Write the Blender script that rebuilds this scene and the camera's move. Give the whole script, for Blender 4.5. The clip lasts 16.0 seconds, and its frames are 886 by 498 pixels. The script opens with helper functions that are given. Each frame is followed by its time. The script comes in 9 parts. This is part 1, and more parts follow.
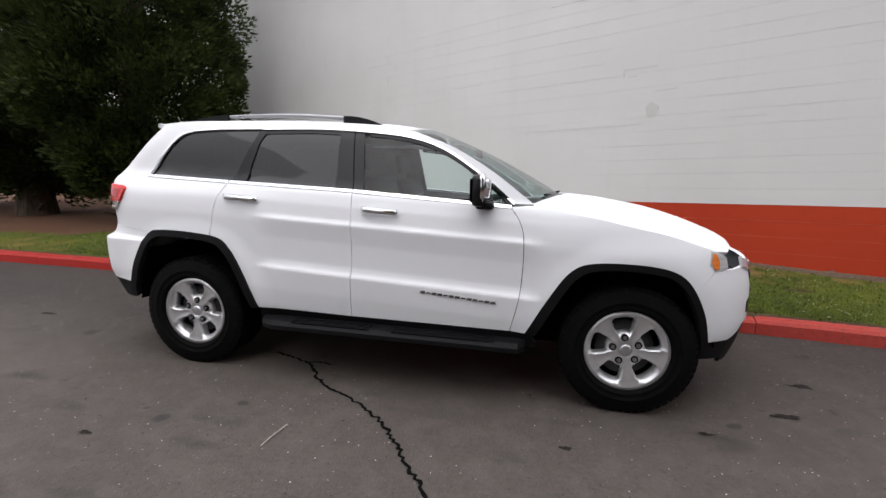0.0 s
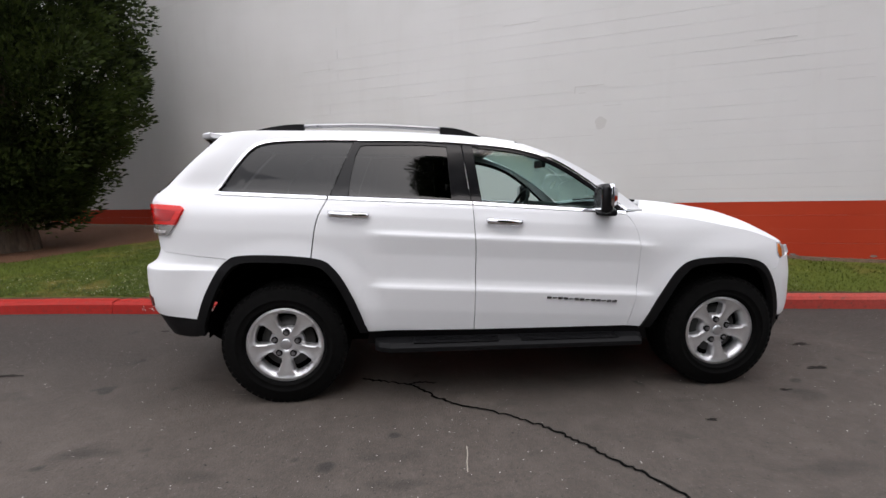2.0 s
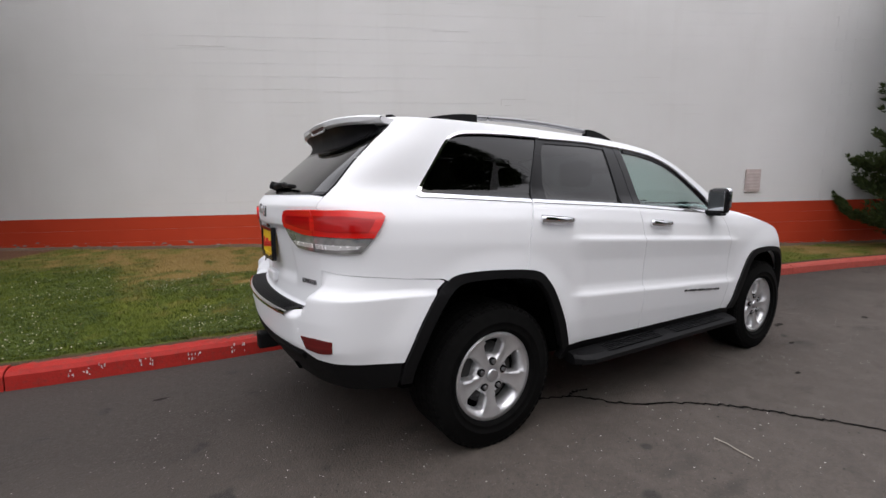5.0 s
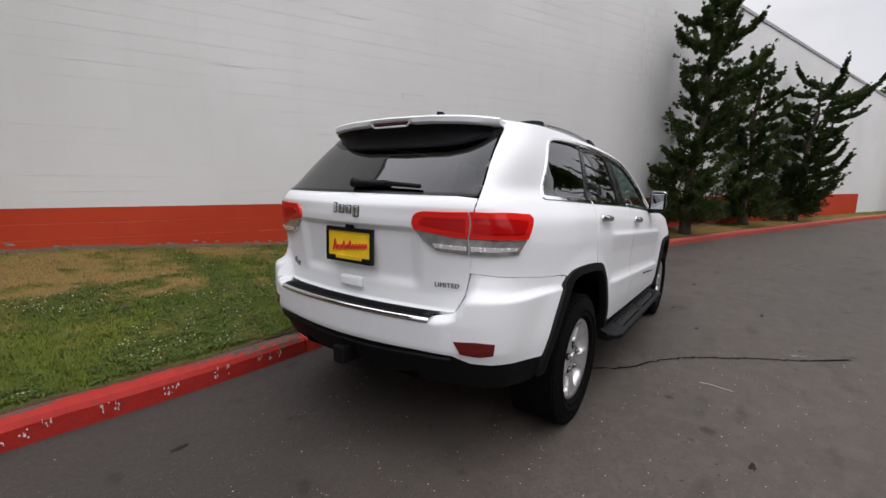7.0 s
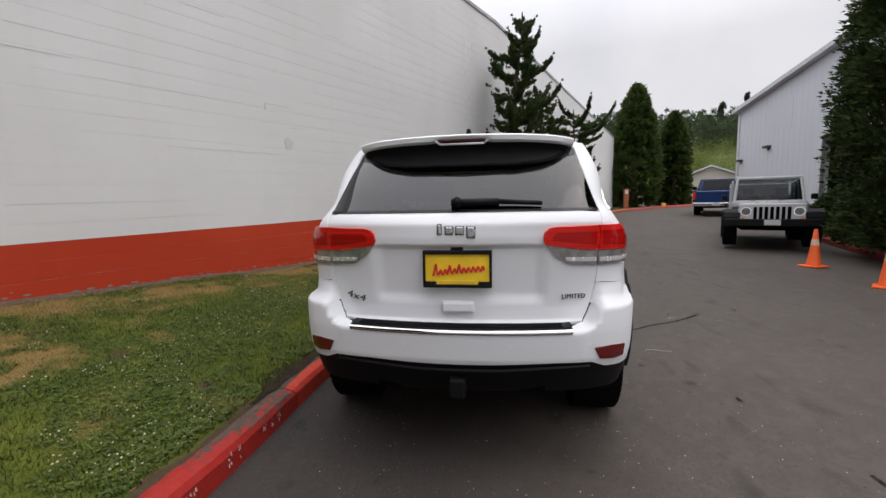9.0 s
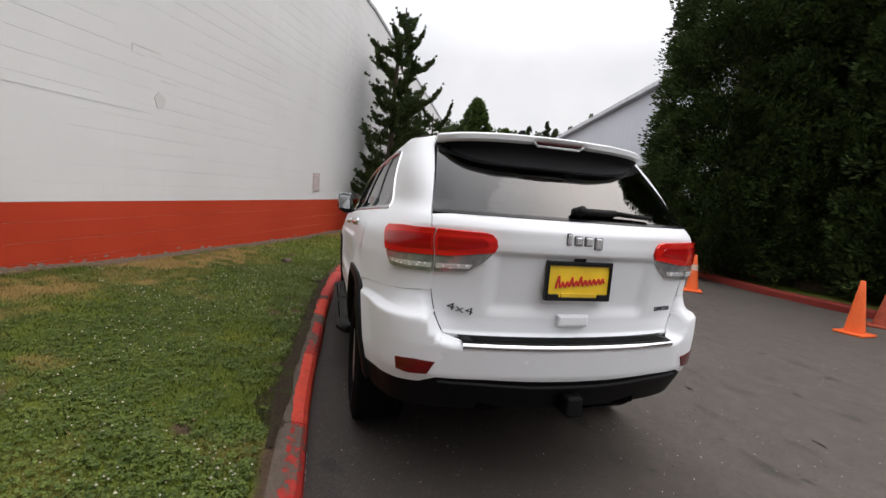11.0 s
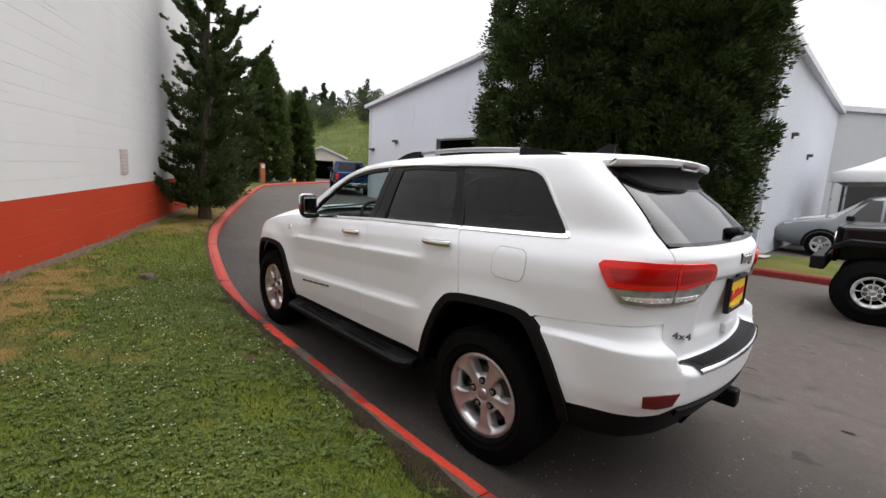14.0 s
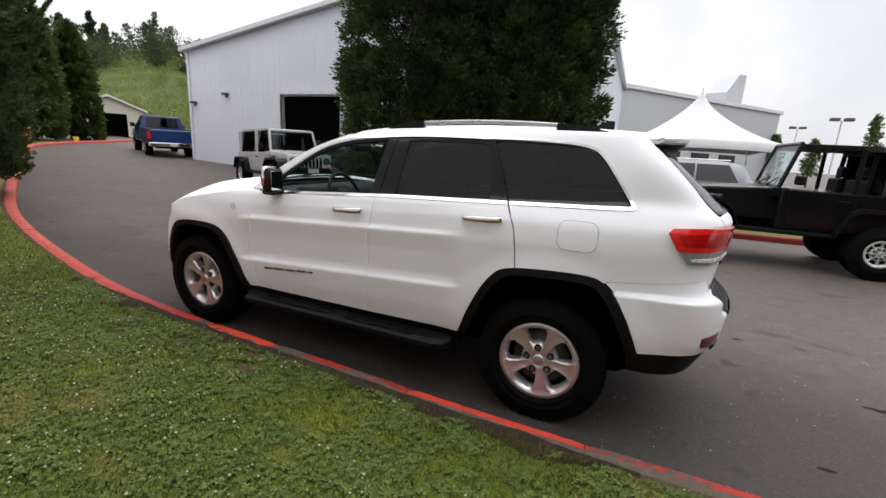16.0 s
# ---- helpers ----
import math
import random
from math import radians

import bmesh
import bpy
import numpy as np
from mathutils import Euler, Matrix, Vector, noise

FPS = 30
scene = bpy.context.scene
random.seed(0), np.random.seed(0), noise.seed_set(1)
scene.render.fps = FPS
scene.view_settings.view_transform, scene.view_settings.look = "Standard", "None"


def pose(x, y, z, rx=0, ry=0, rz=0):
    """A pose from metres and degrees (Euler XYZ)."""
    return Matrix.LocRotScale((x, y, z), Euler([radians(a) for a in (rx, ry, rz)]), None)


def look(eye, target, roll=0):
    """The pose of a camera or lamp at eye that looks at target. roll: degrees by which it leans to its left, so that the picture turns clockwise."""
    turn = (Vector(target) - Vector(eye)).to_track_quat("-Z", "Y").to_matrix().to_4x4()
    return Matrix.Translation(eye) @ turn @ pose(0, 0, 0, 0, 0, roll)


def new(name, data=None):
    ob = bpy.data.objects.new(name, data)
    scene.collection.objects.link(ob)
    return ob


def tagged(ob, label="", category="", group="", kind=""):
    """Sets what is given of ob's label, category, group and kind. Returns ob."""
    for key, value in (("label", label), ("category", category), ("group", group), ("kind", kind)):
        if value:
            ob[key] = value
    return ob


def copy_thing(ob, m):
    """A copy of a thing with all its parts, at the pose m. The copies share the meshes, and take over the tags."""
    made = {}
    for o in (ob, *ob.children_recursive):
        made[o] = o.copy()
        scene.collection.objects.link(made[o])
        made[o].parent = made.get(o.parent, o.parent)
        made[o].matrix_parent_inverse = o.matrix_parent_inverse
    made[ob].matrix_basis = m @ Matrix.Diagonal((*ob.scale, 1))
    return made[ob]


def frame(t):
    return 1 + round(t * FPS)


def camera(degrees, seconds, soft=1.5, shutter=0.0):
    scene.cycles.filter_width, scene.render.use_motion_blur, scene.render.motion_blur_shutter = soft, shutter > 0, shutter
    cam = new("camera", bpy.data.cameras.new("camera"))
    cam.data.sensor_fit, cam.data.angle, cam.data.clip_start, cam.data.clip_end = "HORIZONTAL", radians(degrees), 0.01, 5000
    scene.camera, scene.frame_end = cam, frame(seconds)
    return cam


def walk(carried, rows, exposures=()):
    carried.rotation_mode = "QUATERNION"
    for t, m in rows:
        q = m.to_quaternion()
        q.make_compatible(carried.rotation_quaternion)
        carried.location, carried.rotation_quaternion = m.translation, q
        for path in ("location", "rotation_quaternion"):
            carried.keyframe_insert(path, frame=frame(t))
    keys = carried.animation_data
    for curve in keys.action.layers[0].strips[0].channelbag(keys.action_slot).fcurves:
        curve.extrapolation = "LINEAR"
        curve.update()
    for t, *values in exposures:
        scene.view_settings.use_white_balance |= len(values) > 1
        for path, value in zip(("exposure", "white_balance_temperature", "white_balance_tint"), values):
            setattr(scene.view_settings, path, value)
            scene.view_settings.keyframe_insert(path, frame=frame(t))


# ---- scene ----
cam = camera(91.6, 16.0)
PATH = [
    (0, (0.837, -3.439, 1.328), (0.444, -1.503, 1.017), 1.4),
    (0.5, (0.452, -3.523, 1.321), (0.218, -1.561, 1.006), 2.3),
    (1, (0.092, -3.584, 1.341), (-0.059, -1.61, 1.059), 0.9),
    (1.5, (-0.301, -3.635, 1.349), (-0.285, -1.655, 1.068), 0.2),
    (2, (-0.691, -3.562, 1.34), (-0.526, -1.588, 1.065), -0.1),
    (2.5, (-1.042, -3.489, 1.347), (-0.746, -1.527, 1.101), 0.4),
    (3, (-1.411, -3.381, 1.354), (-0.926, -1.46, 1.075), 0.2),
    (3.5, (-1.769, -3.177, 1.356), (-1.19, -1.28, 1.1), -0.6),
    (4, (-2.122, -3.029, 1.341), (-1.414, -1.177, 1.085), 0.0),
    (4.5, (-2.455, -2.866, 1.34), (-1.586, -1.08, 1.1), 1.2),
    (4.7, (-2.597, -2.762, 1.319), (-1.665, -1.01, 1.071), 0.6),
    (6.8, (-3.814, -1.772, 1.316), (-2.245, -0.554, 1.087), 1.9),
    (7, (-3.905, -1.65, 1.351), (-2.284, -0.512, 1.072), 1.5),
    (7.5, (-4.11, -1.292, 1.339), (-2.358, -0.359, 1.093), 1.7),
    (8, (-4.278, -0.958, 1.359), (-2.435, -0.212, 1.145), 0.5),
    (8.5, (-4.422, -0.614, 1.364), (-2.487, -0.16, 1.135), 0.5),
    (9, (-4.412, -0.224, 1.363), (-2.443, 0.059, 1.153), -1.0),
    (9.2, (-4.387, -0.098, 1.38), (-2.409, 0.12, 1.184), -0.9),
    (11.3, (-4.011, 1.3, 1.361), (-2.126, 0.688, 1.094), 3.8),
    (11.5, (-3.943, 1.42, 1.403), (-2.077, 0.776, 1.081), 2.7),
    (12, (-3.791, 1.67, 1.456), (-1.951, 0.936, 1.176), 2.2),
    (12.5, (-3.582, 1.943, 1.489), (-1.821, 1.043, 1.189), 2.9),
    (13, (-3.398, 2.223, 1.516), (-1.733, 1.156, 1.221), 2.6),
    (13.5, (-3.198, 2.446, 1.548), (-1.632, 1.243, 1.23), 4.3),
    (14, (-2.917, 2.654, 1.552), (-1.491, 1.287, 1.24), 2.9),
    (14.5, (-2.682, 2.876, 1.563), (-1.407, 1.377, 1.21), 3.7),
    (15, (-2.433, 3.082, 1.576), (-1.314, 1.479, 1.153), 4.0),
    (15.5, (-2.121, 3.208, 1.566), (-1.178, 1.508, 1.096), 4.1),
    (16, (-1.839, 3.309, 1.568), (-1.066, 1.519, 1.121), 3.3),
]
EXPOSURES = [(0, 0.12, 6400, 13), (4.5, 0.02, 6400, 13), (7.0, -0.06, 6420, 12), (9.0, -0.06, 6450, 12), (11.5, 0.20, 6500, 11), (12.5, 0.31, 6500, 11), (16.0, 0.36, 6500, 11)]
walk(cam, [(t, look(eye, target, roll)) for t, eye, target, roll in PATH], EXPOSURES)

# ---- world, sun and exposure: a bright overcast sky ----
world = bpy.data.worlds.new("overcast_sky")
scene.world = world
world.use_nodes = True
wn, wl = world.node_tree.nodes, world.node_tree.links
sky = wn.new("ShaderNodeTexSky")
sky.sky_type = "NISHITA"
sky.sun_disc = False
sky.sun_elevation, sky.sun_rotation = radians(55), radians(160)
sky.air_density, sky.dust_density, sky.ozone_density = 1.0, 4.0, 1.0
clouds = wn.new("ShaderNodeTexNoise")
clouds.inputs["Scale"].default_value, clouds.inputs["Detail"].default_value = 2.2, 5
cramp = wn.new("ShaderNodeValToRGB")
cramp.color_ramp.elements[0].position, cramp.color_ramp.elements[0].color = 0.3, (4.7, 4.8, 5.05, 1)
cramp.color_ramp.elements[1].position, cramp.color_ramp.elements[1].color = 0.7, (6.9, 6.8, 6.8, 1)
mixsky = wn.new("ShaderNodeMix")
mixsky.data_type = "RGBA"
mixsky.inputs["Factor"].default_value = 0.9
wl.new(wn.new("ShaderNodeTexCoord").outputs["Generated"], clouds.inputs["Vector"])
wl.new(clouds.outputs["Fac"], cramp.inputs["Fac"])
wl.new(sky.outputs["Color"], mixsky.inputs[6])
wl.new(cramp.outputs["Color"], mixsky.inputs[7])
up = wn.new("ShaderNodeSeparateXYZ")
grade = wn.new("ShaderNodeMapRange")
grade.inputs["From Min"].default_value, grade.inputs["From Max"].default_value = 0.30, 0.95
grade.inputs["To Min"].default_value, grade.inputs["To Max"].default_value = 1.2, 4.0
overcast = wn.new("ShaderNodeVectorMath")
overcast.operation = "SCALE"
wl.new(wn["Texture Coordinate"].outputs["Generated"], up.inputs[0])
wl.new(up.outputs["Z"], grade.inputs["Value"])
wl.new(mixsky.outputs[2], overcast.inputs[0])
wl.new(grade.outputs["Result"], overcast.inputs["Scale"])
wl.new(overcast.outputs["Vector"], wn["Background"].inputs["Color"])
wn["Background"].inputs["Strength"].default_value = 0.113
sun = new("sun", bpy.data.lights.new("sun", "SUN"))
sun.data.energy, sun.data.angle, sun.data.color = 0.5, radians(50), (1, 0.97, 0.93)
sun.rotation_euler = (radians(35), 0, radians(-20))


# ---- materials ----
class Nodes:
    """A short way to write a node material."""

    def __init__(self, name):
        self.mat = bpy.data.materials.new(name)
        self.mat.use_nodes = True
        self.n, self.l = self.mat.node_tree.nodes, self.mat.node_tree.links
        self.bsdf = self.n["Principled BSDF"]
        self.out = self.n["Material Output"]
        self.pos = None

    def node(self, kind, **values):
        nd = self.n.new(kind)
        for key, value in values.items():
            nd.inputs[key].default_value = value
        return nd

    def link(self, a, b):
        self.l.new(a, b)

    def coords(self):
        if self.pos is None:
            self.pos = self.n.new("ShaderNodeNewGeometry").outputs["Position"]
        return self.pos

    def mapped(self, scale=(1, 1, 1), turn=(0, 0, 0), shift=(0, 0, 0)):
        m = self.n.new("ShaderNodeMapping")
        m.inputs["Scale"].default_value, m.inputs["Rotation"].default_value = scale, [radians(a) for a in turn]
        m.inputs["Location"].default_value = shift
        self.link(self.coords(), m.inputs["Vector"])
        return m.outputs["Vector"]

    def noise(self, scale, detail=4, rough=0.55, vector=None, distort=0.0):
        nd = self.node("ShaderNodeTexNoise", Scale=scale, Detail=detail, Roughness=rough, Distortion=distort)
        self.link(vector if vector is not None else self.coords(), nd.inputs["Vector"])
        return nd.outputs["Fac"]

    def voronoi(self, scale, vector=None, feature="F1"):
        nd = self.node("ShaderNodeTexVoronoi", Scale=scale)
        nd.feature = feature
        self.link(vector if vector is not None else self.coords(), nd.inputs["Vector"])
        return nd.outputs["Distance"]

    def ramp(self, fac, stops):
        nd = self.n.new("ShaderNodeValToRGB")
        els = nd.color_ramp.elements
        while len(els) < len(stops):
            els.new(0.5)
        for el, (at, col) in zip(els, stops):
            el.position = at
            el.color = (col, col, col, 1) if isinstance(col, (int, float)) else (*col, 1)
        self.link(fac, nd.inputs["Fac"])
        return nd.outputs["Color"]

    def mix(self, fac, a, b, kind="MIX"):
        nd = self.n.new("ShaderNodeMix")
        nd.data_type, nd.blend_type = "RGBA", kind
        for value, k in ((fac, 0), (a, 6), (b, 7)):
            sock = nd.inputs[k]
            if isinstance(value, (int, float)):
                sock.default_value = value if k == 0 else (value, value, value, 1)
            elif isinstance(value, tuple):
                sock.default_value = (*value, 1)
            else:
                self.link(value, sock)
        return nd.outputs[2]

    def math(self, kind, a, b=0.0):
        nd = self.n.new("ShaderNodeMath")
        nd.operation = kind
        for value, sock in ((a, nd.inputs[0]), (b, nd.inputs[1])):
            if isinstance(value, (int, float)):
                sock.default_value = value
            else:
                self.link(value, sock)
        return nd.outputs[0]

    def bump(self, height, strength=0.3, distance=0.01):
        nd = self.node("ShaderNodeBump", Strength=strength, Distance=distance)
        self.link(height, nd.inputs["Height"])
        self.link(nd.outputs["Normal"], self.bsdf.inputs["Normal"])

    def set(self, **values):
        for key, value in values.items():
            sock = self.bsdf.inputs[key.replace("_", " ")]
            if isinstance(value, tuple):
                sock.default_value = (*value, 1) if len(value) == 3 else value
            elif isinstance(value, (int, float)):
                sock.default_value = value
            else:
                self.link(value, sock)
        return self


def plain(name, color, rough=0.5, metal=0.0, vary=0.12, scale=8.0, **more):
    """A plain material whose colour and gloss vary a little."""
    m = Nodes(name)
    f = m.noise(scale, 3)
    dark = tuple(c * (1 - vary) for c in color)
    light = tuple(min(1, c * (1 + vary)) for c in color)
    m.set(Base_Color=m.ramp(f, [(0.3, dark), (0.7, light)]), Metallic=metal,
          Roughness=m.ramp(f, [(0.3, max(0.0, rough - 0.04)), (0.7, min(1, rough + 0.05))]), **more)
    return m.mat


def asphalt_material():
    m = Nodes("asphalt")
    fine, mid, big = m.noise(260, 2), m.noise(38, 4), m.noise(0.55, 5, 0.6)
    base = m.ramp(mid, [(0.3, (0.054, 0.0450, 0.0380)), (0.7, (0.103, 0.0868, 0.0740))])
    base = m.mix(m.ramp(big, [(0.35, 0.0), (0.7, 0.5)]), base, (0.046, 0.0385, 0.033))
    cloud = m.ramp(m.noise(6.5, 5, 0.65), [(0.45, 0.0), (0.75, 0.5)])
    base = m.mix(cloud, base, (0.120, 0.102, 0.088))
    # shade on the kerb side of the car painted in: asphalt darkens with y
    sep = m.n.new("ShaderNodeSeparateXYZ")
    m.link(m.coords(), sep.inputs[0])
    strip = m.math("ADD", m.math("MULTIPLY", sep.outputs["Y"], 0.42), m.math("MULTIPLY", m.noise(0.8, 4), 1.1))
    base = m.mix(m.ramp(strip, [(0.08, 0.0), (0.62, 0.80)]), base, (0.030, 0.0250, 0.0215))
    speck = m.ramp(m.voronoi(62), [(0.06, 1.0), (0.26, 0.0)])
    pick = m.ramp(m.noise(33, 2), [(0.46, 0.0), (0.62, 0.8)])
    base = m.mix(m.mix(1.0, speck, pick, "MULTIPLY"), base, (0.19, 0.165, 0.145))
    pit = m.ramp(m.voronoi(48), [(0.08, 0.85), (0.30, 0.0)])
    base = m.mix(m.mix(1.0, pit, m.ramp(m.noise(21, 3), [(0.48, 0.0), (0.64, 0.9)]), "MULTIPLY"), base, (0.016, 0.014, 0.013))
    crumbs = m.ramp(m.voronoi(24), [(0.03, 1.0), (0.085, 0.0)])
    some = m.ramp(m.noise(8, 3), [(0.55, 0.0), (0.66, 0.9)])
    base = m.mix(m.mix(1.0, crumbs, some, "MULTIPLY"), base, (0.30, 0.275, 0.245))
    oil = m.ramp(m.noise(1.7, 3, 0.5, m.mapped((1, 2.2, 1), (0, 0, 8))), [(0.60, 0.0), (0.74, 0.6)])
    base = m.mix(oil, base, (0.022, 0.020, 0.018))
    drops = m.ramp(m.noise(4.2, 2, 0.4), [(0.70, 0.0), (0.745, 0.7)])
    base = m.mix(drops, base, (0.018, 0.017, 0.016))
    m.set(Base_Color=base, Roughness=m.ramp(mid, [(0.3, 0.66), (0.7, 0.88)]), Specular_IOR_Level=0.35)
    m.bump(m.mix(0.5, fine, m.voronoi(90)), 0.7, 0.008)
    return m.mat


def kerb_material(name="red_kerb_paint", tone=1.0):
    """Red kerb paint over concrete: worn off along the inner top where feet and mower pass, faded pink further up the drive."""
    m = Nodes(name)
    sep = m.n.new("ShaderNodeSeparateXYZ")
    m.link(m.coords(), sep.inputs[0])
    chips = m.noise(26, 8, 0.72, m.mapped((0.7, 1, 1.6)))
    patches = m.noise(2.3, 4, 0.6)
    red = m.mix(m.noise(14, 4), (0.27 * tone, 0.011, 0.009), (0.38 * tone, 0.026, 0.018))
    fresh = m.n.new("ShaderNodeAttribute")
    fresh.attribute_name = "fresh"
    red = m.mix(fresh.outputs["Fac"], red, m.mix(m.noise(20, 5), (0.44, 0.030, 0.016), (0.56, 0.062, 0.034)))
    faded = m.mix(m.noise(30, 5), (0.36, 0.060, 0.045), (0.47, 0.115, 0.090))
    red = m.mix(m.ramp(m.math("MULTIPLY", sep.outputs["X"], 0.2), [(0.22, 0.0), (0.36, 0.18 * tone), (0.80, 0.5 * tone), (1.6, 0.85 * tone)]), red, faded)
    con = m.mix(m.noise(70, 5, 0.7), (0.038, 0.028, 0.021), (0.160, 0.126, 0.102))
    con = m.mix(m.ramp(m.noise(7, 5), [(0.45, 0.0), (0.7, 0.8)]), con, (0.060, 0.048, 0.036))
    inner = m.n.new("ShaderNodeAttribute")
    inner.attribute_name = "inner"
    wear = m.math("ADD", m.math("MULTIPLY", inner.outputs["Fac"], 0.30), m.math("MULTIPLY", m.math("SUBTRACT", patches, 0.5), 0.62))
    worn = m.ramp(m.math("ADD", m.math("MULTIPLY", m.math("SUBTRACT", chips, 0.5), 0.75), wear), [(0.155, 0.0), (0.215, 1.0)])
    dirt = m.ramp(m.noise(34, 6, 0.65), [(0.5, 0.0), (0.75, 0.5)])
    dirt = m.math("ADD", dirt, m.math("MULTIPLY", inner.outputs["Fac"], m.ramp(m.noise(12, 5), [(0.45, 0.0), (0.72, 0.6)])))
    m.set(Base_Color=m.mix(dirt, m.mix(worn, red, con), (0.060, 0.042, 0.030)), Roughness=m.ramp(worn, [(0, 0.6), (1, 0.9)]), Specular_IOR_Level=0.2)
    m.bump(m.mix(0.5, m.noise(60, 7, 0.65), m.mix(0.5, worn, m.voronoi(55))), 0.75, 0.007)
    return m.mat


def block_material(name, low, high, rough, flaw):
    """Thickly painted concrete block: soft paint marks, faint runs of dirt and pitted relief."""
    m = Nodes(name)
    oi = m.n.new("ShaderNodeObjectInfo").outputs["Random"]
    broad = m.noise(0.5, 3)
    base = m.mix(m.ramp(broad, [(0.35, 0.0), (0.65, 1.0)]), low, high)
    base = m.mix(m.math("MULTIPLY", oi, 0.05), base, tuple(c * 0.9 for c in low))
    runs = m.ramp(m.noise(3.0, 4, 0.6, m.mapped((1, 1, 0.12))), [(0.55, 0.0), (0.8, 0.22)])
    base = m.mix(runs, base, flaw)
    m.set(Base_Color=base, Roughness=rough, Specular_IOR_Level=0.2)
    m.bump(m.mix(0.4, m.noise(120, 3), m.noise(18, 4)), 0.22, 0.008)
    return m.mat


def dry_mask(m, name):
    at = m.n.new("ShaderNodeAttribute")
    at.attribute_name = name
    return at.outputs["Fac"]


def grass_material():
    m = Nodes("lawn_turf")
    fine = m.noise(55, 4)
    dry = m.ramp(m.math("ADD", dry_mask(m, "dry"), m.math("MULTIPLY", m.math("SUBTRACT", fine, 0.5), 0.5)), [(0.15, 0.0), (0.75, 1.0)])
    bare = m.ramp(m.math("ADD", dry_mask(m, "bare"), m.math("MULTIPLY", m.math("SUBTRACT", fine, 0.5), 0.4)), [(0.25, 0.0), (0.6, 1.0)])
    green = m.mix(m.noise(30, 4), (0.038, 0.054, 0.006), (0.112, 0.140, 0.017))
    moss = m.ramp(m.noise(1.6, 3), [(0.5, 0.0), (0.7, 0.5)])
    green = m.mix(moss, green, (0.145, 0.152, 0.018))
    straw = m.mix(m.noise(40, 3), (0.135, 0.088, 0.028), (0.265, 0.178, 0.062))
    base = m.mix(dry, green, straw)
    base = m.mix(bare, base, m.mix(fine, (0.036, 0.023, 0.014), (0.105, 0.066, 0.040)))
    base = m.mix(m.ramp(m.math("ADD", dry_mask(m, "mulch"), m.math("MULTIPLY", m.math("SUBTRACT", fine, 0.5), 0.4)), [(0.3, 0.0), (0.6, 1.0)]),
                 base, m.mix(m.noise(38, 5, 0.7), (0.050, 0.024, 0.014), (0.190, 0.098, 0.056)))
    m.set(Base_Color=base, Roughness=0.9, Specular_IOR_Level=0.2)
    m.bump(m.noise(110, 5), 0.8, 0.02)
    return m.mat


ASPHALT, KERB, GRASS = asphalt_material(), kerb_material(), grass_material()
# red toned down: tree shade over the island kerb is put into its paint
KERB_SHADED = kerb_material("shaded_kerb_paint", 0.5)
WALL_WHITE = block_material("white_block_paint", (0.645, 0.64, 0.63), (0.70, 0.695, 0.69), 0.6, (0.55, 0.535, 0.51))
WALL_RED = block_material("red_block_paint", (0.42, 0.040, 0.014), (0.48, 0.052, 0.019), 0.75, (0.31, 0.036, 0.018))
BLADE = Nodes("grass_blade")
BLADE.set(Base_Color=BLADE.mix(BLADE.ramp(dry_mask(BLADE, "dry"), [(0.2, 0.0), (0.8, 1.0)]), BLADE.ramp(BLADE.noise(9, 3), [(0.3, (0.033, 0.050, 0.006)), (0.75, (0.118, 0.146, 0.016))]), (0.245, 0.170, 0.056)),
          Roughness=0.6, Specular_IOR_Level=0.2)
BLADE = BLADE.mat


# ---- mesh helpers ----
def mesh_object(name, bm, material, parent=None, smooth=False):
    me = bpy.data.meshes.new(name)
    bm.to_mesh(me)
    bm.free()
    for mt in material if isinstance(material, (list, tuple)) else [material]:
        me.materials.append(mt)
    if smooth:
        me.shade_smooth()
    ob = new(name, me)
    if parent is not None:
        ob.parent = parent
    return ob


def part(name, bm, material, parent, label="", smooth=False):
    ob = mesh_object(name, bm, material, parent, smooth)
    return tagged(ob, label) if label else ob


def holder(name, m=None):
    ob = new(name)
    if m is not None:
        ob.matrix_world = m
    return ob


def add_box(bm, lo, hi, m=None, bevel=0.0):
    """Adds a box from corner lo to corner hi, its edges rounded by bevel."""
    c = [(a + b) / 2 for a, b in zip(lo, hi)]
    s = [abs(b - a) for a, b in zip(lo, hi)]
    mat = Matrix.Translation(c) @ Matrix.Diagonal((*s, 1))
    vs = bmesh.ops.create_cube(bm, size=1, matrix=mat)["verts"]
    if bevel:
        es = list({e for v in vs for e in v.link_edges})
        r = bmesh.ops.bevel(bm, geom=es, offset=bevel, segments=2, affect="EDGES", profile=0.5)
        vs = list({v for f in r["faces"] for v in f.verts} | {v for v in vs if v.is_valid})
    if m is not None:
        bmesh.ops.transform(bm, matrix=m, verts=vs)
    return vs


def box(lo, hi, m=None, bevel=0.0):
    bm = bmesh.new()
    add_box(bm, lo, hi, m, bevel)
    return bm


def add_tube(bm, a, b, r1, r2=None, n=12, caps=True):
    a, b = Vector(a), Vector(b)
    d = b - a
    m = Matrix.Translation((a + b) / 2) @ d.to_track_quat("Z", "Y").to_matrix().to_4x4()
    return bmesh.ops.create_cone(bm, cap_ends=caps, segments=n, radius1=r1, radius2=r1 if r2 is None else r2, depth=d.length, matrix=m)["verts"]


def tube(a, b, r1, r2=None, n=12):
    bm = bmesh.new()
    add_tube(bm, a, b, r1, r2, n)
    return bm


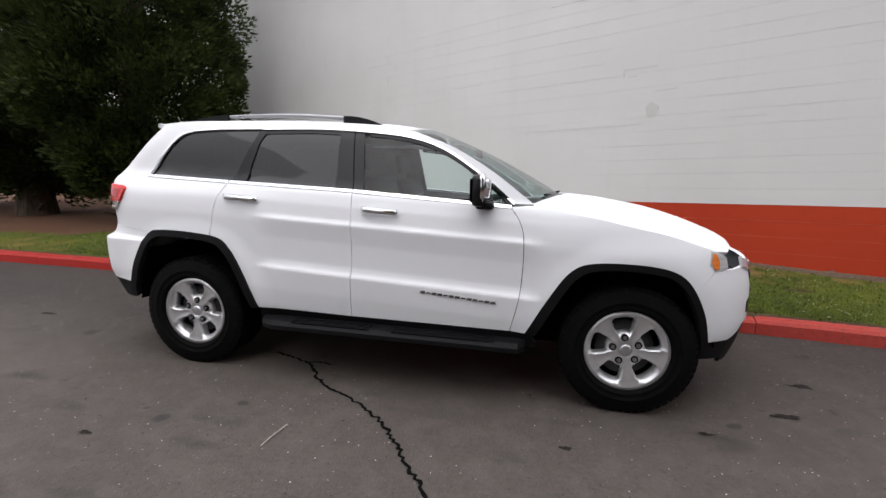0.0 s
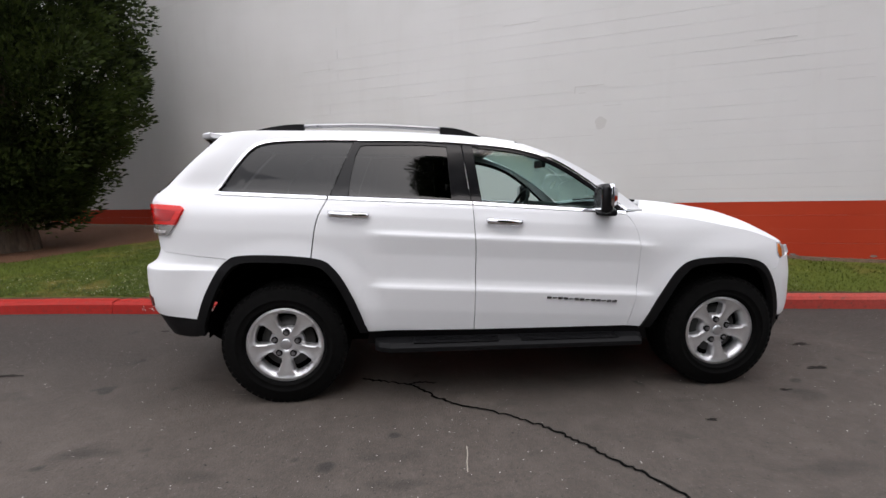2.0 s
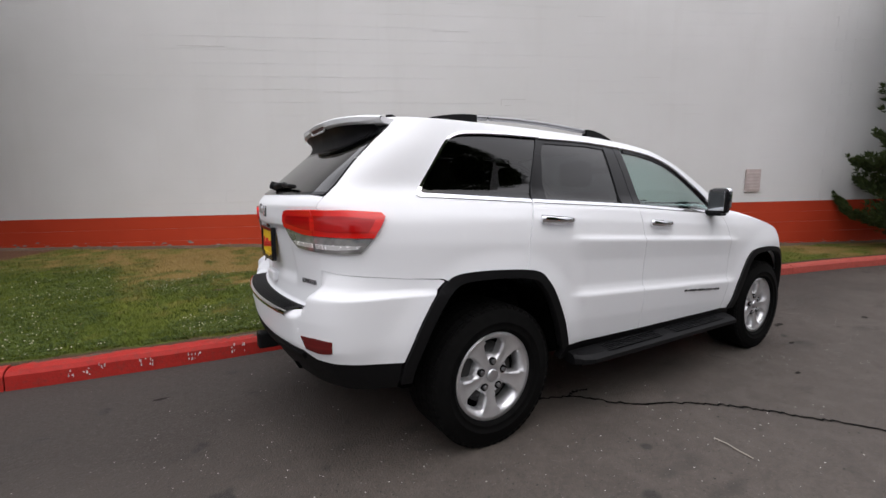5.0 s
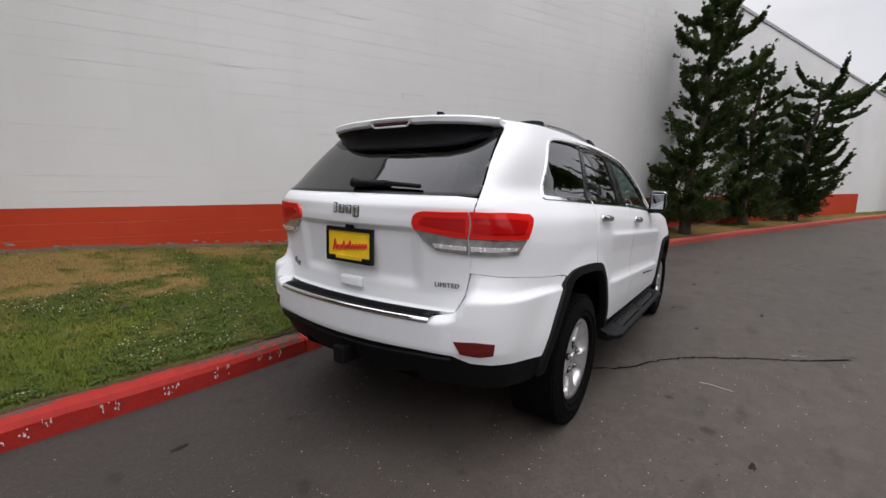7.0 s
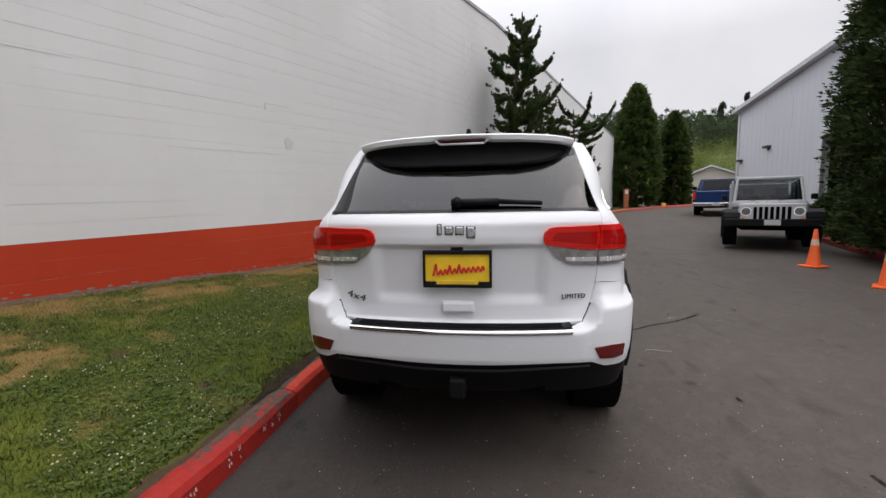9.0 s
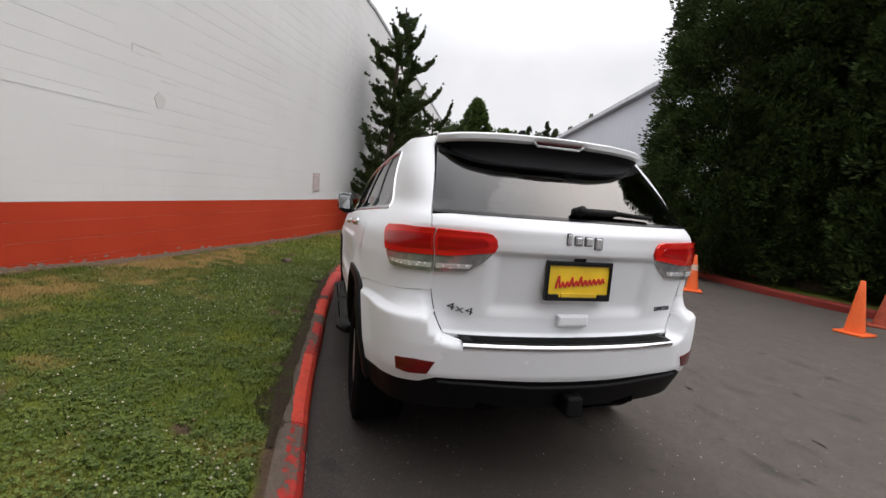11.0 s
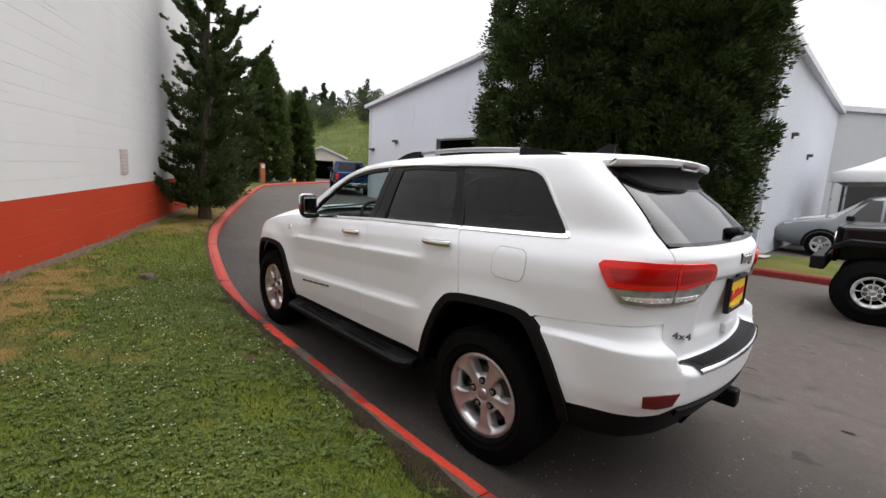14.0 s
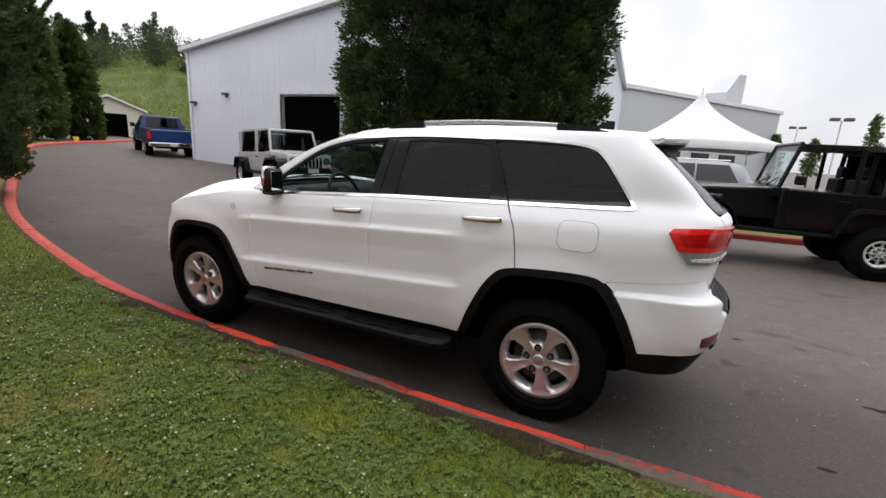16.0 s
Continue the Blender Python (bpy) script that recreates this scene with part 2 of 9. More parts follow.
def spline(points, n=8):
    """Points along a smooth curve through the given ones."""
    p = [Vector(q) for q in points]
    p = [2 * p[0] - p[1]] + p + [2 * p[-1] - p[-2]]
    out = []
    for i in range(1, len(p) - 2):
        a, b, c, d = p[i - 1:i + 3]
        for k in range(n):
            t = k / n
            out.append(0.5 * ((2 * b) + (c - a) * t + (2 * a - 5 * b + 4 * c - d) * t * t + (3 * b - a - 3 * c + d) * t ** 3))
    out.append(p[-2])
    return out


# ---- the lie of the land ----
def rise(x):
    """Height of the road: level under the parked car, climbing gently ahead of it."""
    k = max(0.0, min(x, 34.0) - 2.0)
    return 0.036 * (k - 1.0 + math.exp(-k))


KERB_LINE = [Vector((p.x, p.y)) for p in spline([(-40, 2.6, 0), (-20, 1.75, 0), (-9, 1.42, 0), (-5, 1.35, 0), (-3.5, 1.23, 0), (-2.5, 1.165, 0), (-1.3, 1.165, 0), (0, 1.11, 0),
                                                (1.5, 1.03, 0), (2.8, 0.86, 0), (4.4, 0.53, 0), (6, 0.13, 0), (7.5, -0.36, 0), (10, -1.38, 0), (13.3, -2.85, 0),
                                                (16, -4.05, 0), (19, -5.45, 0), (22, -7.0, 0), (24.2, -8.9, 0), (26.5, -11.8, 0), (30, -16, 0), (38, -25, 0)], 12)]
FAR_KERB = [Vector((p.x, p.y)) for p in spline([(-40, -10.5, 0), (-15, -8.7, 0), (-6, -8.2, 0), (-2, -7.9, 0), (1, -7.5, 0), (4, -7.5, 0), (7, -8.1, 0),
                                               (9.5, -9.0, 0), (12, -10.0, 0), (17, -12.2, 0), (21, -15, 0)], 10)]
KX, KY = np.array([p.x for p in KERB_LINE]), np.array([p.y for p in KERB_LINE])


def kerb_y(x):
    return float(np.interp(x, KX, KY))


WALL_ANGLE = radians(-24)
WALL_P, WALL_U = Vector((2.41, 3.29)), Vector((math.cos(WALL_ANGLE), math.sin(WALL_ANGLE)))
WALL_N = Vector((WALL_U.y, -WALL_U.x))
COURSE_RISE = 0.0225
WALL_FROM, WALL_TO = -24.0, 26.8


def wall_y(x):
    return WALL_P.y + (x - WALL_P.x) * WALL_U.y / WALL_U.x


def wall_foot(x):
    """Height of the ground along the foot of the block wall."""
    return float(np.interp(x, [-20, -6, -2, 2.5, 5, 8, 22, 30], [0.44, 0.46, 0.47, 0.36, 0.34, 0.38, 0.74, 0.95]))


def lawn_z(x, y):
    """Height of the lawn between kerb and wall."""
    k, w = kerb_y(x) + 0.15, wall_y(x)
    v = max(0.0, min(1.0, (y - k) / max(0.3, w - k)))
    lump = 0.022 * noise.noise((x * 0.9, y * 0.9, 0)) + 0.012 * noise.noise((x * 3.1, y * 3.1, 4))
    top = rise(x) + 0.135
    return top + (wall_foot(x) - top) * (v ** 0.8) + lump * min(1, v * 6)


ground = bmesh.new()
xs = [-400, -120, -40, -20, -10, -5, 0, 1, 2, 2.5, 3, 3.5, 4, 5, 6, 8, 10, 13, 16, 20, 25, 30, 34, 40, 60, 120, 400]
ys = [-400, -120, -60, -40, -30, -20, -10, -5, 0, 5, 10, 20, 40, 120, 400]
rows = [[ground.verts.new((x, y, rise(x))) for y in ys] for x in xs]
for r1, r2 in zip(rows, rows[1:]):
    for i in range(len(ys) - 1):
        ground.faces.new((r1[i], r2[i], r2[i + 1], r1[i + 1]))
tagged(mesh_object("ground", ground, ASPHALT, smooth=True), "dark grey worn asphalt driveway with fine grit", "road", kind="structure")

lawn = bmesh.new()
cols = []
lx = np.concatenate([np.arange(-30, -9.6, 0.6), np.arange(-9.6, 6, 0.12), np.arange(6, 25, 0.4)])
for x in lx:
    k, w = kerb_y(x) + 0.12, wall_y(x) + 0.05
    n = 44
    cols.append([lawn.verts.new((x, k + (w - k) * i / n, lawn_z(x, k + (w - k) * i / n))) for i in range(n + 1)])
for c1, c2 in zip(cols, cols[1:]):
    for i in range(len(c1) - 1):
        lawn.faces.new((c1[i], c2[i], c2[i + 1], c1[i + 1]))
tagged(mesh_object("lawn", lawn, GRASS, smooth=True), "patchy green lawn with dry straw patches and clover", "lawn", kind="structure")


def smooth_step(a, b, v):
    t = max(0.0, min(1.0, (v - a) / (b - a)))
    return t * t * (3 - 2 * t)


# how far the paint is worn along the kerb beside the car: on its front half, on its back half, and how fresh it is
WEAR_X = [-2.75, -2.55, -1.81, -1.78, -0.78, -0.72, 0.03, 0.08, 0.34, 0.38, 1.03, 1.07, 1.17, 1.22, 2.5]
WEAR_FRONT = [0.05, 0.45, 0.55, 0.00, 0.00, 0.38, 0.38, 1.40, 1.40, 0.00, 0.00, 1.10, 1.10, 0.12, 0.10]
WEAR_BACK = [0.45, 0.75, 0.95, 1.30, 1.30, 1.35, 1.35, 1.40, 1.40, 0.45, 0.45, 1.20, 1.20, 0.30, 0.20]
FRESH = [0, 0, 0, 1, 1, 0, 0, 0, 0, 1, 1, 0, 0, 0, 0]


def kerb_run(line, side, name, label, gaps, material, joints=()):
    """A kerb of separate stones along a line; side is +1 where the planting lies to the left; joints: where along x stones surely meet."""
    top = holder(name)
    tagged(top, label, "kerb", kind="structure")
    at = [0.0]
    for a, b in zip(line, line[1:]):
        at.append(at[-1] + (b - a).length)
    lx, ly = [p.x for p in line], [p.y for p in line]

    def place(s):
        return Vector((float(np.interp(s, at, lx)), float(np.interp(s, at, ly))))

    fixed = [float(np.interp(x, lx, at)) for x in joints]
    cuts, i = [0.0], 0
    while cuts[-1] < at[-1] - 0.3:
        e = cuts[-1] + gaps[i % len(gaps)]
        ahead = [f for f in fixed if f > cuts[-1] + 0.2]
        if ahead and e > ahead[0] - 0.5:
            e = ahead[0]
        cuts.append(min(e, at[-1]))
        i += 1
    prof = [(0.0, -0.06), (0.008, 0.10), (0.03, 0.130), (0.085, 0.142), (0.105, 0.143), (0.15, 0.138), (0.185, 0.12), (0.19, -0.06)]
    for i, (s, e) in enumerate(zip(cuts, cuts[1:])):
        bm = bmesh.new()
        lay, new_paint = bm.verts.layers.float.new("inner"), bm.verts.layers.float.new("fresh")
        beside = bool(joints) and -4.5 < place(s).x < 3
        n = max(2, int((e - s) / (0.05 if beside else 0.3)))
        ring = []
        for k in range(n + 1):
            q = s + 0.004 + (e - s - 0.008) * k / n
            p, d = place(q), (place(q + 0.05) - place(q - 0.05)).normalized()
            nrm = Vector((-d.y, d.x)) * side
            z, wob = rise(p.x), 0.006 * noise.noise((q * 2.3, i, 1))
            crumble = 0.010 * max(0.0, 1 - 12 * min(q - s, e - q)) if beside else 0.0
            row = []
            for o, h in prof:
                rough = 0.004 * noise.noise((q * 19, o * 60, 4)) * (h > 0.1) if beside else 0.0
                v = bm.verts.new((p.x + nrm.x * (o + wob), p.y + nrm.y * (o + wob), z + h + wob * 0.6 + 0.004 * noise.noise((i * 3.7, 0, 0)) + rough - crumble * (h > 0.1)))
                x = p.x + 0.05 * noise.noise((q * 9, o * 30, 7))
                v[lay] = float(np.interp(x, WEAR_X, WEAR_BACK if o > 0.1 else WEAR_FRONT)) * (1.0 if o > 0.02 else 0.45) if side > 0 else 0.25 * (o > 0.1)
                v[new_paint] = float(np.interp(x, WEAR_X, FRESH)) if side > 0 else 0.0
                row.append(v)
            ring.append(row)
        for r1, r2 in zip(ring, ring[1:]):
            for k in range(len(prof) - 1):
                bm.faces.new((r1[k], r1[k + 1], r2[k + 1], r2[k]))
        bm.faces.new(ring[0])
        bm.faces.new(reversed(ring[-1]))
        bmesh.ops.recalc_face_normals(bm, faces=bm.faces)
        part("kerb_stone", bm, material, top)
    return top


kerb_run(KERB_LINE, 1, "kerb_lawn", "red-painted concrete kerb, chipped and worn to bare concrete", (2.4, 1.9, 2.6, 1.3, 2.3), KERB, (-3.9, -1.79, -0.75, 0.36, 1.05, 2.9))
kerb_run(FAR_KERB, -1, "kerb_island", "dull dark red kerb along the planted island", (2.2, 2.5, 1.9), KERB_SHADED)

# planted island beyond the drive
isl = bmesh.new()
prev = None
for p in FAR_KERB:
    row = []
    for k in range(8):
        y = p.y - 0.12 + (min(p.y - 1.0, -10.9) - p.y) * (k / 7)
        row.append(isl.verts.new((p.x, y, rise(p.x) + 0.12 + 0.03 * noise.noise((p.x * 0.8, y * 0.8, 2)) * (k > 0))))
    if prev:
        for k in range(7):
            isl.faces.new((prev[k], prev[k + 1], row[k + 1], row[k]))
    prev = row
bmesh.ops.recalc_face_normals(isl, faces=isl.faces)
tagged(mesh_object("island_lawn", isl, GRASS, smooth=True), "mown grass island with bare soil under the trees", "lawn", kind="structure")


# ---- painted block wall ----
def wall_point(s, h, out=0.0):
    p = WALL_P + WALL_U * s + WALL_N * out
    return Vector((p.x, p.y, h + COURSE_RISE * s))


def wall_top(s):
    return float(np.interp(s, [-30, 8, 27], [6.95, 6.75, 5.02]))


RED_TOP = 1.10
core = bmesh.new()
cs = list(np.arange(WALL_FROM, WALL_TO, 1.6)) + [WALL_TO]
prev = None
for s in cs:
    ring = [core.verts.new(wall_point(s, h, o)) for h, o in ((-1.2, -0.0022), (wall_top(s), -0.0022), (wall_top(s), -0.25), (-1.2, -0.25))]
    if prev:
        for k in range(4):
            core.faces.new((prev[k], prev[(k + 1) % 4], ring[(k + 1) % 4], ring[k]))
    else:
        core.faces.new(ring)
    prev = ring
core.faces.new(reversed(prev))
bmesh.ops.recalc_face_normals(core, faces=core.faces)
block_wall = tagged(mesh_object("wall_block", core, WALL_WHITE), "tall white-painted concrete block wall with a red base band", "wall", kind="structure")

# blocks of the wall: a thickly painted face, joints barely open
rng = random.Random(4)
BLOCK_W, BLOCK_H = 0.40, 0.20
JOINT_S = (-4.95, 6.2)


def block_verts(s, h, w, hh, proud, soft):
    """Corners of one block face: the outer face and the edge that runs back to the core."""
    return [wall_point(a, b, o) for o, i in ((-0.0022, 0.0), (proud, soft)) for a, b in ((s, h + i), (s + w, h + i), (s + w, h + hh - i), (s, h + hh - i))]


BLOCK_FACES = [(4, 5, 6, 7), (0, 1, 5, 4), (1, 2, 6, 5), (2, 3, 7, 6), (3, 0, 4, 7)]
rest = {True: ([], []), False: ([], [])}
near = []
rows_up = int((7.0 - RED_TOP) / BLOCK_H) + 1
for row in range(-6, rows_up):
    h = RED_TOP + row * BLOCK_H
    s = WALL_FROM + (0.2 if row % 2 else 0.0)
    left, proud, bed = 0, 0.001, 0.0
    while s < WALL_TO - 0.1:
        w = min(BLOCK_W, WALL_TO - s)
        if row < 0 and s < 21.69 < s + w:
            w = 21.7 - s
        mid = s + w / 2
        red_here = row < 0 and mid < 21.7
        if left == 0:
            # paint has filled most bed joints; here and there a run of blocks still shows its edge
            left = rng.randint(1, 5)
            proud = 0.0006 + 0.0009 * rng.random()
            bed = rng.choice((0.0, 0.0, 0.0008, 0.0013, 0.0018)) if not red_here else rng.choice((0.0006, 0.0012, 0.0018))
        left -= 1
        if h + BLOCK_H < wall_top(mid) - 0.03 and h + COURSE_RISE * mid > -0.35:
            gap = 0.006 if not red_here and any(abs(s - j) < 0.21 for j in JOINT_S) else 0.0
            one = (s + gap, h + bed / 2, w - gap, BLOCK_H - bed, proud, bed * 0.6)
            if -1.2 < mid < 4.9 and -4 <= row < 14:
                near.append((*one, red_here))
            else:
                vs, fs = rest[red_here]
                k = len(vs)
                vs += [tuple(v) for v in block_verts(*one)]
                fs += [tuple(k + i for i in f) for f in BLOCK_FACES]
        s += w
for red_here, (vs, fs) in rest.items():
    me = bpy.data.meshes.new("blocks")
    me.from_pydata(vs, [], fs)
    me.materials.append(WALL_RED if red_here else WALL_WHITE)
    ob = new("red_blocks" if red_here else "white_blocks", me)
    ob.parent = block_wall
    tagged(ob, "red-painted concrete blocks" if red_here else "white-painted concrete blocks", kind="stuff")
# coping along the top, a flashing strip at the foot
bm = bmesh.new()
prev = None
for s in cs:
    t = wall_top(s)
    ring = [bm.verts.new(wall_point(s, h, o)) for h, o in ((t - 0.06, 0.0), (t - 0.06, 0.03), (t + 0.03, 0.03), (t + 0.03, -0.28), (t - 0.06, -0.28))]
    if prev:
        for k in range(5):
            bm.faces.new((prev[k], prev[(k + 1) % 5], ring[(k + 1) % 5], ring[k]))
    prev = ring
bmesh.ops.recalc_face_normals(bm, faces=bm.faces)
part("coping", bm, plain("grey_flashing", (0.33, 0.33, 0.34), 0.5, 0.3), block_wall, "grey metal roof flashing")
# the rest of the white building: end return and flat roof, behind the wall
bm = bmesh.new()
loop = [(WALL_TO, -0.25), (WALL_TO, -24.0), (WALL_FROM, -24.0), (WALL_FROM, -0.25)]
lower = [bm.verts.new(wall_point(s, -1.0, o)) for s, o in loop]
upper = [bm.verts.new(wall_point(s, wall_top(s) - 0.1, o)) for s, o in loop]
for k in range(4):
    bm.faces.new((lower[k], lower[(k + 1) % 4], upper[(k + 1) % 4], upper[k]))
bm.faces.new(upper)
bmesh.ops.recalc_face_normals(bm, faces=bm.faces)
tagged(mesh_object("wall_rear", bm, WALL_WHITE), "plain white side and rear walls of the block building", "wall", kind="structure")


def wall_patch(outline, out, material, name, label):
    """A thin flake or plate on the wall, its outline in (along, up)."""
    bm = bmesh.new()
    front = [bm.verts.new(wall_point(s, h - COURSE_RISE * s, out)) for s, h in outline]
    back = [bm.verts.new(wall_point(s, h - COURSE_RISE * s, -0.01)) for s, h in outline]
    bm.faces.new(front)
    n = len(front)
    for k in range(n):
        bm.faces.new((front[k], back[k], back[(k + 1) % n], front[(k + 1) % n]))
    bmesh.ops.recalc_face_normals(bm, faces=bm.faces)
    return part(name, bm, material, block_wall, label)


FILLER = block_material("patched_render", (0.565, 0.555, 0.54), (0.61, 0.60, 0.585), 0.7, (0.48, 0.46, 0.44))
ring = [(0.0 + (0.085 + 0.012 * math.sin(5 * a)) * math.cos(a), 2.385 + (0.10 + 0.010 * math.cos(3 * a)) * math.sin(a)) for a in np.linspace(0, 2 * math.pi, 18)[:-1]]
wall_patch(ring, 0.0052, FILLER, "filled_hole", "round patch of filler")
for s0, s1, h0, h1 in ((-0.42, 0.02, 2.955, 2.968), (-0.42, -0.405, 2.86, 2.96), (-0.35, -0.24, 2.855, 2.866), (0.02, 0.30, 2.64, 2.648), (-1.9, -0.1, 2.155, 2.161), (0.9, 1.3, 2.225, 2.230),
                       (2.0, 2.5, 3.41, 3.415), (-3.4, -2.8, 2.99, 2.998), (-5.6, -4.9, 3.62, 3.63), (3.0, 3.4, 2.80, 2.805), (-1.6, -1.0, 4.02, 4.03), (0.9, 1.4, 4.38, 4.388)):
    wall_patch([(s0, h0), (s1, h0 + 0.0225 * (s1 - s0)), (s1, h1 + 0.0225 * (s1 - s0)), (s0, h1)], 0.0046, FILLER, "mortar_crack", "open mortar joint")
# pale lime along the bed joints of the red band
LIME = block_material("limed_red_paint", (0.45, 0.085, 0.05), (0.54, 0.16, 0.11), 0.8, (0.40, 0.07, 0.04))
vs, fs = [], []
for row in (-4, -3, -2, -1):
    s = -16.0
    while s < 21.0:
        ln, t = rng.uniform(0.3, 2.6), rng.uniform(0.002, 0.005)
        h = RED_TOP + row * BLOCK_H
        k = len(vs)
        vs += [tuple(wall_point(a, h + b, 0.0028)) for a, b in ((s, 0), (s + ln * 0.5, -t / 2), (s + ln, 0), (s + ln * 0.5, t / 2))]
        fs.append((k, k + 1, k + 2, k + 3))
        s += ln + rng.choice((0.0, 0.1, 0.5, 1.6))
me = bpy.data.meshes.new("limed_joints")
me.from_pydata(vs, [], fs)
me.materials.append(LIME)
ob = new("limed_joints", me)
ob.parent = block_wall
tagged(ob, "pale limed joints in the red band", kind="stuff")
wall_patch([(4.36, 1.395), (4.66, 1.402), (4.66, 1.822), (4.36, 1.815)], 0.03, plain("faded_pink_paint", (0.50, 0.42, 0.40), 0.7), "vent_cover", "faded pinkish vent cover")
for k in range(6):
    wall_patch([(4.385, 1.44 + 0.06 * k), (4.635, 1.446 + 0.06 * k), (4.635, 1.470 + 0.06 * k), (4.385, 1.464 + 0.06 * k)], 0.036, plain("vent_slat_paint", (0.55, 0.48, 0.46), 0.7), "vent_slat", "")
# flaking paint and rubble along the foot of the wall
chips = ([], [])
for _ in range(230):
    s = rng.uniform(-9, 9) if rng.random() < 0.8 else rng.uniform(-20, 20)
    base = wall_foot((WALL_P + WALL_U * s).x) - COURSE_RISE * s
    h, r = base + abs(rng.gauss(0, 0.04)) - 0.005, rng.uniform(0.006, 0.028)
    k = len(chips[0])
    n = 6
    for i in range(n):
        a = 2 * math.pi * i / n + rng.uniform(-0.3, 0.3)
        chips[0].append(tuple(wall_point(s + r * 1.7 * math.cos(a), h + r * 0.6 * math.sin(a), 0.0050 + 0.0015 * rng.random())))
    chips[1].append(tuple(range(k, k + n)))
me = bpy.data.meshes.new("flakes")
me.from_pydata(*[chips[0], [], chips[1]])
me.materials.append(plain("grey_flaked_render", (0.22, 0.18, 0.16), 0.9, 0, 0.35, 12))
ob = new("flaked_paint", me)
ob.parent = block_wall
tagged(ob, "grey flakes where the red paint has peeled", kind="stuff")
soil = bmesh.new()
prev = None
for x in np.arange(-14, 12, 0.25):
    y = wall_y(x)
    row = []
    for k, (o, dz) in enumerate(((0.17, -0.012), (0.10, 0.006), (0.04, 0.022), (0.0, 0.028))):
        oo = o * (1 + 0.9 * noise.noise((x * 1.3, 0.4 * k, 7)))
        row.append(soil.verts.new((x + WALL_N.x * oo, y + WALL_N.y * oo, lawn_z(x, y - oo) + dz + 0.01 * noise.noise((x * 4, k, 3)))))
    if prev:
        for k in range(3):
            soil.faces.new((prev[k], prev[k + 1], row[k + 1], row[k]))
    prev = row
SOIL = Nodes("bare_soil")
SOIL.set(Base_Color=SOIL.ramp(SOIL.noise(35, 5), [(0.3, (0.055, 0.036, 0.022)), (0.7, (0.15, 0.105, 0.068))]), Roughness=0.95)
SOIL.bump(SOIL.noise(60, 5), 0.8, 0.02)
SOIL = SOIL.mat
tagged(mesh_object("soil_strip", soil, SOIL, smooth=True), "bare brown soil along the foot of the wall", "soil", kind="structure")

# crack, stains and litter on the asphalt
def ribbon(points, width, z, seed, wild=0.4):
    r = random.Random(seed)
    pts = spline([(x, y, 0) for x, y in points], 14)
    bm = bmesh.new()
    prev = None
    for i, p in enumerate(pts):
        d = (pts[min(i + 1, len(pts) - 1)] - pts[max(i - 1, 0)]).normalized()
        n = Vector((-d.y, d.x, 0))
        w = width * (0.45 + 0.9 * abs(noise.noise((i * 0.31, seed, 0)))) * (0.3 if i in (0, len(pts) - 1) else 1)
        off = n * r.uniform(-wild, wild) * width
        q = p + off
        row = [bm.verts.new((*(q + n * w * 0.5).xy, z + rise(q.x))), bm.verts.new((*(q - n * w * 0.5).xy, z + rise(q.x)))]
        if prev:
            bm.faces.new((prev[0], prev[1], row[1], row[0]))
        prev = row
    bmesh.ops.recalc_face_normals(bm, faces=bm.faces)
    for f in bm.faces:
        if f.normal.z < 0:
            f.normal_flip()
    return bm


TAR = plain("crack_filler", (0.004, 0.004, 0.004), 0.95, 0, 0.4, 40, Specular_IOR_Level=0.05)
tagged(mesh_object("asphalt_crack", ribbon([(-1.02, -0.60), (-0.95, -0.64), (-0.69, -0.74), (-0.44, -1.0), (-0.13, -1.18), (0.10, -1.36), (0.27, -1.58), (0.44, -1.81), (0.62, -2.1), (0.95, -2.5)], 0.034, 0.004, 3), TAR),
       "jagged dark crack running across the asphalt", "crack", kind="structure")
tagged(mesh_object("asphalt_crack", ribbon([(-0.69, -0.74), (-0.62, -0.70), (-0.50, -0.72)], 0.03, 0.0045, 5), TAR), "short dark side crack in the asphalt", "crack", kind="structure")
TWIG = plain("dry_stalk", (0.34, 0.31, 0.26), 0.8)
bm = bmesh.new()
sweep_pts = [Vector((-0.395, -1.49, 0.008)), Vector((-0.400, -1.56, 0.012)), Vector((-0.412, -1.62, 0.009)), Vector((-0.418, -1.69, 0.006))]
for a, b in zip(sweep_pts, sweep_pts[1:]):
    add_tube(bm, a, b, 0.0032, n=6)
tagged(mesh_object("dry_stalk", bm, TWIG), "thin pale dry stalk lying on the asphalt", "twig")
CHALK = plain("white_residue", (0.20, 0.205, 0.215), 0.9)
tagged(mesh_object("pale_mark", ribbon([(0.72, -2.08), (0.77, -2.11), (0.76, -2.17)], 0.035, 0.0042, 4), CHALK), "small pale scuffed mark on the asphalt", "mark", kind="structure")
STAIN = plain("oil_stain", (0.024, 0.021, 0.019), 0.95, 0, 0.4, 30, Specular_IOR_Level=0.1)
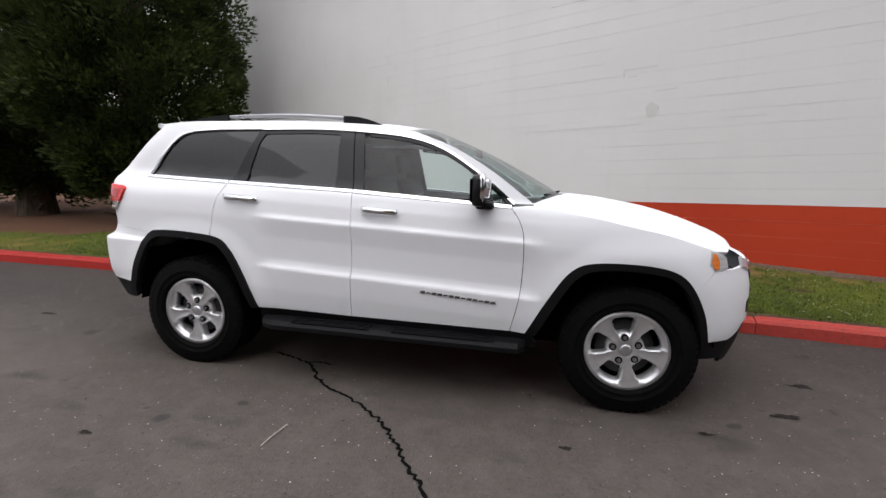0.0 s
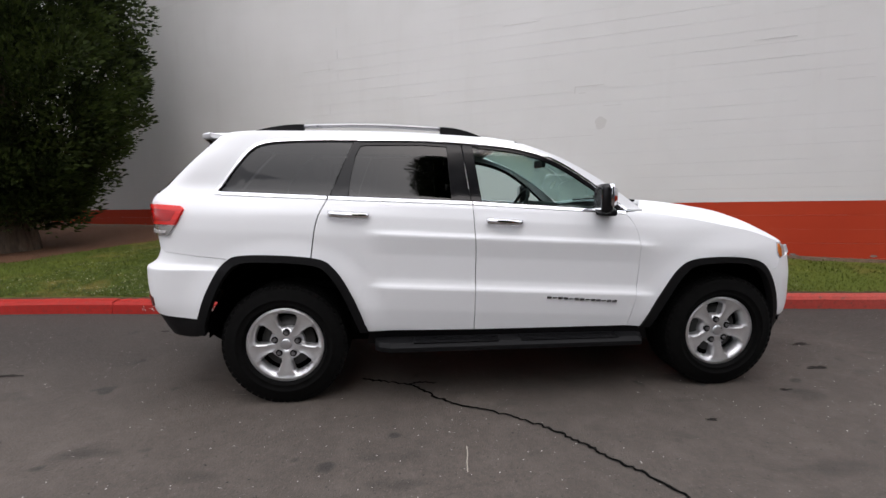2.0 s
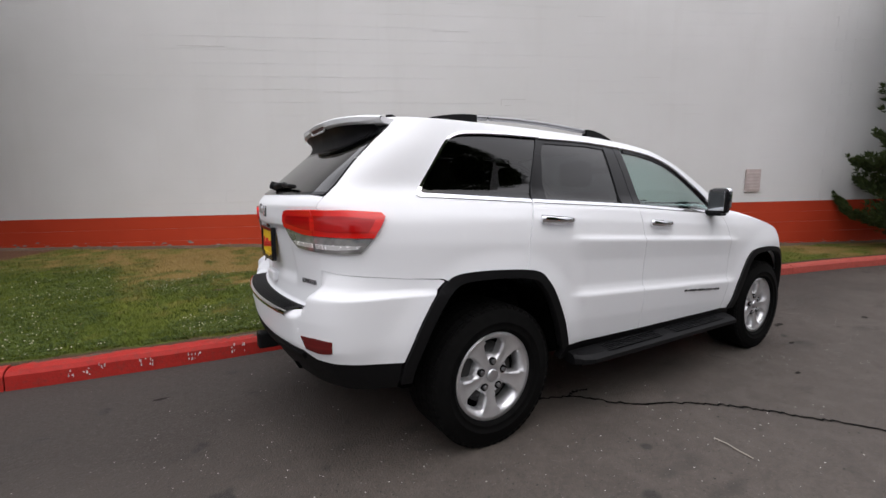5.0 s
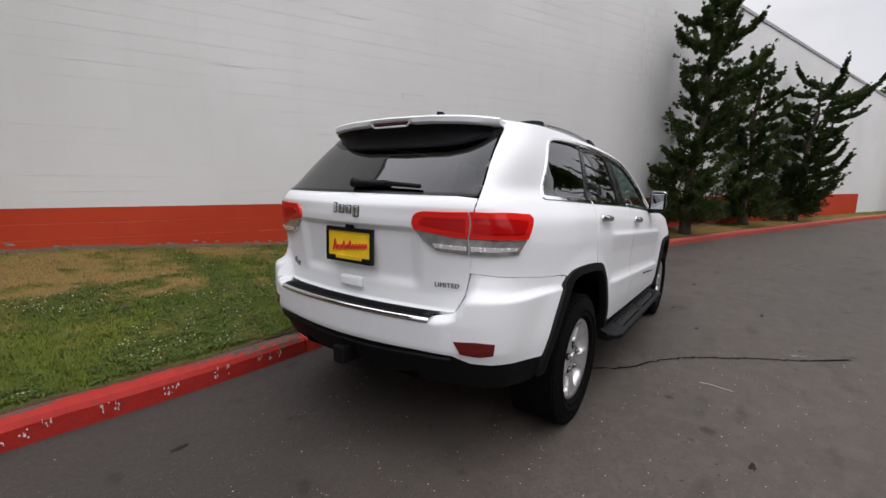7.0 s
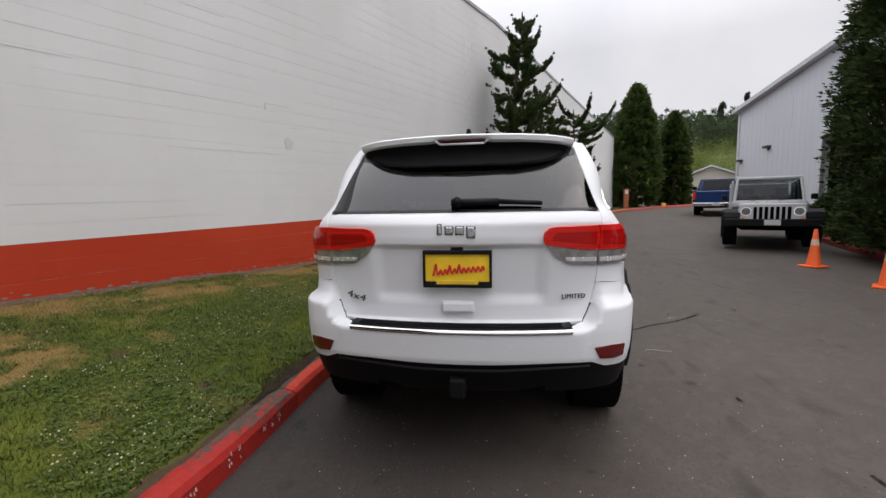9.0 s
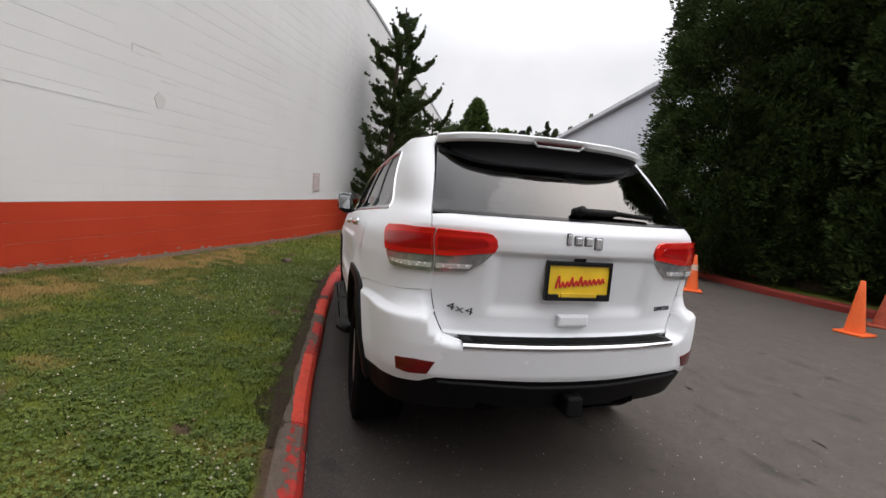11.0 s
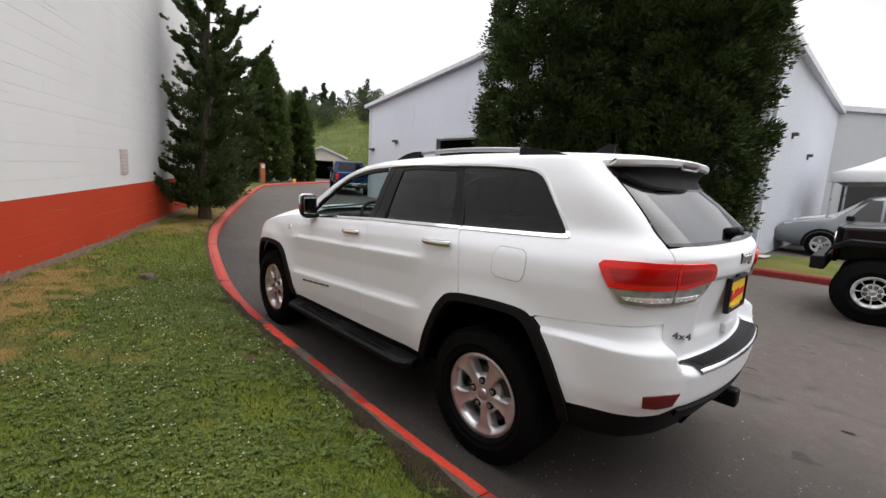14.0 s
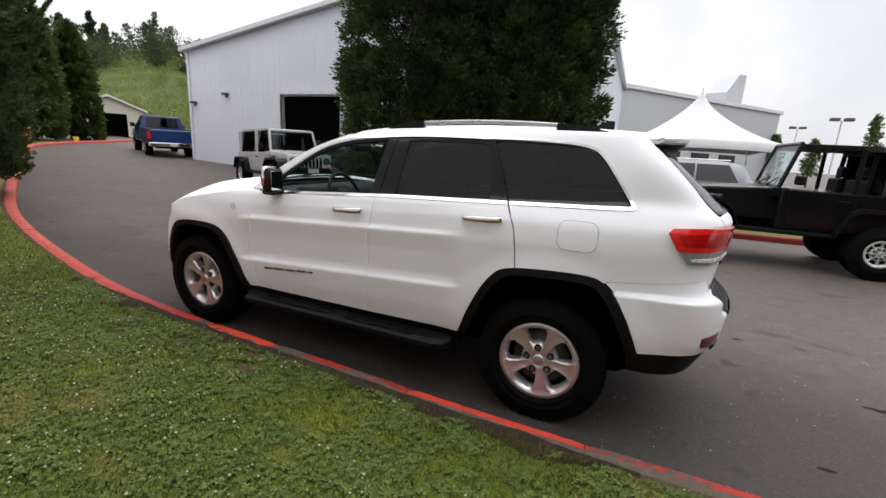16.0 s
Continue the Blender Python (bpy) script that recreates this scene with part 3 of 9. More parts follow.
for i, (x, y, r) in enumerate(((2.70, -0.26, 0.09), (2.38, -0.72, 0.10), (1.83, -1.03, 0.05), (1.07, -1.34, 0.045), (-3.6, -0.34, 0.09), (-1.36, -1.8, 0.05), (-2.9, -1.25, 0.06), (-2.2, -2.0, 0.05), (0.92, -2.15, 0.03),
                               (2.1, -1.9, 0.06), (3.4, -1.1, 0.08), (-4.6, -0.6, 0.09), (-3.0, 0.6, 0.05), (1.2, -3.0, 0.06))):
    bm = bmesh.new()
    vs = []
    for k in range(26):
        a = 2 * math.pi * k / 26
        q = 0.55 * r * (1 + 0.9 * noise.noise((math.cos(a) * 1.5, math.sin(a) * 1.5, i)) + 0.5 * noise.noise((math.cos(a) * 5, math.sin(a) * 5, i)))
        vs.append(bm.verts.new((x + q * 1.5 * math.cos(a), y + q * 0.5 * math.sin(a), 0.004 + rise(x))))
    bm.faces.new(vs)
    tagged(mesh_object("oil_spot", bm, STAIN), "small dark oil spot on the asphalt", "stain", "oil spots", kind="structure")
# worn white stencil on the kerb face
bm = bmesh.new()
rk = random.Random(8)
x = -3.55
while x < -2.05:
    y = kerb_y(x) + 0.003
    for k in range(5):
        z0 = rk.uniform(0.035, 0.10)
        w, h = rk.uniform(0.003, 0.011), rk.uniform(0.005, 0.030)
        xx = x + rk.uniform(-0.02, 0.02)
        vs = [bm.verts.new((xx + a * w, kerb_y(xx + a * w) + 0.004 * b - 0.004, z0 + b * h)) for a, b in ((0, 0.1), (1, 0), (0.9, 1), (0.2, 0.8))]
        bm.faces.new(vs)
    x += rk.choice((0.06, 0.09, 0.24))
bmesh.ops.recalc_face_normals(bm, faces=bm.faces)
tagged(mesh_object("stencil_remains", bm, plain("worn_white_paint", (0.46, 0.42, 0.40), 0.85, 0, 0.4, 50)), "worn white stencil paint on the red kerb", "paint", kind="stuff")

# ---- grey metal workshop ----
def siding_material(name, color):
    m = Nodes(name)
    f = m.noise(0.6, 4, 0.6, m.mapped((1, 1, 0.3)))
    runs = m.noise(5, 3, 0.6, m.mapped((1, 1, 0.08)))
    base = m.mix(f, tuple(c * 0.93 for c in color), color)
    base = m.mix(m.ramp(runs, [(0.55, 0.0), (0.85, 0.3)]), base, tuple(c * 0.75 for c in color))
    m.set(Base_Color=base, Roughness=0.5, Metallic=0.0)
    return m.mat


SIDING = siding_material("pale_blue_siding", (0.60, 0.62, 0.67))
SIDING2 = siding_material("grey_siding", (0.42, 0.43, 0.44))
EAVE = plain("white_fascia", (0.55, 0.56, 0.58), 0.5)
# near-black puts the gloom behind doors, bays and panes into the colour
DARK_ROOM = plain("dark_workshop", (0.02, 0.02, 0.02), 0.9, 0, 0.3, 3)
FX0, FX1, FY, FYB = -0.4, 16.85, -10.6, -23.0
RIDGE = 8.2


def gable(x):
    return float(np.interp(x, [FX0, RIDGE, FX1], [5.30, 6.52, 5.14]))


shop = tagged(holder("workshop_building"), "pale blue-grey metal workshop with a gable roof and an open bay", "building", kind="structure")
BAY0, BAY1, BAYZ = 8.68, 11.62, 3.37
bm = bmesh.new()


def facade_piece(x0, x1, z0):
    n = max(1, int(abs(x1 - x0) / 2))
    xs_ = [x0 + (x1 - x0) * k / n for k in range(n + 1)]
    if x0 < RIDGE < x1:
        xs_ = sorted(xs_ + [RIDGE])
    for a, b in zip(xs_, xs_[1:]):
        f = [bm.verts.new((a, FY, z0)), bm.verts.new((b, FY, z0)), bm.verts.new((b, FY, gable(b))), bm.verts.new((a, FY, gable(a)))]
        bm.faces.new(f)


facade_piece(FX0, BAY0, 0)
facade_piece(BAY0, BAY1, BAYZ)
facade_piece(BAY1, FX1, 0)
bmesh.ops.remove_doubles(bm, verts=bm.verts[:], dist=0.001)
geo = bmesh.ops.extrude_face_region(bm, geom=bm.faces[:])
bmesh.ops.translate(bm, verts=[v for v in geo["geom"] if isinstance(v, bmesh.types.BMVert)], vec=(0, -0.2, 0))
bmesh.ops.recalc_face_normals(bm, faces=bm.faces)
part("front_wall", bm, SIDING, shop)
for x, y0, y1, h in ((FX0, FY - 0.2, FYB, 5.30), (FX1, FY - 0.2, FYB, 5.14)):
    part("side_wall", box((x - 0.1, y1, 0), (x + 0.1, y0, h)), SIDING, shop)
part("back_wall", box((FX0, FYB - 0.1, 0), (FX1, FYB + 0.1, 5.2)), SIDING, shop)
ribs = ([], [])
for x in np.arange(FX0 + 0.15, FX1, 0.305):
    z0 = BAYZ + 0.12 if BAY0 - 0.1 < x < BAY1 + 0.1 else 0.3
    k = len(ribs[0])
    zt = gable(x) - 0.1
    ribs[0].extend([(x - 0.03, FY + 0.0006, z0), (x - 0.012, FY + 0.006, z0), (x + 0.012, FY + 0.006, z0), (x + 0.03, FY + 0.001, z0), (x - 0.03, FY + 0.0006, zt), (x - 0.012, FY + 0.006, zt), (x + 0.012, FY + 0.006, zt), (x + 0.03, FY + 0.001, zt)])
    ribs[1].extend([(k, k + 1, k + 5, k + 4), (k + 1, k + 2, k + 6, k + 5), (k + 2, k + 3, k + 7, k + 6)])
for y in np.arange(FYB + 0.3, FY - 0.2, 0.305):
    k = len(ribs[0])
    xw = FX0 - 0.1
    ribs[0].extend([(xw - 0.001, y + 0.03, 0.3), (xw - 0.012, y + 0.012, 0.3), (xw - 0.012, y - 0.012, 0.3), (xw - 0.001, y - 0.03, 0.3), (xw - 0.001, y + 0.03, 5.2), (xw - 0.012, y + 0.012, 5.2), (xw - 0.012, y - 0.012, 5.2), (xw - 0.001, y - 0.03, 5.2)])
    ribs[1].extend([(k, k + 1, k + 5, k + 4), (k + 1, k + 2, k + 6, k + 5), (k + 2, k + 3, k + 7, k + 6)])
me = bpy.data.meshes.new("ribs")
me.from_pydata(ribs[0], [], ribs[1])
me.materials.append(SIDING)
ob = new("siding_ribs", me)
ob.parent = shop
tagged(ob, kind="stuff")
for x0, x1 in ((FX0 - 0.3, RIDGE), (RIDGE, FX1 + 0.3)):
    bm = bmesh.new()
    g0, g1 = (gable(max(FX0, x0)) - (0.043 if x0 < FX0 else 0)), (gable(min(FX1, x1)) - (0.047 if x1 > FX1 else 0))
    vs = [bm.verts.new(p) for p in ((x0, FY + 0.25, g0 + 0.02), (x1, FY + 0.25, g1 + 0.02), (x1, FYB - 0.2, g1 + 0.02), (x0, FYB - 0.2, g0 + 0.02))]
    bm.faces.new(vs)
    geo = bmesh.ops.extrude_face_region(bm, geom=bm.faces[:])
    bmesh.ops.translate(bm, verts=[v for v in geo["geom"] if isinstance(v, bmesh.types.BMVert)], vec=(0, 0, 0.16))
    bmesh.ops.recalc_face_normals(bm, faces=bm.faces)
    part("roof", bm, EAVE, shop, "pale metal roof with a white fascia")
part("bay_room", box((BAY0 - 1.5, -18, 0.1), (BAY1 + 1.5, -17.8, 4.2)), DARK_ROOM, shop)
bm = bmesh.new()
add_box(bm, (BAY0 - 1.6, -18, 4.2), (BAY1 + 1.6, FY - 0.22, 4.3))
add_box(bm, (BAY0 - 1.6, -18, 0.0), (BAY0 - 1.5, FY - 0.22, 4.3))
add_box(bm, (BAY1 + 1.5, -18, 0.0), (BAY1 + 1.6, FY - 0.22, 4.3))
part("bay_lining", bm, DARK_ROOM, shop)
TUBE_LIGHT = Nodes("tube_light")
TUBE_LIGHT.set(Base_Color=(0.9, 0.9, 0.9), Emission_Color=(1, 1, 0.95), Emission_Strength=3.0)
for x, y, z in ((9.4, -14, 3.9), (10.9, -14, 3.9), (10.3, -16, 3.6), (9.2, -17, 2.9)):
    part("tube_lamp", box((x - 0.5, y - 0.05, z), (x + 0.5, y + 0.05, z + 0.06)), TUBE_LIGHT.mat, shop, "lit fluorescent tube")
for lo, hi in (((BAY0 - 0.12, FY - 0.05, 0.2), (BAY0, FY + 0.06, BAYZ + 0.12)), ((BAY1, FY - 0.05, 0.2), (BAY1 + 0.12, FY + 0.06, BAYZ + 0.12)), ((BAY0, FY - 0.05, BAYZ), (BAY1, FY + 0.06, BAYZ + 0.12))):
    part("bay_frame", box(lo, hi), EAVE, shop)
part("roller_door", box((BAY0, FY - 0.15, BAYZ - 0.06), (BAY1, FY - 0.05, BAYZ)), SIDING2, shop)
SIGN_GHOST = siding_material("overpainted_siding", (0.585, 0.605, 0.652))
for x0, x1, z0, z1 in ((13.3, 14.9, 3.95, 5.0), (9.9, 11.2, 4.05, 5.3)):
    part("overpainted_panel", box((x0, FY + 0.001, z0), (x1, FY + 0.0095, z1), None, 0.002), SIGN_GHOST, shop, "square where an old sign was painted over")
FITTING = plain("bronze_fitting", (0.06, 0.055, 0.05), 0.5)
for x, y, z, face in ((14.62, FY, 3.36, "y"), (16.6, FY, 3.0, "y"), (FX0 - 0.1, -13.2, 3.35, "x"), (FX0 - 0.1, -16.5, 3.0, "x")):
    bm = bmesh.new()
    if face == "y":
        add_box(bm, (x - 0.13, y, z - 0.04), (x + 0.13, y + 0.20, z + 0.06), None, 0.02)
        add_box(bm, (x - 0.03, y, z - 0.12), (x + 0.03, y + 0.06, z - 0.03))
    else:
        add_box(bm, (x - 0.16, y - 0.10, z - 0.04), (x, y + 0.10, z + 0.05), None, 0.02)
        add_box(bm, (x - 0.05, y - 0.03, z - 0.12), (x, y + 0.03, z - 0.03))
    part("wall_lamp", bm, FITTING, shop, "dark bracketed wall lamp")
part("corner_trim", box((FX1 - 0.02, FY - 0.05, 0), (FX1 + 0.13, FY + 0.04, 5.1)), EAVE, shop)

# second, lower building behind the tent
annex = tagged(holder("annex_building"), "long grey metal building behind the tent, with a roof vent", "building", kind="structure")
a0, a1 = Vector((-0.4, -22.9)), Vector((-10.6, -36.0))
bm = bmesh.new()
d = (a1 - a0).normalized()
nn = Vector((d.y, -d.x))
if nn.y > 0:
    nn = -nn
low = [bm.verts.new((p.x, p.y, 0)) for p in (a0, a1, a1 + nn * 12, a0 + nn * 12)]
top = [bm.verts.new((p.x, p.y, 5.45)) for p in (a0, a1, a1 + nn * 12, a0 + nn * 12)]
for k in range(4):
    bm.faces.new((low[k], low[(k + 1) % 4], top[(k + 1) % 4], top[k]))
bm.faces.new(top)
bmesh.ops.recalc_face_normals(bm, faces=bm.faces)
part("wall", bm, SIDING2, annex)
bm = bmesh.new()
for s0, s1, z0, z1 in ((-0.1, 16.8, 5.40, 5.62),):
    q = [a0 + d * s0 - nn * 0.12, a0 + d * s1 - nn * 0.12, a0 + d * s1 + nn * 12, a0 + d * s0 + nn * 12]
    lo = [bm.verts.new((p.x, p.y, z0)) for p in q]
    hi = [bm.verts.new((p.x, p.y, z1)) for p in q]
    for k in range(4):
        bm.faces.new((lo[k], lo[(k + 1) % 4], hi[(k + 1) % 4], hi[k]))
    bm.faces.new(hi)
part("roof", bm, EAVE, annex)
c = a0 + d * 13.2 + nn * 1.5
bm = bmesh.new()
pts = [(-1.0, 5.6), (1.0, 5.6), (1.0, 7.9), (0.2, 7.9), (-1.0, 6.6)]
fr_, bk_ = [bm.verts.new((*(c + d * s), z)) for s, z in pts], [bm.verts.new((*(c + d * s + nn * 1.5), z)) for s, z in pts]
bm.faces.new(fr_)
bm.faces.new(reversed(bk_))
for k in range(5):
    bm.faces.new((fr_[k], bk_[k], bk_[(k + 1) % 5], fr_[(k + 1) % 5]))
bmesh.ops.recalc_face_normals(bm, faces=bm.faces)
part("roof_vent", bm, SIDING2, annex, "angled roof ventilator")
part("dark_doorway", box((-1, -0.05, 0), (1.6, 0.05, 2.6), Matrix.Translation((a0.x + d.x * 2, a0.y + d.y * 2, 0.1)) @ Matrix.Rotation(math.atan2(d.y, d.x), 4, "Z")), DARK_ROOM, annex)
for s in (5, 8, 11):
    q = a0 + d * s - nn * 0.03
    part("window", box((-0.9, -0.04, 1.4), (0.9, 0.04, 2.3), Matrix.Translation((q.x, q.y, 0)) @ Matrix.Rotation(math.atan2(d.y, d.x), 4, "Z")), DARK_ROOM, annex)
# cream shed at the end of the drive
shed = tagged(holder("shed_building"), "small cream gabled shed with an open garage door", "building", kind="structure")
CREAM = siding_material("cream_siding", (0.52, 0.49, 0.40))
M = Matrix.Translation((35.9, -17.8, 1.15)) @ Matrix.Rotation(radians(152), 4, "Z")
bm = bmesh.new()
pr = [(-2.2, 0), (-0.7, 0), (-0.7, 1.75), (1.1, 1.75), (1.1, 0), (2.2, 0), (2.2, 2.05), (0, 2.95), (-2.2, 2.05)]
fr_, bk_ = [bm.verts.new(M @ Vector((0, s, z))) for s, z in pr], [bm.verts.new(M @ Vector((-7, s, z))) for s, z in pr]
bm.normal_update()
bm.faces.new(fr_)
bm.faces.new(reversed(bk_))
for k in (5, 8, 0, 4):
    bm.faces.new((fr_[k], bk_[k], bk_[(k + 1) % 9], fr_[(k + 1) % 9]))
bm.normal_update()
bmesh.ops.recalc_face_normals(bm, faces=bm.faces)
part("wall", bm, CREAM, shed)
for sgn in (-1, 1):
    bm = bmesh.new()
    vs = [bm.verts.new(M @ Vector(p)) for p in ((0.3, sgn * 2.45, 1.97), (0.3, 0, 2.98), (-7.2, 0, 2.98), (-7.2, sgn * 2.45, 1.97))]
    vs2 = [bm.verts.new(v.co + Vector((0, 0, 0.14))) for v in vs]
    bm.faces.new(vs)
    bm.faces.new(vs2)
    for k in range(4):
        bm.faces.new((vs[k], vs[(k + 1) % 4], vs2[(k + 1) % 4], vs2[k]))
    bmesh.ops.recalc_face_normals(bm, faces=bm.faces)
    part("roof", bm, EAVE, shed)
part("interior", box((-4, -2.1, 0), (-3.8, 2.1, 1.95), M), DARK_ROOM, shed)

# grit and small stones loose on the asphalt
rs = np.random.RandomState(31)
for shade, count, lo, hi in (((0.42, 0.40, 0.37), 2600, 0.0018, 0.0048), ((0.035, 0.031, 0.028), 1500, 0.002, 0.007)):
    V, F = [], []
    while len(F) < count * 6:
        x, y = rs.uniform(-5.2, 4.2), rs.uniform(-5.0, 1.0)
        if y > kerb_y(x) - 0.04 or noise.noise((x * 0.9, y * 0.9, 7)) < -0.25 + 0.5 * rs.rand() - 0.15:
            continue
        r_, k, zz = rs.uniform(lo, hi), len(V), rise(x)
        a = rs.uniform(0, 6.28)
        ring = [(x + r_ * rs.uniform(0.7, 1.3) * math.cos(a + q * 1.571), y + r_ * rs.uniform(0.7, 1.3) * math.sin(a + q * 1.571), zz + 0.001) for q in range(4)]
        V += ring + [(x + r_ * 0.2, y - r_ * 0.1, zz + r_ * 0.8)]
        F += [(k, k + 1, k + 4), (k + 1, k + 2, k + 4), (k + 2, k + 3, k + 4), (k + 3, k, k + 4), (k + 1, k, k + 3), (k + 1, k + 3, k + 2)]
    me = bpy.data.meshes.new("grit")
    me.from_pydata(V, [], F)
    me.materials.append(plain("grit_%s" % ("pale" if shade[0] > 0.1 else "dark"), shade, 0.9, 0, 0.4, 30))
    tagged(new("grit", me), "pale grit scattered on the asphalt" if shade[0] > 0.1 else "dark crumbs scattered on the asphalt", "grit", kind="stuff")

DARK_SOIL = Nodes("damp_dark_soil")
DARK_SOIL.set(Base_Color=DARK_SOIL.mix(DARK_SOIL.ramp(DARK_SOIL.noise(5, 4), [(0.5, 0.0), (0.7, 0.7)]), DARK_SOIL.ramp(DARK_SOIL.noise(70, 5, 0.7), [(0.3, (0.016, 0.011, 0.008)), (0.75, (0.070, 0.050, 0.034))]), (0.045, 0.055, 0.014)),
              Roughness=0.95, Specular_IOR_Level=0.1)
DARK_SOIL.bump(DARK_SOIL.noise(60, 6, 0.7), 1.0, 0.02)
DARK_SOIL = DARK_SOIL.mat
# a worn bank of bare soil against the inner side of the kerb beside the parked car
bm = bmesh.new()
prev = None
for x in np.arange(-2.05, 2.6, 0.05):
    end = min(1.0, max(0.0, (x + 2.05) / 0.4)) * min(1.0, max(0.0, (2.6 - x) / 0.5))
    a = 0.155 - (0.035 + 0.025 * noise.noise((x * 3.1, 0, 2))) * end
    c = 0.19 + (0.065 + 0.11 * noise.noise((x * 2.2, 5, 1)) + 0.04 * noise.noise((x * 9, 2, 1))) * end
    k = kerb_y(x)
    row = []
    for j in range(5):
        f = j / 4
        y = k + a + (c - a) * f
        zl = lawn_z(x, y)
        z = (rise(x) + 0.146) * (1 - f) + (zl - 0.002) * f + 0.010 * math.sin(math.pi * f) + 0.006 * noise.noise((x * 12, y * 12, 9))
        row.append(bm.verts.new((x, y, z)))
    if prev:
        for j in range(4):
            bm.faces.new((prev[j], row[j], row[j + 1], prev[j + 1]))
    prev = row
tagged(mesh_object("soil_bank", bm, DARK_SOIL, smooth=True), "ragged strip of bare dark soil beside the kerb", "soil", kind="structure")


# ---- the white sport utility vehicle ----
def paint_material(name, color, rough=0.3, coat=0.6):
    m = Nodes(name)
    m.set(Base_Color=m.mix(m.noise(1.3, 2), tuple(c * 0.985 for c in color), color), Roughness=rough, Coat_Weight=coat, Coat_Roughness=0.03,
          Specular_IOR_Level=0.12)
    return m.mat


def glass_material(name, tint, gloss=0.0, rough=0.0):
    """Thin tinted glass: what lies behind shows through the tint, and the sky mirrors in it by Fresnel."""
    m = Nodes(name)
    lw = m.n.new("ShaderNodeLayerWeight")
    lw.inputs["Blend"].default_value = 0.5
    shine_by = m.math("ADD", m.math("MULTIPLY", m.math("POWER", lw.outputs["Facing"], 3.2), 0.85), 0.034)
    clear = m.node("ShaderNodeBsdfTransparent", Color=(*tint, 1))
    shine = m.node("ShaderNodeBsdfGlossy", Roughness=rough)
    mx = m.n.new("ShaderNodeMixShader")
    m.link(m.math("ADD", shine_by, gloss), mx.inputs[0])
    m.link(clear.outputs[0], mx.inputs[1])
    m.link(shine.outputs[0], mx.inputs[2])
    m.link(mx.outputs[0], m.out.inputs["Surface"])
    return m.mat


PAINT = paint_material("white_car_paint", (0.765, 0.775, 0.79), 0.5, 0.18)
CHROME = plain("chrome", (0.78, 0.78, 0.80), 0.07, 1.0, 0.04)
BADGE_GREY = plain("dark_chrome", (0.16, 0.16, 0.17), 0.25, 0.8, 0.05)
RAIL = plain("rail_grey", (0.30, 0.30, 0.31), 0.30, 0.85, 0.05)
SATIN = plain("satin_silver", (0.58, 0.58, 0.60), 0.28, 0.85, 0.05)
ALLOY = plain("wheel_alloy", (0.66, 0.66, 0.67), 0.33, 0.75, 0.05, 20)
TRIM = plain("black_plastic", (0.0045, 0.0045, 0.005), 0.55, 0, 0.2, 60, Specular_IOR_Level=0.16)
GLOSS_BLACK = plain("gloss_black", (0.010, 0.010, 0.011), 0.16, 0, 0.1, Specular_IOR_Level=0.22)
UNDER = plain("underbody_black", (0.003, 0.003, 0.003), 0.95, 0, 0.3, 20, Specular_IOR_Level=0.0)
PRIVACY = glass_material("privacy_glass", (0.032, 0.032, 0.034), 0.010)
CLEAR = glass_material("clear_glass", (0.62, 0.76, 0.73), 0.0)
LEATHER = plain("black_leather", (0.011, 0.0105, 0.0105), 0.6, 0, 0.2, 40, Specular_IOR_Level=0.15)
LINER = plain("grey_headliner", (0.28, 0.27, 0.25), 0.9, 0, 0.08, 30)


def lens_material(name, color, rough=0.08):
    m = Nodes(name)
    stripes = m.noise(1.0, 2, 0.5, m.mapped((1, 1, 55)))
    m.set(Base_Color=m.mix(m.ramp(stripes, [(0.4, 0.0), (0.6, 0.5)]), color, tuple(c * 0.55 for c in color)), Roughness=rough, Coat_Weight=0.4, Coat_Roughness=0.02, Specular_IOR_Level=0.35)
    m.bump(m.voronoi(90), 0.08, 0.003)
    return m.mat


RED_LENS = lens_material("red_lens", (0.69, 0.017, 0.012))
DARK_RED_LENS = lens_material("dark_red_lens", (0.13, 0.008, 0.007))
CORE_LENS = lens_material("core_red_lens", (0.42, 0.006, 0.006), 0.12)
BAR_SILVER = plain("reflector_silver", (0.88, 0.88, 0.89), 0.25, 0.5, 0.1, 60)
CLEAR_LENS = lens_material("clear_lens", (0.50, 0.50, 0.51))
TAIL_CLEAR = plain("clear_tail_lens", (0.40, 0.40, 0.395), 0.12, 0.6, 0.35, 18, Coat_Weight=0.6, Coat_Roughness=0.02)
SMOKE_LENS = plain("smoked_lens", (0.085, 0.085, 0.078), 0.10, 0.2, 0.35, 18, Coat_Weight=0.6, Coat_Roughness=0.02)
AMBER_LENS = lens_material("amber_lens", (0.75, 0.20, 0.03))


def tyre_material():
    m = Nodes("tyre_rubber")
    m.set(Base_Color=m.ramp(m.noise(25, 4), [(0.3, (0.002, 0.002, 0.002)), (0.75, (0.0045, 0.0044, 0.0042))]), Roughness=0.85, Specular_IOR_Level=0.09)
    m.bump(m.noise(160, 3), 0.25, 0.003)
    return m.mat


TYRE = tyre_material()


def table(points, soft=0.012, lo=None, hi=None):
    """A smooth function through (at, value) points, its corners rounded over soft."""
    px, py = [p[0] for p in points], [p[1] for p in points]
    a, b = (px[0] - 0.2 if lo is None else lo), (px[-1] + 0.2 if hi is None else hi)
    xs = np.arange(a - 6 * soft, b + 6 * soft, soft / 3)
    ker = np.exp(-0.5 * (np.arange(-9, 10) / 3) ** 2)
    ys_ = np.convolve(np.pad(np.interp(xs, px, py), 9, mode="edge"), ker / ker.sum(), mode="valid")
    return lambda v: float(np.interp(v, xs, ys_))


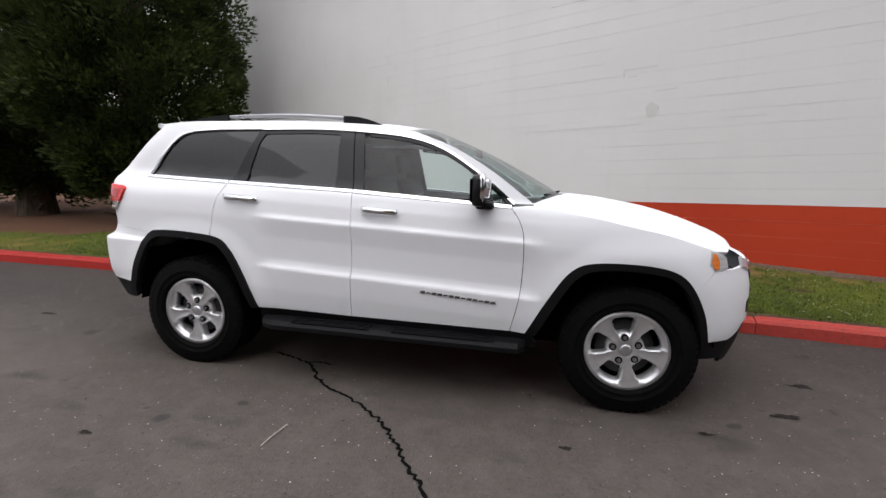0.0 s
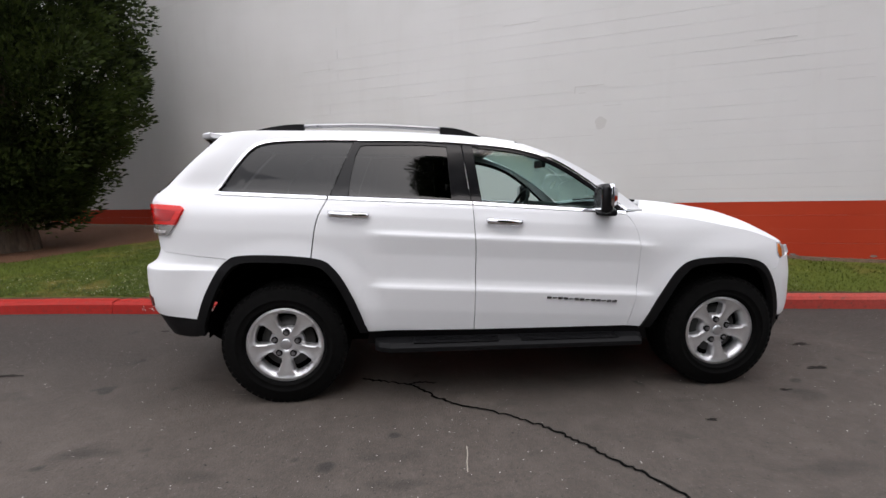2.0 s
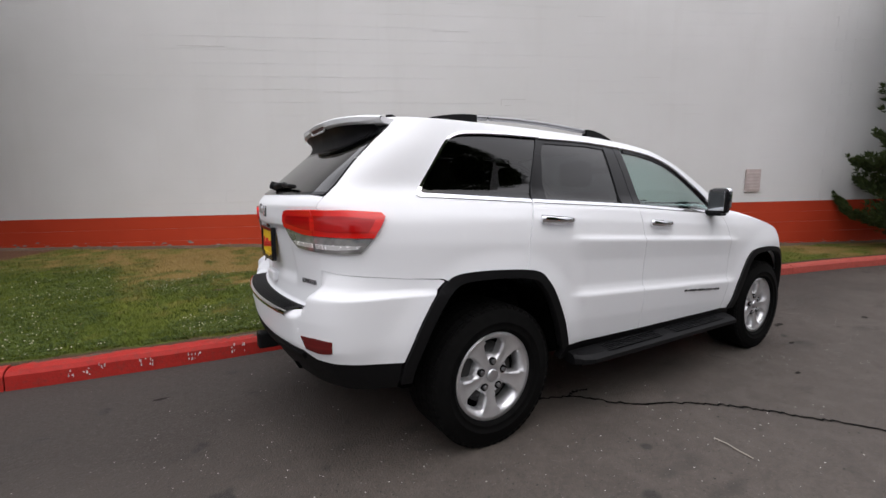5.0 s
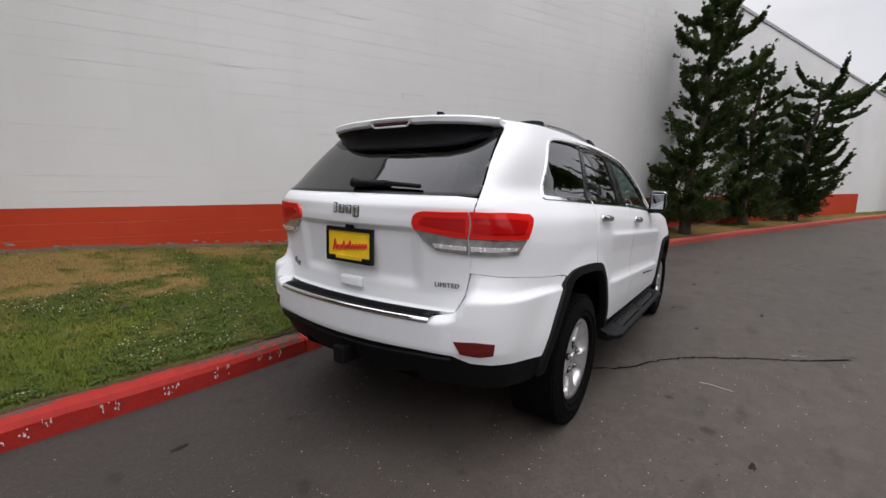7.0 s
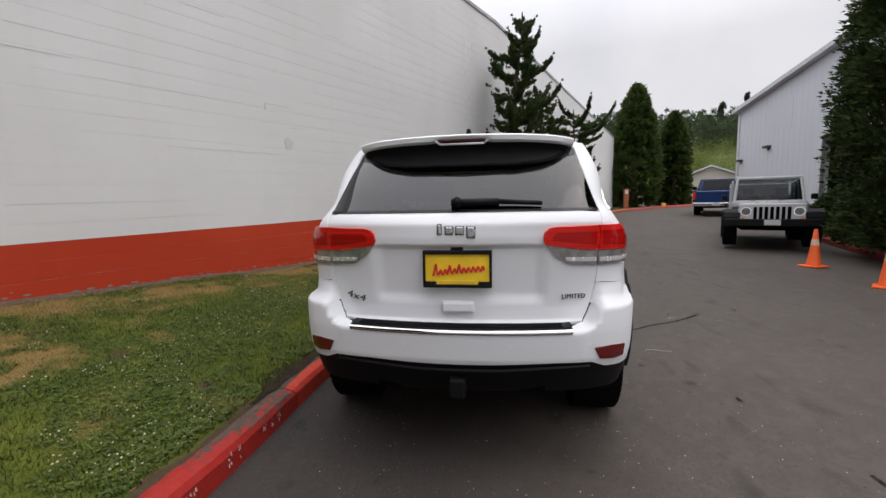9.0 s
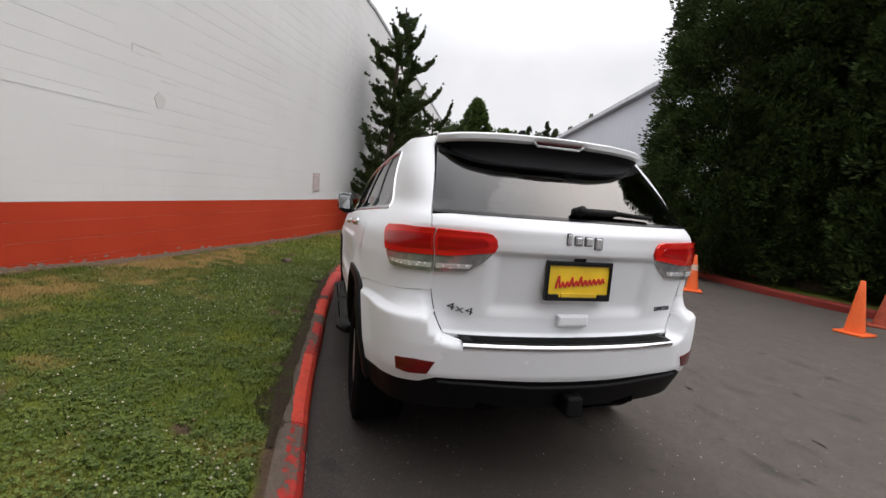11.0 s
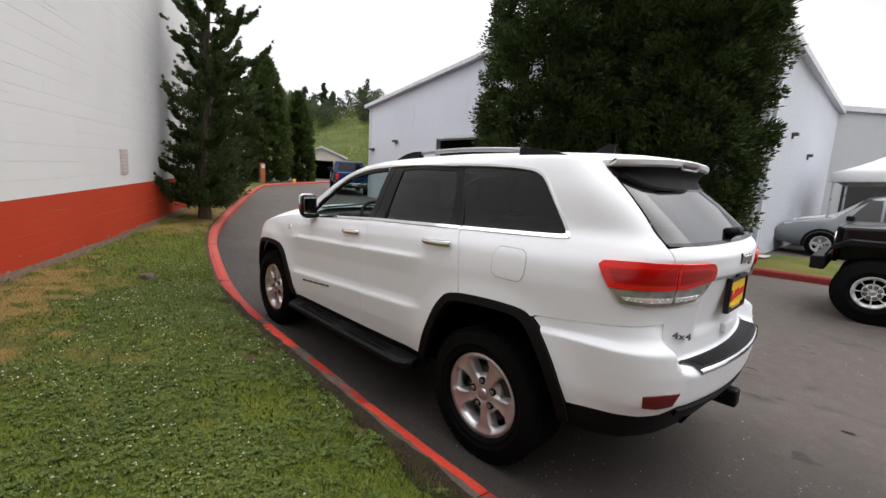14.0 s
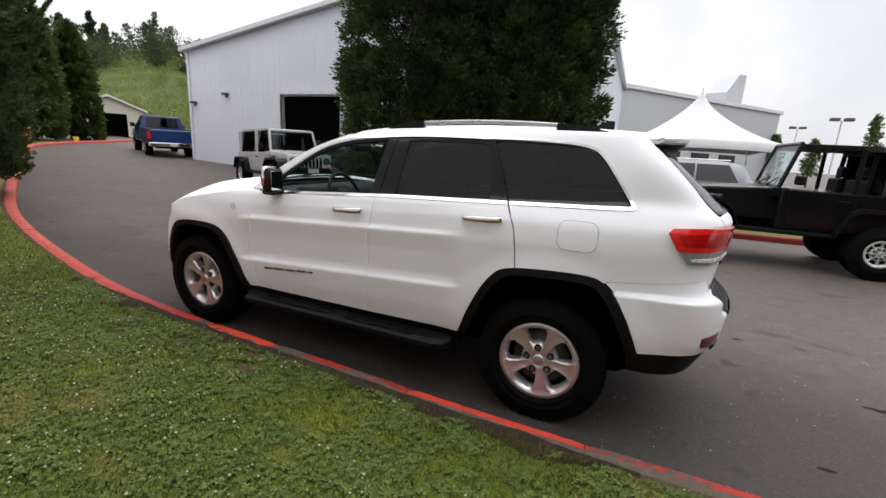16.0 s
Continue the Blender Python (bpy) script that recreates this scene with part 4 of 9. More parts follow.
def smooth(a, b, v):
    t = max(0.0, min(1.0, (v - a) / (b - a)))
    return t * t * (3 - 2 * t)


W_CREASE = table([(0.25, 0.845), (0.42, 0.890), (0.47, 0.910), (0.60, 0.933), (0.745, 0.947), (0.765, 0.929), (0.80, 0.921), (0.95, 0.925), (1.072, 0.941), (1.092, 0.923),
                  (1.18, 0.908), (1.255, 0.882), (1.285, 0.855), (1.31, 0.837), (1.40, 0.806), (1.50, 0.768), (1.60, 0.727), (1.66, 0.698), (1.74, 0.63)], 0.007)
W_PLAIN = table([(0.25, 0.855), (0.42, 0.900), (0.60, 0.923), (0.80, 0.929), (0.95, 0.930), (1.05, 0.931), (1.12, 0.922), (1.18, 0.910), (1.255, 0.882), (1.285, 0.855),
                 (1.31, 0.837), (1.40, 0.806), (1.50, 0.768), (1.60, 0.727), (1.66, 0.698), (1.74, 0.63)], 0.014)
TAIL_TOP = [(1.1, -2.400), (1.2, -2.412), (1.265, -2.408), (1.300, -2.380), (1.33, -2.345), (1.46, -2.192), (1.60, -2.032), (1.66, -1.962), (1.72, -1.90)]
REAR_X = table([(0.25, -2.26), (0.42, -2.35), (0.55, -2.42), (0.62, -2.455), (0.750, -2.475), (0.771, -2.465), (0.786, -2.368), (0.86, -2.362), (0.95, -2.374)] + TAIL_TOP, 0.007)
REAR_CORNER = table([(0.25, -2.26), (0.42, -2.35), (0.55, -2.42), (0.62, -2.452), (0.75, -2.466), (0.858, -2.466), (0.874, -2.452), (0.905, -2.408), (0.955, -2.388), (0.98, -2.386)] + TAIL_TOP, 0.006)
# the tail bows across its width, and turns sharply into the flanks
REAR_BOW = table([(0.25, 0.18), (0.80, 0.20), (1.0, 0.225), (1.22, 0.235), (1.31, 0.15), (1.45, 0.11), (1.7, 0.10)], 0.02)
REAR_P = table([(0.25, 8.0), (0.8, 8.5), (1.2, 10.0), (1.3, 9.0), (1.7, 9.0)], 0.03)
FRONT_X = table([(0.25, 2.15), (0.42, 2.21), (0.55, 2.24), (0.75, 2.235), (0.90, 2.195), (0.98, 2.15), (1.05, 2.06), (1.2, 1.9)], 0.02)
RXC, FXC, FP = -1.3, 1.2, 3.1


def tail_x(z, y):
    """How far back the tail reaches: a shelf for the step pad in the middle, a soft shoulder at the corners."""
    g = GATE_Y(z)
    k = smooth(g - 0.002, g + 0.060, abs(y))
    return REAR_X(z) * (1 - k) + REAR_CORNER(z) * k + REAR_BOW(z) * y * y


def half_width(x, z):
    """Half the body's width at a height, before it turns in at the ends."""
    zz = z + shear(x)
    k = smooth(-0.97, -0.80, x) * (1 - smooth(0.80, 0.95, x))
    w = W_PLAIN(zz) * (1 - k) + W_CREASE(zz) * k
    w *= 1 - (0.035 + 0.050 * smooth(0.862, 0.885, z)) * (1 - 0.55 * smooth(1.3, 1.6, z)) * smooth(1.66, 2.12, -x) \
        - 0.035 * smooth(1.18, 1.34, z) * (1 - 0.6 * smooth(1.35, 1.6, z)) * smooth(0.1, 1.7, -x)
    for cx in (-1.4575, 1.4575):
        r = math.hypot(x - cx, (z - 0.42) * 1.05)
        w += 0.020 * (1 - smooth(0.50, 0.68, r)) * smooth(0.35, 0.5, z)
    return w


def side_y(x, z):
    w = half_width(x, z)
    if x < RXC:
        p, end, bow = REAR_P(z), REAR_CORNER(z), REAR_BOW(z)
        lo, hi = 0.0, 0.99999 * w
        for _ in range(26):
            y = 0.5 * (lo + hi)
            if RXC - (RXC - end - bow * y * y) * (1 - (y / w) ** p) ** (1 / p) < x:
                lo = y
            else:
                hi = y
        w = 0.5 * (lo + hi)
    elif x > FXC:
        u = min(0.9999, (x - FXC) / (FRONT_X(z) - FXC))
        w *= (1 - u ** FP) ** (1 / FP)
    return w


def rear_x(y, z):
    p, w = REAR_P(z), half_width(-2.2, z)
    x = RXC - (RXC - tail_x(z, y)) * (1 - min(0.9999, abs(y) / w) ** p) ** (1 / p)
    shelf = 0.022 * (1 - smooth(1.150, 1.166, z)) * (1 - smooth(0.36, 0.44, abs(y))) * smooth(0.86, 0.93, z)
    return x + shelf


def corner_x(y, z):
    """Where the flank, turning in at the tail, reaches a given half-width."""
    p, w = REAR_P(z), half_width(-2.2, z)
    return RXC - (RXC - REAR_CORNER(z) - REAR_BOW(z) * y * y) * (1 - min(0.9999, abs(y) / w) ** p) ** (1 / p)


def rear_pt(t, z):
    """Round the tail: t = 0 at the middle of the rear, 1 on the left flank and -1 on the right."""
    p, a = REAR_P(z), min(1, abs(t)) * math.pi / 2
    sa, ca = math.sin(a), math.cos(a)
    r = (sa ** p + ca ** p) ** (-1 / p)
    x = RXC - (RXC - tail_x(z, half_width(-2.2, z) * r * sa)) * r * ca
    return Vector((x, math.copysign(half_width(max(x, -2.2), z) * r * sa, t), z))


def t_of_x(x, z):
    p, f = REAR_P(z), min(0.99999, side_y(x, z) / half_width(x, z))
    return math.atan2(f, (1 - f ** p) ** (1 / p)) / (math.pi / 2)


def t_of_y(y, z):
    p, f = REAR_P(z), min(0.99999, abs(y) / half_width(-2.2, z))
    return math.atan2(f, (1 - f ** p) ** (1 / p)) / (math.pi / 2)


def front_pt(t, z):
    th = (1 - min(1, abs(t))) * math.pi / 2
    u, c = math.sin(th) ** (2 / FP), math.cos(th) ** (2 / FP)
    x = FXC + (FRONT_X(z) - FXC) * u
    return Vector((x, math.copysign(half_width(x, z) * c, t), z))


def tf_of_x(x, z):
    u = max(0, min(1, (x - FXC) / (FRONT_X(z) - FXC)))
    return 1 - math.asin(u ** (FP / 2)) / (math.pi / 2)


def shear(x):
    """The creases and the belt fall gently towards the nose."""
    return 0.05 * (max(-1.9, min(1.0, x)) + 0.9)


def flank(side, out=0.0):
    surf = lambda x, z: Vector((x, side * (side_y(x, z - shear(x)) + out), z - shear(x)))
    surf.sheared = True
    return surf


def panel_mesh(name, outline, surf, step, depth=0.02, out=0.0, away=None):
    """A sheet cut to an outline in (u, v), laid on a surface, with its true normals and turned-in edges."""
    bm = bmesh.new()
    pts = [Vector(p) for p in outline]
    if hasattr(surf, "sheared"):
        pts = [Vector((p.x, p.y + shear(p.x))) for p in pts]
    keep = [p for i, p in enumerate(pts) if (p - pts[i - 1]).length > 1e-5]
    bm.faces.new([bm.verts.new((p.x, p.y, 0)) for p in keep])
    bm.normal_update()
    bmesh.ops.triangulate(bm, faces=bm.faces[:], ngon_method="BEAUTY")
    su, sv = step if isinstance(step, tuple) else (step, step)
    for axis, st in ((0, su), (1, sv)):
        lo, hi = min(p[axis] for p in keep), max(p[axis] for p in keep)
        for k in range(int(lo / st) - 1, int(hi / st) + 2):
            co, no = [0, 0, 0], [0, 0, 0]
            co[axis], no[axis] = k * st + 1.3e-4, 1
            if lo < co[axis] < hi:
                bmesh.ops.bisect_plane(bm, geom=bm.verts[:] + bm.edges[:] + bm.faces[:], plane_co=co, plane_no=no, dist=1e-6)
    bm.verts.ensure_lookup_table()
    bm.verts.index_update()
    P, N = [], []
    e = 0.004
    for v in bm.verts:
        u, w = v.co.x, v.co.y
        p = surf(u, w)
        n = (surf(u + e, w) - surf(u - e, w)).cross(surf(u, w + e) - surf(u, w - e))
        n = n.normalized() if n.length > 1e-12 else Vector((0, 0, 1))
        P.append(p)
        N.append(n)
    ref = away if away is not None else Vector((0, 0, 0.9))
    flip = sum(n.dot(p - ref) for p, n in zip(P, N)) < 0
    if flip:
        N = [-n for n in N]
    P = [p + n * out for p, n in zip(P, N)]
    faces = []
    for f in bm.faces:
        ids = [v.index for v in f.verts]
        a, b, c = (P[i] for i in ids[:3])
        if (b - a).cross(c - a).dot(N[ids[0]]) < 0:
            ids.reverse()
        faces.append(ids)
    if depth:
        for ed in bm.edges:
            if len(ed.link_faces) == 1:
                i, j = ed.verts[0].index, ed.verts[1].index
                third = sum((P[v.index] for v in ed.link_faces[0].verts), Vector()) / len(ed.link_faces[0].verts)
                mid, nn = (P[i] + P[j]) / 2, (N[i] + N[j]).normalized()
                side = (P[j] - P[i]).cross(nn).normalized()
                if side.dot(mid - third) < 0:
                    side = -side
                k = len(P)
                P += [P[i].copy(), P[j].copy(), P[j] - N[j] * depth, P[i] - N[i] * depth]
                soft = (side + nn * 0.8).normalized()
                N += [soft, soft, side, side]
                ids = [k, k + 1, k + 2, k + 3]
                if (P[k + 1] - P[k]).cross(P[k + 3] - P[k]).dot(side) < 0:
                    ids.reverse()
                faces.append(ids)
    bm.free()
    me = bpy.data.meshes.new(name)
    me.from_pydata([tuple(p) for p in P], [], faces)
    me.shade_smooth()
    me.normals_split_custom_set_from_vertices([tuple(n) for n in N])
    return me


def panel(name, outline, surf, material, parent, label="", step=0.06, depth=0.02, out=0.0, away=None):
    me = panel_mesh(name, outline, surf, step, depth, out, away)
    me.materials.append(material)
    ob = new(name, me)
    ob.parent = parent
    return tagged(ob, label) if label else ob


def sweep(bm, pts, rw, rh, n=10):
    """A bar of oval section along points."""
    rings = []
    for i, p in enumerate(pts):
        d = (pts[min(i + 1, len(pts) - 1)] - pts[max(i - 1, 0)]).normalized()
        sx = d.cross(Vector((0, 0, 1))).normalized()
        up = sx.cross(d)
        rings.append([bm.verts.new(p + sx * rw * math.cos(2 * math.pi * k / n) + up * rh * math.sin(2 * math.pi * k / n)) for k in range(n)])
    for a, b in zip(rings, rings[1:]):
        for k in range(n):
            bm.faces.new((a[k], a[(k + 1) % n], b[(k + 1) % n], b[k]))
    bm.faces.new(rings[0])
    bm.faces.new(rings[-1])
    bmesh.ops.recalc_face_normals(bm, faces=bm.faces)


def dense(points, n=6):
    return [(p.x, p.y) for p in spline([(q[0], q[1], 0) for q in points], n)]


def belt(x):
    return float(np.interp(x, [-1.9, -1.19, -0.3, 0.75], [1.315, 1.283, 1.247, 1.180]))


ROOF_EDGE = table([(-2.1, 1.680), (-1.6, 1.702), (-1.0, 1.706), (-0.4, 1.692), (-0.1, 1.668), (0.08, 1.637)], 0.03)
ROOF_MID = table([(-2.1, 1.743), (-1.5, 1.766), (-0.8, 1.765), (-0.2, 1.740), (0.15, 1.695)], 0.05)
REAR_ARCH = dense([(-1.968, 0.556), (-1.885, 0.745), (-1.775, 0.905), (-1.64, 0.952), (-1.26, 0.930), (-1.13, 0.855), (-1.025, 0.675), (-0.94, 0.455)], 6)
FRONT_ARCH = dense([(0.835, 0.44), (0.945, 0.645), (1.07, 0.83), (1.21, 0.893), (1.50, 0.893), (1.675, 0.835), (1.79, 0.66), (1.845, 0.46)], 6)
REAR_JOIN = max((p for p in REAR_ARCH if p[0] < -1.745), key=lambda p: p[0])
FRONT_JOIN = min((p for p in FRONT_ARCH if p[0] > 1.5 and p[1] > 0.76), key=lambda p: p[1])
CHROME_TOP = dense([(-1.0, 1.650), (-0.6, 1.652), (-0.22, 1.632), (0.07, 1.595), (0.30, 1.515), (0.53, 1.365), (0.735, 1.200)], 6)
PILLAR_OUT = dense([(0.08, 1.640), (0.34, 1.540), (0.60, 1.390), (0.85, 1.205)], 6)
GATE_Y = table([(0.755, 0.570), (0.80, 0.605), (0.86, 0.632), (0.98, 0.660), (1.1, 0.668), (1.27, 0.680), (1.31, 0.677), (1.40, 0.656), (1.655, 0.597), (1.72, 0.582)], 0.012)
QUARTER_GLASS = dense([(-1.845, 1.325), (-1.745, 1.465), (-1.655, 1.575), (-1.585, 1.617), (-1.46, 1.636), (-1.25, 1.645), (-1.028, 1.647)], 5)
hood_edge = table([(0.7, 1.205), (0.95, 1.180), (1.2, 1.14), (1.6, 1.058), (1.85, 0.978), (2.1, 0.93)], 0.04)
hood_mid = table([(0.9, 1.275), (1.3, 1.245), (1.6, 1.195), (1.85, 1.12), (2.02, 1.045), (2.14, 0.96)], 0.05)

suv = tagged(holder("suv_car"), "white four-door sport utility vehicle with chrome trim, parked beside the kerb", "car")


def roof_pt(x, y):
    e = ROOF_EDGE(x)
    w = side_y(x, e)
    return Vector((x, y * w, e + (ROOF_MID(x) - e) * (1 - abs(y) ** 2.6)))


def hood_pt(x, y):
    e = hood_edge(x)
    w = side_y(x, e)
    return Vector((x, y * w, e + (hood_mid(x) - e) * (1 - abs(y) ** 3.2) + 0.006 * (smooth(0.50, 0.56, abs(y)) - smooth(0.60, 0.75, abs(y)))))


def screen_pt(u, v):
    """Windscreen: u across from -1 to 1, v down from 0 to 1."""
    mid = Vector((0.11, 0, 1.700)).lerp(Vector((1.10, 0, 1.215)), v) + Vector((0, 0, 0.035 * math.sin(math.pi * v)))
    edge = Vector((0.05, 0.672, 1.635)).lerp(Vector((0.86, 0.795, 1.195)), v) + Vector((0.01, 0, 0.028 * math.sin(math.pi * v)))
    k = abs(u) ** 2.4
    return Vector((mid.x + (edge.x - mid.x) * k, u * edge.y, mid.z + (edge.z - mid.z) * k))


def build_side(side):
    S = flank(side)
    g = 0.0030
    sill = 0.448
    # doors
    fd = [(-0.27 + g, sill), (-0.262 + g, 0.94), (-0.278 + g, belt(-0.278))] + [(x, belt(x)) for x in np.linspace(-0.1, 0.68, 6)] + \
        dense([(0.715, 1.185), (0.775, 1.10), (0.802, 0.98), (0.795, 0.70), (0.745, sill)], 5)
    door_f = panel("door", fd, S, PAINT, suv, step=(0.07, 0.012))
    rd = [(-0.27 - g, sill), (-0.262 - g, 0.94), (-0.278 - g, belt(-0.278))] + [(x, belt(x)) for x in np.linspace(-0.45, -1.10, 5)] + \
        dense([(-1.172, 1.284), (-1.235, 1.14), (-1.268, 0.93)], 5) + [p for p in REAR_ARCH if p[0] > -1.255]
    door_r = panel("door", rd, S, PAINT, suv, step=(0.05, 0.012))
    # rear quarter with its roof pillar
    q = [(x, belt(x)) for x in np.linspace(-1.182, -1.80, 6)] + dense([(-1.862, 1.312), (-1.761, 1.465), (-1.666, 1.585), (-1.590, 1.629), (-1.46, 1.648), (-1.25, 1.658), (-1.0, 1.660)], 5) + \
        [(x, ROOF_EDGE(x)) for x in np.linspace(-1.0, -1.88, 8)]
    for z in np.linspace(1.655, 0.977, 22):
        q.append((corner_x(GATE_Y(z) + 0.0015, z), z))
    q += [(-2.22, 0.966), (-2.12, 0.956), (-1.93, 0.938), (REAR_JOIN[0] - 0.02, REAR_JOIN[1] + 0.010)] + [p for p in REAR_ARCH if REAR_JOIN[0] <= p[0] < -1.27] + dense([(-1.276, 0.93), (-1.243, 1.14), (-1.182, 1.283)], 5)
    panel("quarter_panel", q, S, PAINT, suv, step=(0.03, 0.018))
    # roof rail and windscreen pillar
    fr = [(p[0], p[1] + 0.008) for p in CHROME_TOP] + list(reversed(PILLAR_OUT)) + [(x, ROOF_EDGE(x)) for x in np.linspace(0.04, -1.0, 10)]
    panel("pillar_frame", fr, S, PAINT, suv)
    # wing
    wing = dense([(0.749, sill), (0.799, 0.70), (0.806, 0.98), (0.779, 1.10), (0.722, 1.188)], 5) + [(x, hood_edge(x)) for x in np.linspace(0.80, 1.86, 10)] + \
        [(1.83, 0.94), (1.845, 0.872), (1.80, 0.808)] + [p for p in reversed(FRONT_ARCH) if p[0] <= FRONT_JOIN[0]]
    panel("wing", wing, S, PAINT, suv, step=(0.04, 0.025))
    # flares
    for arch, nm in ((REAR_ARCH, "rear"), (FRONT_ARCH, "front")):
        cx = -1.4575 if nm == "rear" else 1.4575
        rim_line = ([(-1.985, 0.455), (-1.980, 0.50)] if nm == "rear" else []) + list(arch) + ([(1.86, 0.36)] if nm == "front" else [])
        inner = [(cx + (x - cx) * 0.90, 0.38 + (z - 0.38) * 0.925 if z > 0.5 else z) for x, z in rim_line]
        arch = rim_line
        panel("wheel_arch_flare", list(arch) + list(reversed(inner)), S, TRIM, suv, "matt black plastic wheel arch flare", out=0.016, depth=0.045)
    # sill cladding and running board
    panel("sill", [(-0.95, 0.36), (-0.93, 0.444), (0.87, 0.438), (0.90, 0.35)], S, TRIM, suv, out=-0.004, depth=0.05)
    bm = bmesh.new()
    prof = [(0.86, 0.395), (0.90, 0.405), (0.985, 0.395), (1.02, 0.375), (1.02, 0.350), (0.99, 0.335), (0.87, 0.345)]
    rings = []
    for k, x in enumerate([-0.90, -0.87, -0.80, 0.74, 0.80, 0.84]):
        sh = {0: 0.55, 1: 0.8, 5: 0.55}.get(k, 1.0)
        rings.append([bm.verts.new((x, side * (0.86 + (y - 0.86) * sh), z)) for y, z in prof])
    for a, b in zip(rings, rings[1:]):
        for i in range(len(prof)):
            bm.faces.new((a[i], a[(i + 1) % len(prof)], b[(i + 1) % len(prof)], b[i]))
    bm.faces.new(rings[0])
    bm.faces.new(rings[-1])
    bmesh.ops.recalc_face_normals(bm, faces=bm.faces)
    board = part("running_board", bm, TRIM, suv, "black running board")
    for x0, x1 in ((-0.66, -0.12), (0.02, 0.66)):
        bm = bmesh.new()
        for k in range(5):
            add_box(bm, (x0, side * (0.925 + 0.017 * k) - 0.004, 0.395), (x1, side * (0.925 + 0.017 * k) + 0.004, 0.407 - 0.003 * k))
        part("tread_pad", bm, GLOSS_BLACK, board)
    for x in (-0.6, 0.0, 0.55):
        part("bracket", box((x - 0.03, side * 0.62, 0.33), (x + 0.03, side * 0.90, 0.36)), UNDER, board)
    # glass
    quarter = QUARTER_GLASS + [(-1.045, 1.60), (-1.091, 1.50), (-1.174, 1.292)] + [(x, belt(x) + 0.010) for x in np.linspace(-1.20, -1.82, 5)]
    panel("quarter_window", quarter, S, PRIVACY, suv, "dark privacy glass", out=-0.012, depth=0.0)
    rear_win = [(-1.055, belt(-1.05) + 0.008), (-1.045, 1.40), (-0.995, 1.612), (-0.95, 1.628), (-0.60, 1.632), (-0.43, 1.622), (-0.405, belt(-0.4) + 0.008)]
    panel("window", rear_win, S, PRIVACY, door_r, "dark privacy glass", out=-0.014, depth=0.0)
    front_win = [(-0.215, belt(-0.2) + 0.008), (-0.262, 1.612)] + [(x, z - 0.016) for x, z in CHROME_TOP if -0.2 < x < 0.67] + [(0.675, belt(0.675) + 0.008)]
    if side < 0:  # the driver's window is wound down
        panel("window", front_win, S, CLEAR, door_f, "clear side glass", out=-0.014, depth=0.0)
    # black pillars between the panes
    panel("door_pillar", [(-0.405, belt(-0.4) + 0.006), (-0.43, 1.640), (-0.335, 1.640), (-0.285, belt(-0.28) + 0.006)], S, GLOSS_BLACK, door_r, step=0.08, out=-0.006, depth=0.02)
    panel("door_pillar", [(-0.278, belt(-0.28) + 0.006), (-0.328, 1.638), (-0.262, 1.628), (-0.212, belt(-0.21) + 0.006)], S, GLOSS_BLACK, door_f, step=0.08, out=-0.006, depth=0.02)
    panel("door_pillar", [(-1.168, belt(-1.16) + 0.006), (-1.085, 1.50), (-1.022, 1.645), (-0.965, 1.645), (-1.01, 1.56), (-1.045, 1.40), (-1.055, belt(-1.06) + 0.006)], S, GLOSS_BLACK, door_r,
          step=0.08, out=-0.006, depth=0.02)
    panel("window_frame", [(-0.995, 1.612), (-0.97, 1.646), (-0.43, 1.644), (-0.43, 1.618), (-0.60, 1.628), (-0.95, 1.624)], S, GLOSS_BLACK, door_r, step=0.08, out=-0.008, depth=0.02)
    fr_top = [(x, z - 0.002) for x, z in CHROME_TOP if -0.27 < x < 0.72]
    panel("window_frame", fr_top + [(x, z - 0.020) for x, z in reversed(fr_top)], S, GLOSS_BLACK, door_f, step=0.08, out=-0.008, depth=0.02)
    # chrome round the windows
    strip = [(x, belt(x) - 0.004) for x in np.linspace(0.72, -0.274, 8)]
    panel("chrome_strip", strip + [(x, z + 0.017) for x, z in reversed(strip)], S, CHROME, door_f, "bright chrome strip", step=0.08, out=0.006, depth=0.015)
    strip = [(x, belt(x) - 0.004) for x in np.linspace(-0.282, -1.168, 8)]
    panel("chrome_strip", strip + [(x, z + 0.017) for x, z in reversed(strip)], S, CHROME, door_r, "bright chrome strip", step=0.08, out=0.006, depth=0.015)
    outer = dense([(-1.858, 1.318), (-1.855, 1.330), (-1.761, 1.465), (-1.667, 1.584), (-1.590, 1.632), (-1.46, 1.651), (-1.25, 1.661), (-1.0, 1.663)], 5)
    inner = dense([(-1.838, 1.330), (-1.745, 1.465), (-1.655, 1.577), (-1.585, 1.620), (-1.46, 1.639), (-1.25, 1.648), (-1.0, 1.650)], 5)
    panel("chrome_surround", [(x, belt(x) - 0.004) for x in np.linspace(-1.182, -1.85, 6)] + outer + list(reversed(inner)) +
          [(x, belt(x) + 0.013) for x in np.linspace(-1.82, -1.182, 6)], S, CHROME, suv, "bright chrome window surround", step=0.08, out=0.006, depth=0.015)
    top = list(CHROME_TOP)
    panel("chrome_strip", [(x, z + 0.012) for x, z in top] + [(x, z - 0.003) for x, z in reversed(top)], S, CHROME, suv, "bright chrome strip", step=0.08, out=0.005, depth=0.015)
